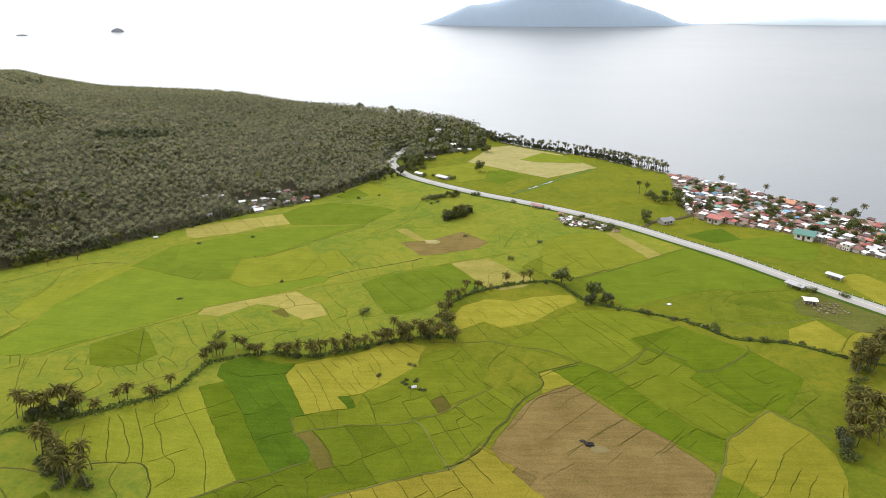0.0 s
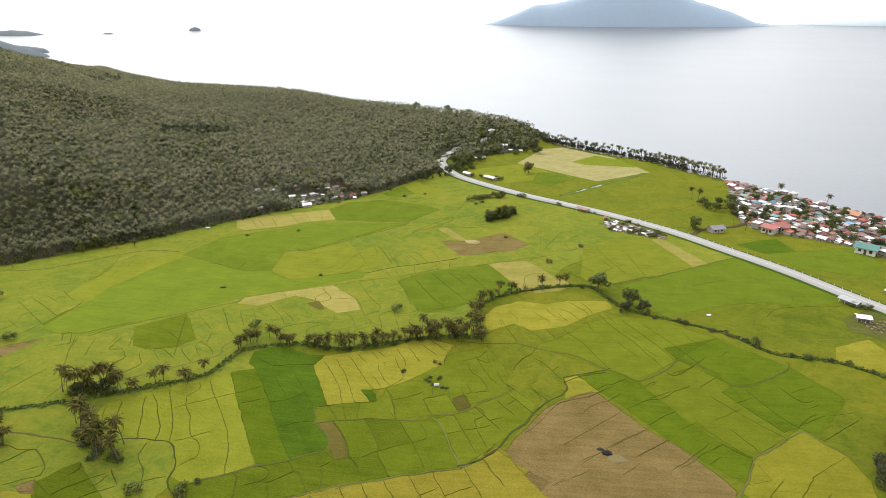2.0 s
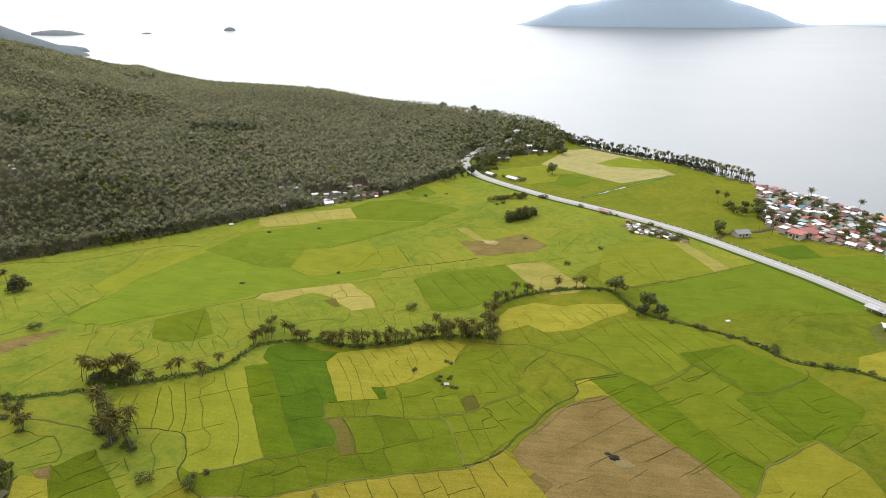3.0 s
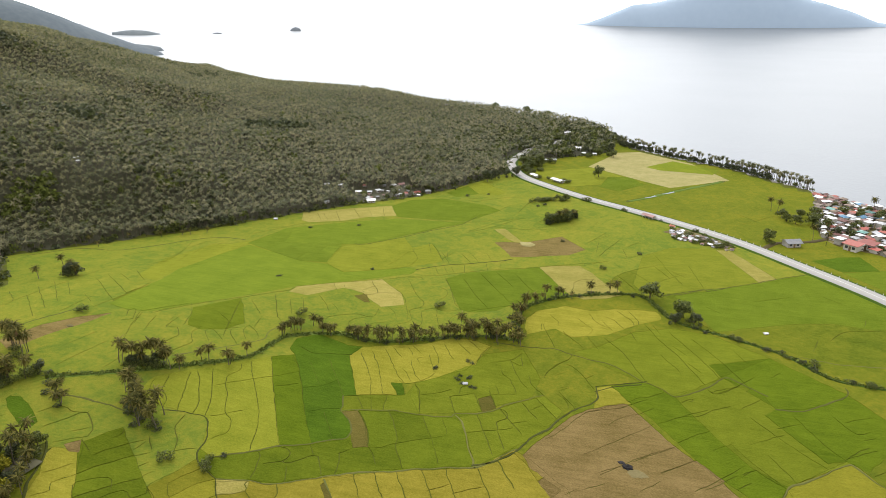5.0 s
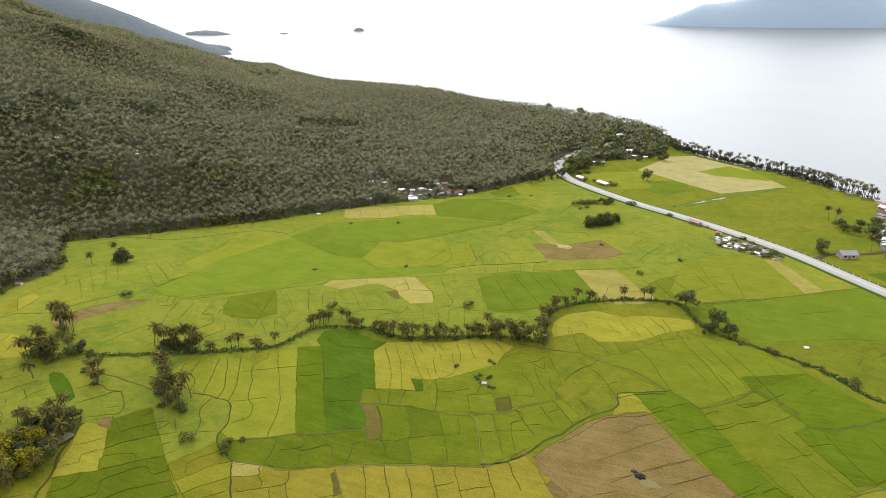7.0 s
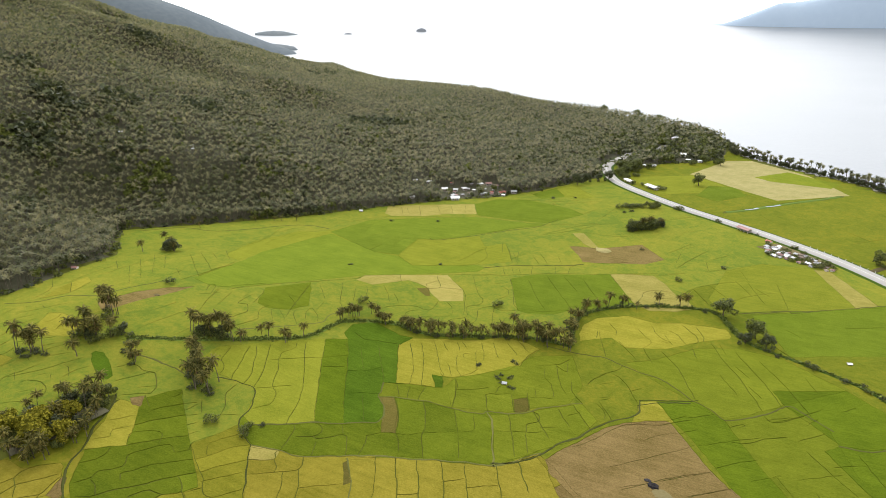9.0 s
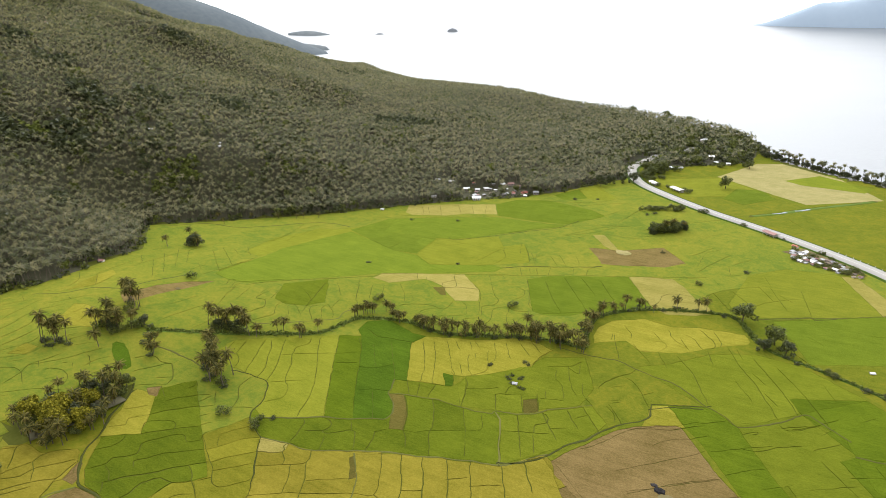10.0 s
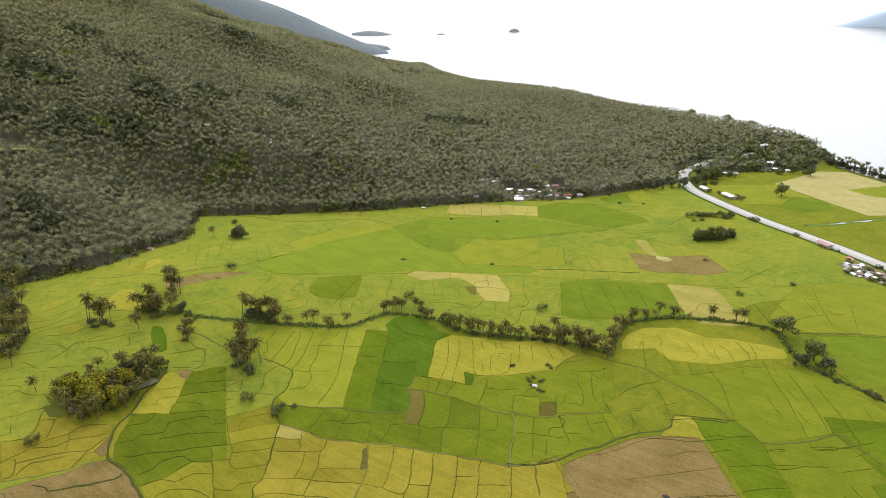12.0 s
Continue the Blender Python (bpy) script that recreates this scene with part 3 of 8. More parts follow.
def feather_palm(rng, tall, reach, fronds):
    """A near palm: curved trunk, and fronds made of single leaflets. Returns trunk mesh and crown mesh."""
    lx, ly = rng.uniform(-1.2, 1.2), rng.uniform(-1.2, 1.2)
    v, f = [], []
    for k in range(7):
        u = k / 6
        r = 0.15 * (1 - 0.5 * u) + (0.07 if k == 0 else 0)
        for j in range(7):
            a = 2 * math.pi * j / 7
            v.append((lx * u * u + r * math.cos(a), ly * u * u + r * math.sin(a), tall * u - (0.4 if k == 0 else 0)))
    for k in range(6):
        for j in range(7):
            a, b = k * 7 + j, k * 7 + (j + 1) % 7
            f.append((a, b, b + 7, a + 7))
    f.append(tuple(range(42, 49)))
    trunk = solid("trunk", v, f, [MAT_TRUNK])
    green, dead = ([], []), ([], [])
    for i in range(fronds):
        old = i > fronds - 4
        v, f = dead if old else green
        a = 2 * math.pi * (i * 0.382 + rng.uniform(-0.06, 0.06))
        e = math.radians((-35 if old else 82 - 112 * (i / fronds)) + rng.uniform(-10, 10))
        length = reach * rng.uniform(0.85, 1.1) * (0.8 if old else 1)
        ca, sa = math.cos(a), math.sin(a)
        x, y, z = lx, ly, tall
        before = None
        ribs = []
        n = 6
        for k in range(n + 1):
            if k:
                e -= math.radians(rng.uniform(10, 19))
                x += ca * math.cos(e) * length / n
                y += sa * math.cos(e) * length / n
                z += math.sin(e) * length / n
            ribs.append((x, y, z))
            w = reach * (0.02, 0.06, 0.085, 0.09, 0.075, 0.05, 0.008)[k]
            now = len(v)
            # the leaflets hang from the rib, longer and shorter by turns
            w1, w2 = w * rng.uniform(0.6, 1.2), w * rng.uniform(0.6, 1.2)
            v += [(x - sa * w1, y + ca * w1, z - w1 * 0.8), (x, y, z), (x + sa * w2, y - ca * w2, z - w2 * 0.8)]
            if before is not None:
                f += [(before, now, now + 1, before + 1), (before + 1, now + 1, now + 2, before + 2)]
            before = now
        # loose leaflet tips break the outline
        for _ in range(7):
            k = rng.randrange(1, n)
            px, py, pz = ribs[k]
            g = rng.choice((-1, 1))
            w = reach * rng.uniform(0.12, 0.2)
            b = len(v)
            v += [(px, py, pz), (px + ca * 0.25, py + sa * 0.25, pz), (px - g * sa * w + ca * w * 0.6, py + g * ca * w + sa * w * 0.6, pz - w * 0.8)]
            f.append((b, b + 1, b + 2))
    return trunk, solid("crown", *green, [MAT_FROND_NEAR]), solid("dead_frond", *dead, [MAT_DEAD])


def leaf_cloud(rng, lobes, count, size):
    """Leaf sprays on the outer part of several lobes (x, y, z, radius)."""
    v, f = [], []
    total = sum(r * r for *_, r in lobes)
    for cx, cy, cz, r in lobes:
        for _ in range(max(4, int(count * r * r / total))):
            d = Vector((rng.gauss(0, 1), rng.gauss(0, 1), rng.gauss(0.35, 1))).normalized()
            p = Vector((cx, cy, cz)) + d * r * rng.uniform(0.6, 1.15) * (1, 0.92)[d.z < 0]
            n = (d + Vector((rng.gauss(0, 0.6), rng.gauss(0, 0.6), rng.gauss(0.3, 0.5)))).normalized()
            a = n.orthogonal().normalized()
            a.rotate(Matrix.Rotation(rng.uniform(0, 6.28), 3, n))
            b = n.cross(a)
            w, h = size * rng.uniform(0.6, 1.3), size * rng.uniform(0.6, 1.3)
            i = len(v)
            v += [p - a * w, p - b * h * 0.6 + n * 0.12 * size, p + a * w, p + b * h * 0.7 + n * 0.1 * size]
            f.append((i, i + 1, i + 2, i + 3))
    return v, f


def lobes_of(rng, tall, spread, base, n):
    out = [(0, 0, base + (tall - base) * 0.5, min(spread * 0.6, (tall - base) * 0.48))]
    for i in range(n + 4):
        a = 2 * math.pi * i / (n + 4) * 2.4 + rng.uniform(-0.6, 0.6)
        d = spread * rng.uniform(0.3, 0.85)
        u = rng.uniform(0.15, 0.9) * (1 - 0.35 * d / spread)
        out.append((d * math.cos(a), d * math.sin(a), base + (tall - base) * u, spread * rng.uniform(0.2, 0.42)))
    return out


def broad_tree(rng, name, tall, spread, leaf, label, category="tree", base=None, count=520, group=""):
    """A tree with a tapered trunk, limbs and a crown of leaf sprays; a bush when base is near the ground."""
    base = tall * 0.28 if base is None else base
    tree = new(name)
    lobes = lobes_of(rng, tall, spread, base, 6)
    v, f = [], []

    def limb(p, q, r0, r1):
        d = (q - p).normalized()
        a = d.orthogonal().normalized()
        b = d.cross(a)
        i = len(v)
        for c, r in ((p, r0), ((p + q) / 2 + a * r0 * 0.4, (r0 + r1) / 2), (q, r1)):
            for j in range(6):
                t = math.pi * j / 3
                v.append(c + a * r * math.cos(t) + b * r * math.sin(t))
        for k in range(2):
            for j in range(6):
                f.append((i + k * 6 + j, i + k * 6 + (j + 1) % 6, i + k * 6 + 6 + (j + 1) % 6, i + k * 6 + 6 + j))

    r = max(0.07, tall * 0.028)
    top = Vector((0, 0, base + (tall - base) * 0.3))
    limb(Vector((0, 0, -0.4)), top, r * 1.3, r * 0.7)
    for cx, cy, cz, _ in lobes[1:]:
        limb(top * 0.8, Vector((cx, cy, cz)), r * 0.5, r * 0.15)
    part("trunk", solid("trunk", v, f, [MAT_BARK]), tree)
    v, f = leaf_cloud(rng, lobes, count, max(0.2, spread * 0.1))
    part("crown", solid("crown", v, f, [leaf]), tree)
    return tagged(tree, label, category, group)


rng = random.Random(4)
PALMS = []
GROUP_PALM = "coconut palms among the fields"
for i, (tall, reach) in enumerate(((8.8, 3.1), (7.6, 3.0), (9.8, 3.2), (5.2, 2.8), (3.6, 2.1))):
    thing = new("coconut_palm")
    trunk, crown, dead = feather_palm(rng, tall, reach, 30 if tall > 5 else 20)
    part("trunk", trunk, thing)
    part("crown", crown, thing)
    part("dead_frond", dead, thing, "dry brown hanging fronds")
    tagged(thing, ("tall coconut palm with drooping olive fronds" if tall > 7 else "young coconut palm with olive fronds"), "palm", GROUP_PALM)
    PALMS.append([thing, False])


def stand(entry, x, y, turn, size, sink=0.1):
    """Stands a thing, or a copy of it once it is placed, on the land."""
    m = Matrix.Translation((x, y, height(x, y) - sink)) @ Matrix.Rotation(turn, 4, "Z") @ Matrix.Diagonal((size, size, size * rng.uniform(0.92, 1.08), 1))
    if not entry[1]:
        entry[0].matrix_world, entry[1] = m, True
        return entry[0]
    ob = copy_thing(entry[0], Matrix.Identity(4))
    ob.matrix_world = m
    return ob


def palms(spots, per=1, spread=2.5, kinds=(0, 1, 2, 3), size=1.0):
    for x, y in spots:
        for _ in range(per):
            stand(PALMS[rng.choice(kinds)], x + rng.uniform(-spread, spread), y + rng.uniform(-spread, spread), rng.uniform(0, 6.28), size * rng.uniform(0.85, 1.12))


def along(points, gap, jitter=1.5):
    out = []
    line = smooth_line(points, 1.0)
    acc = 0
    for (ax, ay), (bx, by) in zip(line, line[1:]):
        acc += math.hypot(bx - ax, by - ay)
        if acc > gap:
            acc = rng.uniform(-0.3, 0.3) * gap
            out.append((bx + rng.uniform(-jitter, jitter), by + rng.uniform(-jitter, jitter)))
    return out


TREES = {
    "round": [broad_tree(rng, "broadleaf_tree", 8.5, 4.4, MAT_LEAF, "round green broadleaf tree beside the fields", base=1.3, count=800), False],
    "dark": [broad_tree(rng, "broadleaf_tree", 7.5, 4.0, MAT_LEAF_DARK, "dense dark green broadleaf tree", base=0.4, count=800), False],
    "gold": [broad_tree(rng, "mango_tree", 7.5, 4.2, MAT_LEAF_GOLD, "bushy mango tree with golden-green young leaves", base=0.6, count=2200), False],
    "bush": [broad_tree(rng, "bush", 3.2, 2.3, MAT_LEAF, "leafy green bush at a field edge", "bush", base=0.3, count=420), False],
    "shrub": [broad_tree(rng, "shrub", 1.7, 1.5, MAT_LEAF_DARK, "low dark shrub on a field bank", "shrub", base=0.1, count=200), False],
}


def trees(kind, spots, per=1, spread=2.0, size=1.0):
    for x, y in spots:
        for _ in range(per):
            stand(TREES[kind], x + rng.uniform(-spread, spread), y + rng.uniform(-spread, spread), rng.uniform(0, 6.28), size * rng.uniform(0.8, 1.2))


# clumps and rows of palms among the fields
palms(along([(-114.7, 142.4), (-109.8, 138.5), (-103.9, 135.6), (-97.2, 131.7), (-93.4, 129.9)], 1.3, 1.7), kinds=(0, 1, 2, 1))
palms([(-96.2, 130.8), (-100.1, 133.6)], per=2, spread=1.5, kinds=(0, 1))
trees("shrub", along([(-112.7, 140.4), (-103.9, 134.6), (-93.4, 128.9)], 1.6, 1.6), size=1.2)
trees("bush", [(-105.9, 135.6), (-101, 132.7), (-96.2, 129.8), (-108.8, 137.5)], spread=1.0, size=0.8)
palms([(-125.7, 154.3), (-122.6, 154.3), (-118.7, 155.2), (-114.7, 157.1), (-111.8, 158), (-107.9, 158), (-116.7, 158.1)], per=2, spread=1.6, kinds=(1, 3, 0))
trees("bush", [(-119.7, 154.2), (-116.7, 156.1), (-113.7, 157.1), (-122.6, 154.3)], per=2, spread=1.2, size=0.9)
trees("dark", [(-117.7, 156.1), (-113.7, 157.1), (-120.7, 155.2)], spread=0.8, size=0.65)
palms([(-106, 161), (-101.2, 166), (-99.3, 166), (-92.7, 170.2), (-89.9, 174.3), (-95.5, 168.1)], kinds=(3, 4))
palms([(-86.5, 195.6), (-84.8, 200.8), (-82, 203), (-77.3, 206.4), (-72.6, 203.7), (-69.8, 203)], per=3, spread=2.0, kinds=(3,), size=0.82)
palms(along([(-65.1, 204.5), (-49, 205), (-30, 212), (-16, 218)], 0.75, 2.0), kinds=(3, 3, 3, 4), size=0.84)
trees("shrub", along([(-65.1, 203.5), (-49, 204), (-30, 211), (-14, 218)], 5.5), size=0.9)
palms(along([(-24, 216), (-10, 218), (2, 217)], 0.7, 2.4), kinds=(3, 3, 1), size=0.88)
trees("dark", [(-8, 218), (-2, 219)], size=0.6)
palms(along([(3, 220), (1, 244), (8, 256), (20, 265)], 2.0), kinds=(4, 3))
trees("shrub", along([(3, 222), (1, 246), (18, 265), (43, 274), (55, 273)], 4.5), size=0.9)
palms([(30, 272), (40, 273), (44, 274)], kinds=(3,))
palms([(-156.7, 129), (-152.5, 129.8), (-148.3, 131.6), (-150.4, 133.7), (-145.1, 134.5), (-154.6, 131.9)], per=2, spread=1.7, kinds=(0, 1, 3, 1))
trees("bush", [(-148.3, 130.7), (-154.6, 129.9), (-151.4, 132.7), (-144.1, 136.4)], per=2, spread=1.5)
trees("dark", [(-150.4, 131.7), (-144.1, 138.3)], size=0.7)
palms([(-162, 148), (-159.9, 144.9), (-165.2, 150.1), (-158.8, 147.8)], per=2, spread=1.8, kinds=(0, 1))
trees("bush", [(-157.7, 143.8), (-162, 147)], spread=1.0, size=0.9)
palms([(-162, 112.5), (-157.8, 113.3), (-156.7, 115.3), (-159.9, 114.4)], per=2, spread=1.5, kinds=(0, 1, 3))
trees("shrub", [(-159.9, 113.4), (-157.8, 112.3), (-162, 113.5), (-155.6, 114.2)], per=2)
palms([(-129.7, 131), (-126.7, 129), (-132.8, 133), (-124.7, 128)], spread=1.2, kinds=(3, 4))
trees("shrub", [(-129.7, 130), (-126.7, 128), (-132.8, 132.1), (-136.9, 136.1), (-134.8, 135.1), (-141, 139.2)], spread=0.8, size=1.1)
palms([(-240, 117), (-222, 110), (-210, 104), (-200, 98), (-190, 99), (-179.5, 96.4), (-172.9, 93.2), (-165.3, 89.9), (-157.8, 84.8), (-185.1, 93.7), (-228, 112)], per=3, spread=4.0, kinds=(0, 1, 2, 3))
trees("dark", [(-190, 97), (-169.6, 90.1), (-212, 103), (-161, 83.9), (-180.6, 93.5), (-200, 100), (-226, 110)], size=0.9)
trees("bush", [(-184, 95.6), (-174, 91.2), (-205, 100), (-163.1, 84.9), (-220, 108), (-196, 98), (-178.4, 91.4), (-167.4, 87)], per=2, spread=3.0)
palms([(-135.8, 78.4), (-146.2, 119.8)], kinds=(3,))
# the grove of mango trees ringed by palms
palms([(-121.6, 81.1), (-116.7, 81), (-111.7, 82), (-108.8, 85.9), (-106.8, 91.7), (-108.8, 97.6), (-111.7, 102.4), (-114.7, 108.3), (-119.6, 111.3), (-125.7, 109.4), (-128.7, 102.7), (-128.7, 94.9), (-129.7, 88), (-126.7, 83.1), (-118.6, 96.7)], per=2, spread=1.6, kinds=(1, 3, 3), size=0.85)
trees("gold", [(-117.7, 86.9), (-112.7, 92.7), (-121.6, 92.8), (-116.7, 98.6), (-124.7, 86), (-119.6, 88.9), (-113.7, 87.8)], spread=0.6, size=0.88)
trees("bush", [(-121.6, 84), (-110.7, 93.7), (-114.7, 107.3), (-125.7, 101.6), (-113.7, 83.9), (-109.8, 88.8), (-112.7, 98.6), (-127.7, 90), (-120.6, 103.5)], per=2, spread=1.3, size=0.9)
trees("dark", [(-119.6, 106.4), (-122.6, 104.5), (-119.6, 100.6), (-123.6, 98.7), (-125.7, 91.9), (-111.7, 97.6), (-116.7, 93.7)], spread=0.8, size=0.72)
palms([(-123.6, 88.9), (-114.7, 95.6), (-120.6, 96.7), (-117.7, 103.5), (-112.7, 84.9), (-121.6, 102.5)], spread=1.2, kinds=(1, 3), size=0.95)
trees("round", [(-117.7, 111.3)], spread=0.3, size=0.62)
palms([(149, 193), (154, 195), (159, 199), (164, 203), (168, 206)], per=6, spread=2.0, kinds=(1, 3, 2))
palms([(137, 171), (133, 166), (128, 160), (122, 154), (141, 166), (132, 154)], per=4, spread=3.0, kinds=(1, 3))
trees("dark", [(118, 150), (121, 153)], size=0.7)
trees("bush", [(146, 186), (142, 180), (117, 145), (152, 194), (160, 200), (135, 168), (130, 161)], per=2)
trees("dark", [(-205, 215), (-204, 216), (-206, 214)], spread=0.5, size=0.85)
palms([(-243, 268), (-228, 279), (-214, 288), (-206, 296), (-200, 300), (-192, 305), (-232, 262)], spread=2.5, kinds=(3, 4))
palms([(-203, 216), (-212, 222), (-222, 228), (-214, 207)], spread=0.8, kinds=(3,))
trees("bush", [(-165.4, 179.9), (-83, 119.5)], spread=0.2, size=1.2)
trees("bush", [(-72, 123.1), (-71.1, 120.2), (-112.7, 68.4), (36, 304), (-88, 213.9), (-34, 240)], spread=0.4)
trees("shrub", [(-117.6, 250.9), (-77.7, 274.4), (-23, 190), (-11, 198), (-14, 187), (-12, 184), (-7, 182), (-9, 187), (-70.2, 126.2)], per=2, spread=1.2, size=0.62)
trees("round", [(57, 272), (69, 256), (31, 504)], spread=0.5, size=1.0)
trees("dark", [(74, 251), (66, 250)], spread=1.0, size=0.7)
thicket = [(3, 373), (7, 376), (11, 379), (15, 384), (18, 389), (9, 378)]
trees("dark", thicket, per=3, spread=2.6, size=0.5)
trees("round", thicket, spread=2.2, size=0.8)
trees("bush", thicket, per=2, spread=3.0, size=0.9)
palms(thicket, spread=2.5, kinds=(3, 1), size=0.9)
trees("bush", along([(-12, 414), (-5, 424), (4, 427), (10, 430)], 2.4, 1.5), size=1.1)
trees("round", [(-6, 422), (3, 428), (9, 431), (12, 428)], spread=1.0, size=0.5)
trees("dark", [(52, 648), (50, 660), (48, 672), (47, 684), (56, 641), (61, 634), (45, 696), (53, 655)], spread=1.5, size=0.9)
trees("shrub", along([(66, 251), (86, 242), (104, 232), (117, 218), (137, 214), (153, 203)], 6.5, 1.2), size=1.0)
trees("bush", [(87, 242), (90, 240), (112, 226), (104, 231), (128, 216)], spread=1.0, size=0.75)
trees("bush", [(23, 430), (49, 412), (128, 367), (24, 430), (168, 266), (172, 262), (185, 257), (8, 428)], spread=1.0, size=1.0)
trees("shrub", [(-8, 410), (-4, 414), (70, 395), (92, 378), (-110, 340), (-140, 330), (-60, 420), (-45, 430), (14, 340), (55, 330)], spread=2.0)
trees("bush", [(-28, 508), (-22, 505), (-26, 520), (-18, 512), (-34, 515), (-20, 530), (-12, 545), (20, 580), (40, 590)], per=2, spread=3.0, size=1.3)
trees("round", [(-30, 512), (-24, 520), (28, 590)], spread=1.0, size=0.9)
trees("round", [(-26, 534), (-33, 537), (-20, 531), (-26, 528), (-20, 536)], spread=1.5, size=1.15)
trees("dark", [(-40, 486), (-36, 492), (-48, 478), (-54, 470)], spread=2.0, size=1.1)
trees("round", [(43, 586)], spread=0.5, size=1.1)
trees("round", [(-72, 872), (-40, 850), (-118, 876)], spread=3.0, size=1.5)
# the row of palms and trees behind the beach
trees("dark", along([(52, 645), (84, 616), (104, 594), (142, 560), (166, 528)], 2.3, 2.2), size=0.66)
trees("bush", along([(60, 640), (104, 596), (142, 562), (186, 504)], 4.0, 1.5), size=0.9)
# trees in the village and the roadside hamlet
trees("round", [(148, 416), (153, 412), (146, 420), (156, 428), (168, 425), (163, 415), (170, 405), (160, 408), (128, 371), (200, 405), (215, 385), (235, 370), (205, 430), (250, 330), (228, 400), (260, 372), (190, 440), (245, 350)], spread=3, size=0.85)
trees("dark", [(162, 398), (168, 392), (240, 385), (222, 345), (232, 330), (255, 350), (262, 330), (212, 420), (178, 398)], spread=3, size=0.8)
palms([(144, 436), (146, 433), (160, 372), (152, 380), (232, 430), (258, 392), (268, 376), (210, 452), (245, 305)], spread=2, kinds=(1, 0))
trees("round", [(x, y) for x, y in ((rng.uniform(165, 285), rng.uniform(300, 470)) for _ in range(150)) if float(signed_distance([(188, 500), (240, 424), (300, 320), (262, 285), (212, 338), (160, 388)], x, y)) > 3], spread=0.5, size=0.55)
trees("bush", [(84, 372), (92, 370), (99, 366), (88, 380), (95, 362), (82, 366), (102, 360), (90, 364)], spread=2, size=0.8)
trees("bush", [(-24, 498), (-14, 489), (-7, 487), (7, 477), (9, 482), (5, 485)], spread=1.0, size=1.0)


def plain_palm(rng, tall, reach, fronds, wide, segs):
    """A palm far off: a slim trunk and a mop of arching fronds of few triangles, in the same form as palm_arrays."""
    v, f, s = [(0.16, 0, -0.3), (-0.08, 0.13, -0.3), (-0.08, -0.13, -0.3), (rng.uniform(-0.6, 0.6), rng.uniform(-0.6, 0.6), tall)], [(0, 1, 3), (1, 2, 3), (2, 0, 3)], [0, 0, 0]
    x, y, z = v[3]
    for i in range(fronds):
        a = 2 * math.pi * (i * 0.382 + rng.uniform(-0.06, 0.06))
        e = math.radians(62 - 86 * i / fronds + rng.uniform(-12, 12))
        length = reach * rng.uniform(0.85, 1.15)
        ca, sa = math.cos(a), math.sin(a)
        h = up = 0.0
        b = len(v)
        for k in range(segs):
            h += length / segs * math.cos(e)
            up += length / segs * math.sin(e)
            e -= math.radians(rng.uniform(55, 85) / segs)
            w = wide * (1.0, 0.85)[min(k, 1)]
            if k < segs - 1:
                v += [(x + ca * h - sa * w, y + sa * h + ca * w, z + up - 0.25 * w), (x + ca * h + sa * w, y + sa * h - ca * w, z + up - 0.25 * w)]
            else:
                v.append((x + ca * h, y + sa * h, z + up))
        f.append((3, b + 1, b))
        for k in range(segs - 2):
            f += [(b + 2 * k, b + 2 * k + 1, b + 2 * k + 3), (b + 2 * k, b + 2 * k + 3, b + 2 * k + 2)]
        f.append((b + 2 * segs - 4, b + 2 * segs - 3, b + 2 * segs - 2))
        s += [1] * (2 * segs - 2)
    return np.array(v), np.array(f), np.array(s)


tagged(new("grass_clearing", ribbon("grass_clearing", smooth_line([(-354, 152), (-351, 162), (-350, 170), (-349, 178), (-346, 186)], 2.0), 5.0, 0.3, MAT_CLEARING, depth=0.6, wobble=0.5)), "light green grassy clearing on the palm hill", "clearing", kind="structure")


def beach_palms():
    """The close row of palms behind the beach: past counting, one object."""
    r = random.Random(31)
    kinds = [palm_arrays(r, r.uniform(6.0, 9.5), r.uniform(2.5, 3.0), 20, 3, 5, lean=1.2, wide=0.3) for _ in range(6)]
    vs, fs, ss, base = [], [], [], 0
    for x, y in along([(50, 650), (68, 636), (84, 620), (104, 598), (142, 566), (186, 506)], 1.0, 2.4) + along([(142, 562), (186, 502)], 1.8, 2.0):
        v, f, s = r.choice(kinds)
        a, k = r.uniform(0, 6.28), r.uniform(0.8, 1.1)
        c, q = math.cos(a) * k, math.sin(a) * k
        vs.append(v @ np.array([(c, q, 0), (-q, c, 0), (0, 0, k)]) + (x, y, height(x, y)))
        fs.append(f + base)
        ss.append(s)
        base += len(v)
    mesh = solid("beach_palms", np.concatenate(vs), np.concatenate(fs), [MAT_TRUNK, MAT_FROND], np.concatenate(ss))
    tagged(new("beach_palms", mesh), "close row of leaning coconut palms behind the beach", "palms", kind="stuff")


beach_palms()


# the coconut forest on the hills: past counting, one object
DARK = [(-397, 294, 13), (-377, 294, 12), (-363, 218, 16), (-346, 245, 14), (-358, 395, 16), (-392, 478, 12), (-502, 742, 13), (-540, 843, 16), (-285, 530, 15), (-277, 544, 15), (-254, 551, 14),
        (-364, 506, 9), (-443, 234, 16), (-431, 246, 12), (-282, 148, 9), (-274, 147, 8), (-264, 149, 8), (-256, 146, 7), (-290, 202, 8), (-458, 315, 14), (-391, 196, 12), (-527, 322, 16), (-564, 520, 16), (-389, 343, 14)]
FRESH = [(-290, 267, 11), (-290, 280, 9), (-284, 288, 8), (-246, 342, 6), (-433, 316, 8), (-427, 234, 8), (-474, 278, 7), (-358, 230, 6), (-287, 227, 4)]


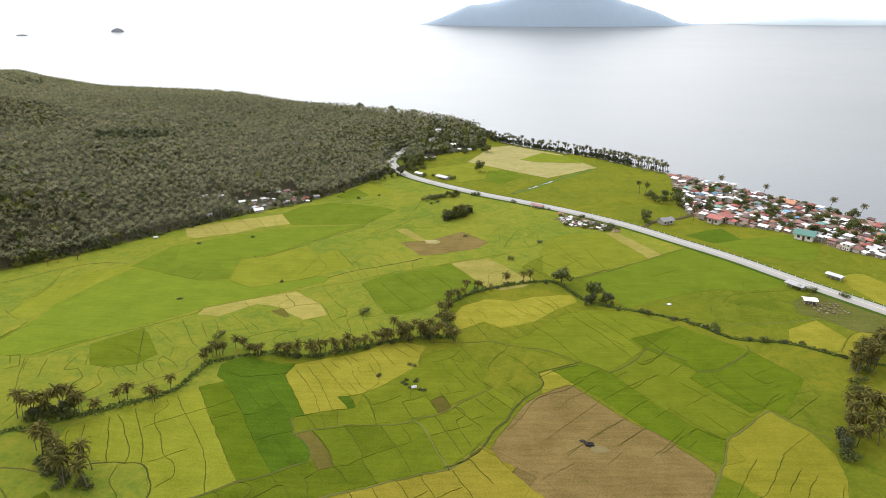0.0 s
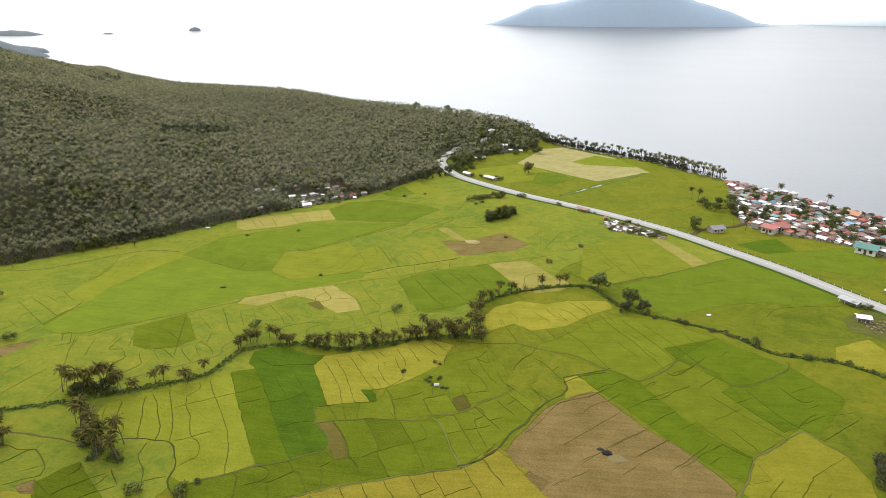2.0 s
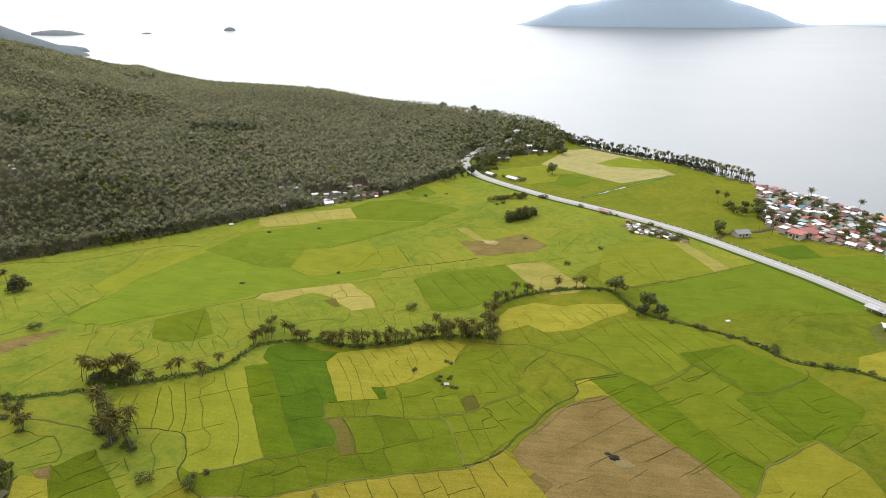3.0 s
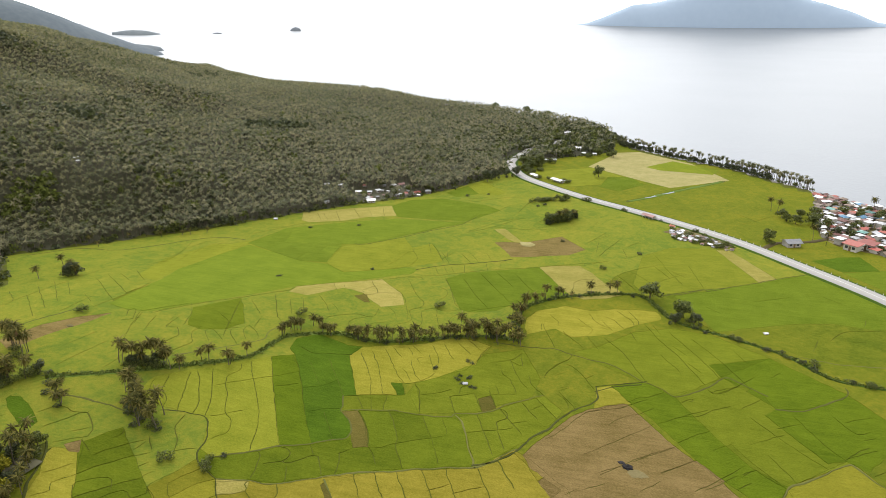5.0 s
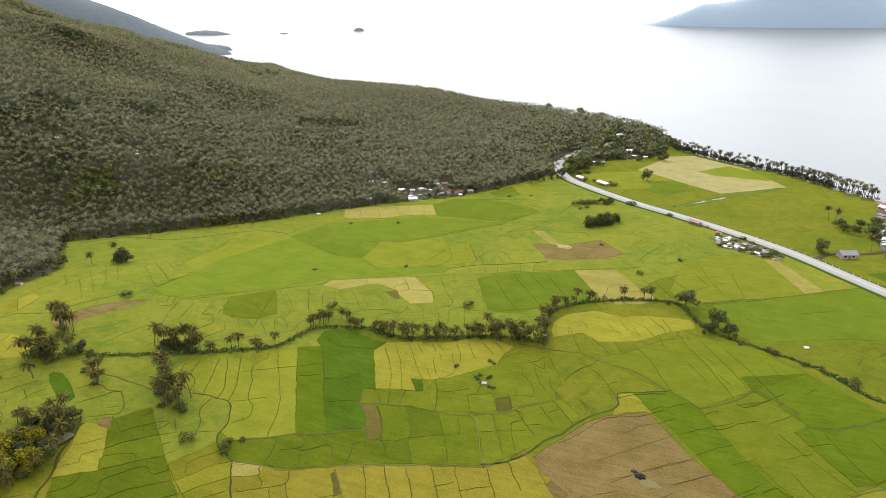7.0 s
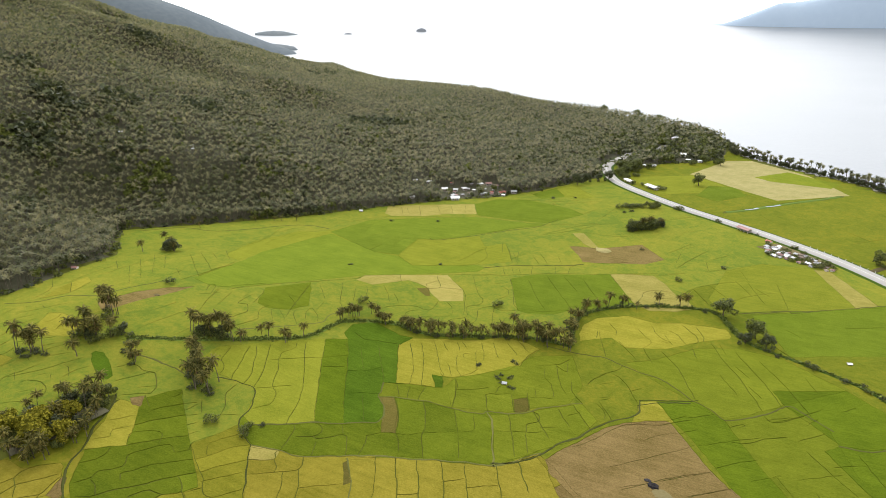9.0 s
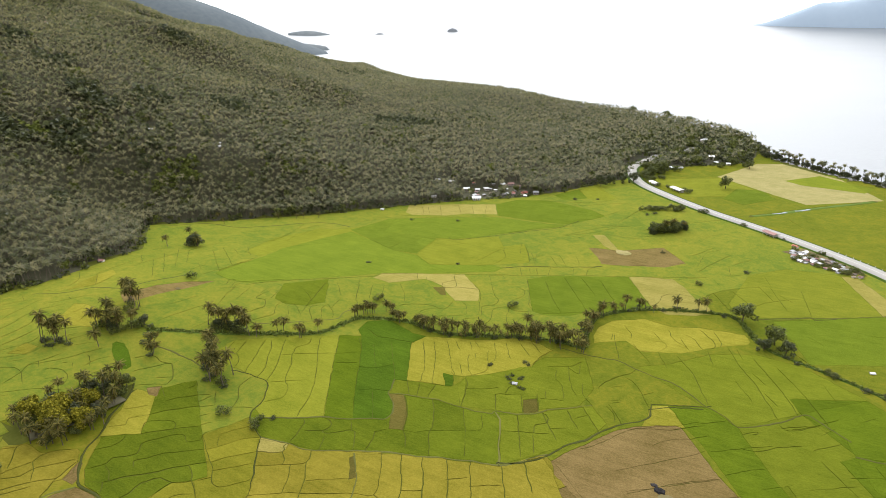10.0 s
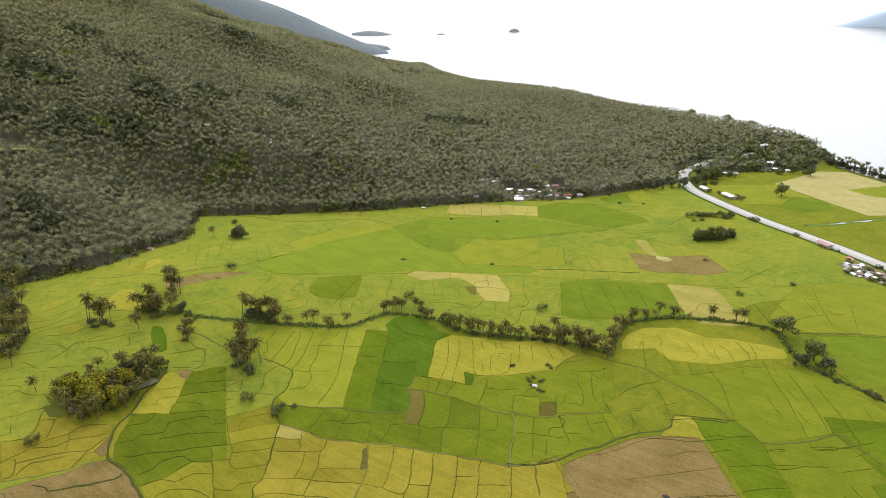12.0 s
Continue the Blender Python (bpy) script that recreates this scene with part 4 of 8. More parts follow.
def forest():
    r = random.Random(11)
    near = [plain_palm(r, r.uniform(5.0, 7.8), r.uniform(2.1, 2.5), 16, 0.32, 2) for _ in range(10)]
    mid = [plain_palm(r, r.uniform(5.0, 7.8), r.uniform(2.1, 2.5), 11, 0.42, 2) for _ in range(10)]
    far = [plain_palm(r, r.uniform(5.0, 7.6), r.uniform(2.2, 2.6), 7, 0.66, 2) for _ in range(10)]
    g = np.random.default_rng(5)
    gap = 2.75
    xs, ys = np.meshgrid(np.arange(-1150, 70, gap), np.arange(40, 1520, gap))
    xs = xs.ravel() + g.uniform(-1.1, 1.1, xs.size)
    ys = ys.ravel() + g.uniform(-0.9, 0.9, ys.size)
    d = signed_distance(WOOD, xs, ys)
    away = np.hypot(xs - 35, ys - 5)
    # the slopes that look towards the fields and the sea
    slopes = [(-185, 30), (-330, 90), (-560, 180), (-760, 220), (-960, 300), (-960, 760), (-1060, 860), (-1060, 1070), (-850, 1100), (-870, 1260), (-1050, 1450), (-1000, 1520), (-880, 1420), (-500, 1090), (100, 900), (100, 300)]
    keep = (d > 1.5) & (signed_distance(slopes, xs, ys) > 0) & (g.uniform(0, 1, xs.size) < np.where(away < 420, 0.96, np.where(away < 700, 0.95, np.where(away < 900, 0.92, 0.8))))
    leafy = np.exp(-((xs - 15) ** 2 + (ys - 640) ** 2) / 105 ** 2)
    keep &= g.uniform(0, 1, xs.size) > 0.5 * leafy
    clear = [(-299, 325, 6), (-342, 303, 5), (-136, 404, 9), (-127, 412, 8), (-122, 392, 6), (-156, 411, 6), (-112, 433, 7), (-97, 418, 6), (-130, 396, 7), (-118, 412, 8), (-108, 424, 7), (-120, 402, 7), (-104, 412, 6), (-128, 404, 8), (-4, 690, 7), (-12, 650, 6), (-8, 735, 8), (-40, 600, 5), (-43, 570, 6), (8, 612, 6), (-351, 162, 6), (-350, 170, 6), (-349, 177, 6), (-346, 184, 4), (8, 683, 6), (-9, 696, 5), (26, 590, 6), (16, 591, 6), (-9, 557, 5), (-16, 553, 5), (10, 643, 5), (-598, 395, 6), (-346, 305, 4), (-700, 590, 14)]
    for cx, cy, cr in clear:
        keep &= np.hypot(xs - cx, ys - cy) > cr
    for line, room in ((road_line, 8.5), ([q for q in hill_road if 664 < q[1] < 712], 4.0)):
        for cx, cy in line[::2]:
            keep &= np.hypot(xs - cx, ys - cy) > room
    xs, ys, away, d, leafy = xs[keep], ys[keep], away[keep], d[keep], leafy[keep]
    patch = np.sin(xs / 37 + 2 * np.sin(ys / 61)) * np.sin(ys / 43 + xs / 71)
    mixed = g.uniform(0, 1, xs.size) < 0.02 + 0.14 * (patch > 0.45) + 0.62 * leafy
    fresh = np.zeros(xs.size, bool)
    for cx, cy, cr in FRESH:
        fresh |= (np.hypot(xs - cx, ys - cy) < cr) & (g.uniform(0, 1, xs.size) < 0.5)
    fresh |= g.uniform(0, 1, xs.size) < 0.006
    dark = np.zeros(xs.size, bool)
    for cx, cy, cr in DARK:
        dark |= (np.hypot(xs - cx, ys - cy) < cr * g.uniform(0.7, 1.2, xs.size)) & (g.uniform(0, 1, xs.size) < 0.55)
    dark &= ~fresh
    mixed |= dark
    mixed |= fresh
    zs = ground(xs, ys) - 0.1
    vs, fs, ss, base = [], [], [], 0
    for i in np.nonzero(~mixed)[0]:
        t = near[i % 10] if away[i] < 360 else (mid[i % 10] if away[i] < 620 else far[i % 10])
        a, k = g.uniform(0, 6.28), g.uniform(0.8, 1.15)
        c, s = math.cos(a) * k, math.sin(a) * k
        v = t[0] @ np.array([(c, s, 0), (-s, c, 0), (0, 0, k)]) + (xs[i], ys[i], zs[i])
        vs.append(v)
        fs.append(t[1] + base)
        ss.append(t[2])
        base += len(v)
    palm_mesh = solid("coconut_forest", np.concatenate(vs), np.concatenate(fs), [MAT_TRUNK, MAT_FROND], np.concatenate(ss))
    tagged(new("coconut_forest", palm_mesh), "dense olive-brown coconut palm forest covering the hills", "forest", kind="stuff")
    # broadleaf trees between the palms
    kinds = []
    for _ in range(5):
        tall = r.uniform(7, 11)
        lobes = lobes_of(r, tall, r.uniform(3.0, 4.5), 1.5, 5)
        v, f = leaf_cloud(r, lobes, 60, 1.0)
        kinds.append((np.array([tuple(p) for p in v]), np.array(f)))
    for lobes_tall in (8.0, 9.5, 7.0, 10.5, 8.8):
        v, f = leaf_cloud(r, lobes_of(r, lobes_tall, 3.4, 1.5, 5), 24, 1.5)
        kinds.append((np.array([tuple(p) for p in v]), np.array(f)))
    vs, fs, base = {0: [], 1: [], 2: []}, {0: [], 1: [], 2: []}, {0: 0, 1: 0, 2: 0}
    for i in np.nonzero(mixed)[0]:
        v, f = kinds[i % 5 + (5 if away[i] > 430 else 0)]
        a, k = g.uniform(0, 6.28), g.uniform(0.5, 0.95) * (1.3 if dark[i] else 1.0)
        c, s = math.cos(a) * k, math.sin(a) * k
        w = 2 if fresh[i] else 0 if dark[i] else int(g.uniform(0, 1) < 0.4 + 0.3 * leafy[i])
        vs[w].append(v @ np.array([(c, s, 0), (-s, c, 0), (0, 0, k)]) + (xs[i], ys[i], zs[i]))
        fs[w].append(f + base[w])
        base[w] += len(v)
    # undergrowth at the foot of the palms
    low = []
    for _ in range(4):
        v, f = leaf_cloud(r, [(0, 0, 0.8, 1.3), (1.2, 0.5, 0.5, 1.0), (-0.9, 0.8, 0.6, 1.0)], 22, 0.7)
        low.append((np.array([tuple(p) for p in v]), np.array(f)))
    ux, uy = g.uniform(-480, 60, 20000), g.uniform(60, 760, 20000)
    ud, ua = signed_distance(WOOD, ux, uy), np.hypot(ux - 35, uy - 5)
    uk = (ua < 620) & (ud > -1.0) & (ud < 9) & (signed_distance(slopes, ux, uy) > 0)
    ux, uy = ux[uk], uy[uk]
    uz = ground(ux, uy) - 0.2
    for i in range(len(ux)):
        v, f = low[i % 4]
        a, k = g.uniform(0, 6.28), g.uniform(0.7, 1.5)
        c, s = math.cos(a) * k, math.sin(a) * k
        w = int(g.uniform(0, 1) < 0.5)
        vs[w].append(v @ np.array([(c, s, 0), (-s, c, 0), (0, 0, k)]) + (ux[i], uy[i], uz[i]))
        fs[w].append(f + base[w])
        base[w] += len(v)
    for w, mat, text in ((0, MAT_LEAF_DARK, "dark broadleaf trees scattered through the palm forest"), (1, MAT_LEAF, "green broadleaf trees scattered through the palm forest"), (2, MAT_LEAF_FRESH, "fresh light green trees scattered through the palm forest")):
        tagged(new("broadleaf_forest", solid("broadleaf_forest", np.concatenate(vs[w]), np.concatenate(fs[w]), [mat])), text, "forest", kind="stuff")


forest()


# ---- houses ----
def box(bm, x0, x1, y0, y1, z0, z1):
    v = [bm.verts.new(p) for p in ((x0, y0, z0), (x1, y0, z0), (x1, y1, z0), (x0, y1, z0), (x0, y0, z1), (x1, y0, z1), (x1, y1, z1), (x0, y1, z1))]
    for q in ((3, 2, 1, 0), (4, 5, 6, 7), (0, 1, 5, 4), (1, 2, 6, 5), (2, 3, 7, 6), (3, 0, 4, 7)):
        bm.faces.new([v[i] for i in q])


def mesh_of(name, bm, material):
    me = bpy.data.meshes.new(name)
    bm.to_mesh(me)
    bm.free()
    me.materials.append(material)
    return me


def house(wide, deep, tall, shape, roof, label, storeys=1, kind_name="house"):
    """A small house: walls, a roof with eaves and thickness, a door and windows with sills."""
    h = new(kind_name)
    w, d = wide / 2, deep / 2
    bm = bmesh.new()
    box(bm, -w, w, -d, d, -0.4, tall)
    if shape == "gable":
        ridge = tall + deep * 0.24
        for x in (-w, w):
            vs = [bm.verts.new(p) for p in ((x, -d, tall), (x, d, tall), (x, 0, ridge))]
            bm.faces.new(vs if x > 0 else vs[::-1])
    part("wall", mesh_of("wall", bm, MAT_WALL), h)
    bm = bmesh.new()
    e = 0.8
    if shape == "gable":
        ridge, drop = tall + deep * 0.24, 0.24 * 2 * e
        rows = [(-d - e, tall - drop), (0, ridge), (d + e, tall - drop)]
        top = [[bm.verts.new((x, y, z + 0.14)) for y, z in rows] for x in (-w - e, w + e)]
        low = [[bm.verts.new((x, y, z)) for y, z in rows] for x in (-w - e, w + e)]
        for k in range(2):
            bm.faces.new((top[0][k], top[1][k], top[1][k + 1], top[0][k + 1]))
            bm.faces.new((low[0][k + 1], low[1][k + 1], low[1][k], low[0][k]))
            bm.faces.new((low[0][k], top[0][k], top[0][k + 1], low[0][k + 1]))
            bm.faces.new((low[1][k + 1], top[1][k + 1], top[1][k], low[1][k]))
        bm.faces.new((low[1][0], top[1][0], top[0][0], low[0][0]))
        bm.faces.new((low[0][2], top[0][2], top[1][2], low[1][2]))
    elif shape == "hip":
        ridge, r = tall + deep * 0.26, max(0.4, w - d)
        base = [bm.verts.new(p) for p in ((-w - e, -d - e, tall), (w + e, -d - e, tall), (w + e, d + e, tall), (-w - e, d + e, tall))]
        eave = [bm.verts.new((p.co.x, p.co.y, tall + 0.14)) for p in base]
        a, b = bm.verts.new((-r, 0, ridge)), bm.verts.new((r, 0, ridge))
        for q in ((eave[0], eave[1], b, a), (eave[2], eave[3], a, b), (eave[1], eave[2], b), (eave[3], eave[0], a)):
            bm.faces.new(q)
        for k in range(4):
            bm.faces.new((base[k], base[(k + 1) % 4], eave[(k + 1) % 4], eave[k]))
        bm.faces.new(base[::-1])
    else:
        vs = [(-w - e, -d - e, tall), (w + e, -d - e, tall), (w + e, d + e, tall + deep * 0.12), (-w - e, d + e, tall + deep * 0.12)]
        low = [bm.verts.new(p) for p in vs]
        top = [bm.verts.new((x, y, z + 0.16)) for x, y, z in vs]
        bm.faces.new(top)
        bm.faces.new(low[::-1])
        for k in range(4):
            bm.faces.new((low[k], low[(k + 1) % 4], top[(k + 1) % 4], top[k]))
    part("roof", mesh_of("roof", bm, ROOF[roof]), h)
    bm = bmesh.new()
    box(bm, -0.45, 0.45, -d - 0.06, -d + 0.02, 0, 2.05)
    part("door", mesh_of("door", bm, MAT_WOOD), h)
    for level in range(storeys):
        for x in (-w * 0.55, w * 0.55):
            for side in (-1, 1) if x > 0 else (-1,):
                bm = bmesh.new()
                z = 1.0 + 2.8 * level
                y0, y1 = sorted((side * d, side * (d + 0.05)))
                box(bm, x - 0.55, x + 0.55, y0 - 0.01, y1, z, z + 1.1)
                pane = part("window", mesh_of("window", bm, MAT_GLASS), h, "dark window pane")
    return tagged(h, label, kind_name, "village " + kind_name + "s")


HOUSES = []
for roof, text in (("white", "small house with a bright white sheet roof"), ("grey", "small house with a grey iron roof"), ("rust", "weathered shack with a rusty maroon iron roof"),
                   ("red", "house with a red painted roof"), ("teal", "house with a teal green roof"), ("blue", "house with a pale blue roof"), ("orange", "house with an orange roof"), ("brown", "low shack with a brown thatched roof")):
    for wide, deep, tall, shape, storeys in ((7.0, 5.0, 2.8, "gable", 1), (6.0, 5.4, 3.0, "hip", 1), (5.2, 4.2, 2.7, "shed", 1)):
        if roof in ("blue", "orange", "teal") and shape == "shed":
            continue
        HOUSES.append([house(wide, deep, tall if roof != "white" or shape != "hip" else 5.4, shape, roof, text, 2 if roof == "white" and shape == "hip" else storeys, "shack" if roof in ("rust", "brown") else "house"), False, roof, roof == "white" and shape == "hip"])


def settle(x, y, turn, size=1.0, roofs=("white", "grey", "rust", "red", "brown"), two_storeys=False):
    pick = rng.choice([h for h in HOUSES if h[2] in roofs and h[3] == two_storeys])
    ob = stand(pick, x, y, turn, size, sink=0.0)
    return ob


VILLAGE = [(188, 500), (214, 462), (240, 424), (274, 368), (300, 320), (262, 285), (240, 300), (220, 318), (212, 338), (200, 352), (180, 362), (164, 372), (160, 388), (168, 430)]
MIX = ("white",) * 13 + ("grey",) * 5 + ("rust",) * 13 + ("red",) * 4 + ("brown",) * 6 + ("teal", "orange", "orange", "blue")


def yard():
    """Trodden earth between the houses."""
    q = 4.0
    xs, ys = np.meshgrid(np.arange(156, 302, q), np.arange(282, 504, q))
    ok = (signed_distance(VILLAGE, xs.ravel(), ys.ravel()) > -1) & (signed_distance(LAND, xs.ravel(), ys.ravel()) > 7)
    v, f = [], []
    for x, y in zip(xs.ravel()[ok], ys.ravel()[ok]):
        i = len(v)
        v += [(a, b, height(a, b) + 0.12) for a, b in ((x - q / 2, y - q / 2), (x + q / 2, y - q / 2), (x + q / 2, y + q / 2), (x - q / 2, y + q / 2))]
        f.append((i, i + 1, i + 2, i + 3))
    return solid("village_yard", v, f, [MAT_EARTH])


tagged(new("village_yard", yard()), "trodden dusty earth between the village houses", "ground", kind="structure")
taken = []
for i in range(9000):
    x, y = rng.uniform(155, 300), rng.uniform(282, 502)
    if float(signed_distance(VILLAGE, x, y)) < 1.5 or any(math.hypot(x - a, y - b) < 3.75 for a, b in taken) or len(taken) > 500:
        continue
    taken.append((x, y))
    tall = rng.random() < 0.05
    settle(x, y, radians(-57 + rng.choice((0, 90)) + rng.uniform(-12, 12)), rng.uniform(0.4, 0.72), ("white",) if tall else (rng.choice(MIX),), tall)
for x, y, turn, size, roof in ((170, 367, -45, 1.3, "red"), (179, 371, -45, 1.3, "red"), (210, 337, -40, 1.35, "teal"), (236, 404, -55, 1.15, "orange"), (139, 366, 20, 1.1, "grey"),
                               (101, 249, 20, 0.22, "white"), (-10, 183, 10, 0.22, "grey"), (-300, 326, 30, 0.42, "white"), (-342, 303, 60, 0.42, "white"),
                               (-296, 323, 80, 0.38, "white"), (8, 685, 40, 0.7, "white"), (-9, 698, 10, 0.6, "white"), (26, 592, 20, 0.6, "white"), (16, 593, 70, 0.6, "white"), (-9, 558, 30, 0.5, "grey"), (-16, 554, 60, 0.6, "white"), (10, 645, 60, 0.6, "white"), (-4, 700, 20, 0.8, "white"), (3, 712, 50, 1.0, "white"), (-10, 728, 10, 0.9, "grey"), (10, 612, 0, 0.9, "white"), (-16, 600, 20, 0.8, "rust"),
                               (-28, 590, 50, 0.9, "grey"), (-598, 395, 20, 0.7, "red"), (-700, 590, 20, 1.0, "white"), (-217, 172, 20, 0.35, "rust"), (-167, 338, 10, 0.3, "white"), (77, 384, -40, 0.42, "red")):
    settle(x, y, radians(turn), size, (roof,), False)


def shed(wide, deep, tall, roof, label):
    """A long low open-sided shed: posts, beams and a wide sheet roof."""
    thing = new("shed")
    for sx in (-1, -0.33, 0.33, 1):
        for sy in (-1, 1):
            bm = bmesh.new()
            x, y = sx * (wide / 2 - 0.2), sy * (deep / 2 - 0.2)
            box(bm, x - 0.1, x + 0.1, y - 0.1, y + 0.1, -0.3, tall)
            part("post", mesh_of("post", bm, MAT_WALL), thing)
    bm = bmesh.new()
    box(bm, -wide / 2 + 0.3, wide / 2 - 0.3, -0.1, deep / 2 - 0.35, -0.3, tall - 0.2)
    part("wall", mesh_of("wall", bm, MAT_WALL), thing)
    bm = bmesh.new()
    w, d, up = wide / 2 + 0.5, deep / 2 + 0.6, deep * 0.16
    low = [[bm.verts.new((x, y, tall + z)) for y, z in ((-d, -0.1), (0, up), (d, -0.1))] for x in (-w, w)]
    top = [[bm.verts.new((x, y, tall + 0.12 + z)) for y, z in ((-d, -0.1), (0, up), (d, -0.1))] for x in (-w, w)]
    for k in range(2):
        bm.faces.new((top[0][k], top[1][k], top[1][k + 1], top[0][k + 1]))
        bm.faces.new((low[0][k + 1], low[1][k + 1], low[1][k], low[0][k]))
        bm.faces.new((low[0][k], top[0][k], top[0][k + 1], low[0][k + 1]))
        bm.faces.new((low[1][k + 1], top[1][k + 1], top[1][k], low[1][k]))
    bm.faces.new((low[1][0], top[1][0], top[0][0], low[0][0]))
    bm.faces.new((low[0][2], top[0][2], top[1][2], low[1][2]))
    part("roof", mesh_of("roof", bm, ROOF[roof]), thing)
    return tagged(thing, label, "shed")


for x, y, turn, wide, deep, roof, text in ((-19, 492, -48, 8, 3.4, "white", "long low shed with a white sheet roof by the highway"), (0, 480, -45, 11, 4.5, "white", "wide low shed with a white sheet roof by the highway"),
                                           (64, 400, -42, 8, 3.6, "rust", "long shed with a dull red iron roof by the highway"), (193, 279, -57, 7, 3.2, "white", "low shed with a bright white roof across the highway"),
                                           (168, 268, -57, 8, 4, "grey", "long pale roofed shed beside the highway"), (165, 251, -15, 5, 3.4, "white", "small pale roofed shed in the fields")):
    ob = shed(wide, deep, 2.1, roof, text)
    ob.matrix_world = Matrix.Translation((x, y, height(x, y))) @ Matrix.Rotation(radians(turn), 4, "Z")


def block():
    bm = bmesh.new()
    box(bm, -0.35, 0.35, -0.55, 0.55, -0.2, 0.6)
    bmesh.ops.bevel(bm, geom=bm.edges[:], offset=0.06, segments=1, affect="EDGES")
    return mesh_of("concrete_block", bm, ROOF["brown"])


block_mesh = block()
for i in range(30):
    x, y = 170 + (i % 6 - 2.5) * 2.3 + rng.uniform(-0.4, 0.4), 245 + (i // 6 - 2) * 2.4 + rng.uniform(-0.4, 0.4)
    ob = tagged(new("concrete_block", block_mesh), "weathered grey concrete block standing in rough grass", "concrete block", "rows of concrete blocks")
    ob.matrix_world = Matrix.Translation((x, y, height(x, y))) @ Matrix.Rotation(radians(25 + rng.uniform(-8, 8)), 4, "Z") @ Matrix.Diagonal((1, 1, rng.uniform(0.7, 1.5), 1))
tagged(new("hamlet_yard", ribbon("hamlet_yard", smooth_line([(77, 380), (86, 371), (95, 364), (106, 357)], 1.5), 7.5, 0.24, MAT_EARTH, depth=0.1, wobble=0.6)), "trodden earth between the roadside houses", "ground", kind="structure")
hamlet = []
for i in range(600):  # the hamlet below the highway
    u, v = rng.uniform(0, 1), rng.uniform(0, 1)
    x, y = 76 + 31 * u - 2 * v, 381 - 25 * u - 20 * v * (1 - 0.55 * u)
    if all(math.hypot(x - a, y - b) > 2.5 for a, b in hamlet) and len(hamlet) < 60:
        hamlet.append((x, y))
        if len(hamlet) % 3 == 0:
            trees("bush", [(x, y)], spread=0.2, size=0.75)
        else:
            settle(x, y, radians(-40 + rng.choice((0, 90)) + rng.uniform(-14, 14)), rng.uniform(0.25, 0.42), (rng.choice(("white", "white", "grey", "grey", "rust", "rust", "brown")),))
for x, y, turn, size, roof in ((-137, 405, 30, 0.7, "white"), (-130, 409, 20, 0.55, "grey"), (-125, 414, 50, 0.6, "white"), (-122, 390, 30, 0.75, "white"), (-127, 396, 80, 0.5, "white"), (-164, 410, 40, 0.45, "white"),
                               (-154, 413, 10, 0.6, "white"), (-151, 380, 60, 0.45, "white"), (-114, 434, 40, 0.6, "rust"), (-107, 431, 30, 0.6, "rust"), (-119, 430, 70, 0.5, "white"), (-97, 418, 45, 0.6, "red"),
                               (-90, 424, 20, 0.6, "grey")):  # the hamlet at the foot of the palm hill
    settle(x, y, radians(turn), size, (roof,), False)
for i in range(22):
    settle(-140 + 46 * rng.random(), 398 + 34 * rng.random(), radians(rng.uniform(0, 180)), rng.uniform(0.26, 0.42), (rng.choice(("white", "grey", "grey", "rust", "red")),))
trees("round", [(-132, 400), (-118, 424), (-105, 422), (-102, 432), (-92, 430), (-140, 398), (-112, 412)], spread=1.0, size=0.6)


# ---- rice fields: the banks divide the plain into plots, each a thick stand of rice ----
CROPS, BANKS = [], []


def crop_patch(kind, *corners):
    """A stretch of one crop, by its corners; a later one lies over an earlier one."""
    CROPS.append((kind, list(corners)))


def bank_line(wide, *points):
    """A bank between plots along a line; wide: its breadth against a common one."""
    BANKS.append((wide, list(points)))


crop_patch("lime", (-170, 287), (-166, 248), (-138, 288), (-124, 330), (-143, 321))
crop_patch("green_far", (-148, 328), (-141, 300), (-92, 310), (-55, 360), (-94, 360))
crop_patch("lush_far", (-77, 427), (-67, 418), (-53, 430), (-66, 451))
crop_patch("lime", (-66, 451), (-53, 430), (-38, 443), (-55, 467))
crop_patch("lime", (-23, 510), (7, 466), (35, 482), (55, 504), (26, 538))
crop_patch("straw", (22, 542), (64, 501), (84, 483), (132, 519), (110, 575), (68, 618), (48, 609))
crop_patch("lush_far", (32, 473), (46, 463), (65, 488), (56, 511), (38, 506))
crop_patch("soft_lime", (70, 552), (81, 542), (122, 536), (130, 553), (95, 582))
crop_patch("stubble", (-173.4, 150.5), (-172, 155), (-169.9, 164.9), (-163.4, 175.2), (-154.8, 183.5), (-157.5, 170.5), (-161.9, 159.1), (-163, 151.6), (-165.2, 146.6))
crop_patch("late", (-172.3, 122.3), (-181.2, 135.8), (-176.3, 137.9), (-163, 137.4), (-157.6, 128), (-166.2, 123.4))
crop_patch("lush", (-142.2, 124.3), (-142.4, 126.3), (-139.2, 127), (-131.4, 123.5), (-125.8, 119.7), (-125.5, 117.5), (-127.9, 116.2), (-134.7, 119.4))
crop_patch("late", (-164.4, 101), (-166.8, 108.3), (-160.4, 109.1), (-159.1, 104.3))
crop_patch("late", (-196.3, 142), (-191.8, 151.8), (-195.8, 165.1), (-202.5, 167.4), (-201.6, 159.6), (-199.9, 151.3))
crop_patch("straw_green", (-118.9, 62.6), (-115.6, 68.1), (-118.4, 72), (-120.2, 74.7), (-116.5, 79.3), (-109.9, 79.7), (-104.2, 86), (-102.4, 85.6), (-96.8, 79.8), (-97, 76.6), (-98.1, 74.8), (-95.6, 69.6), (-98.3, 64.4), (-101.2, 60.1), (-104.2, 56.1))
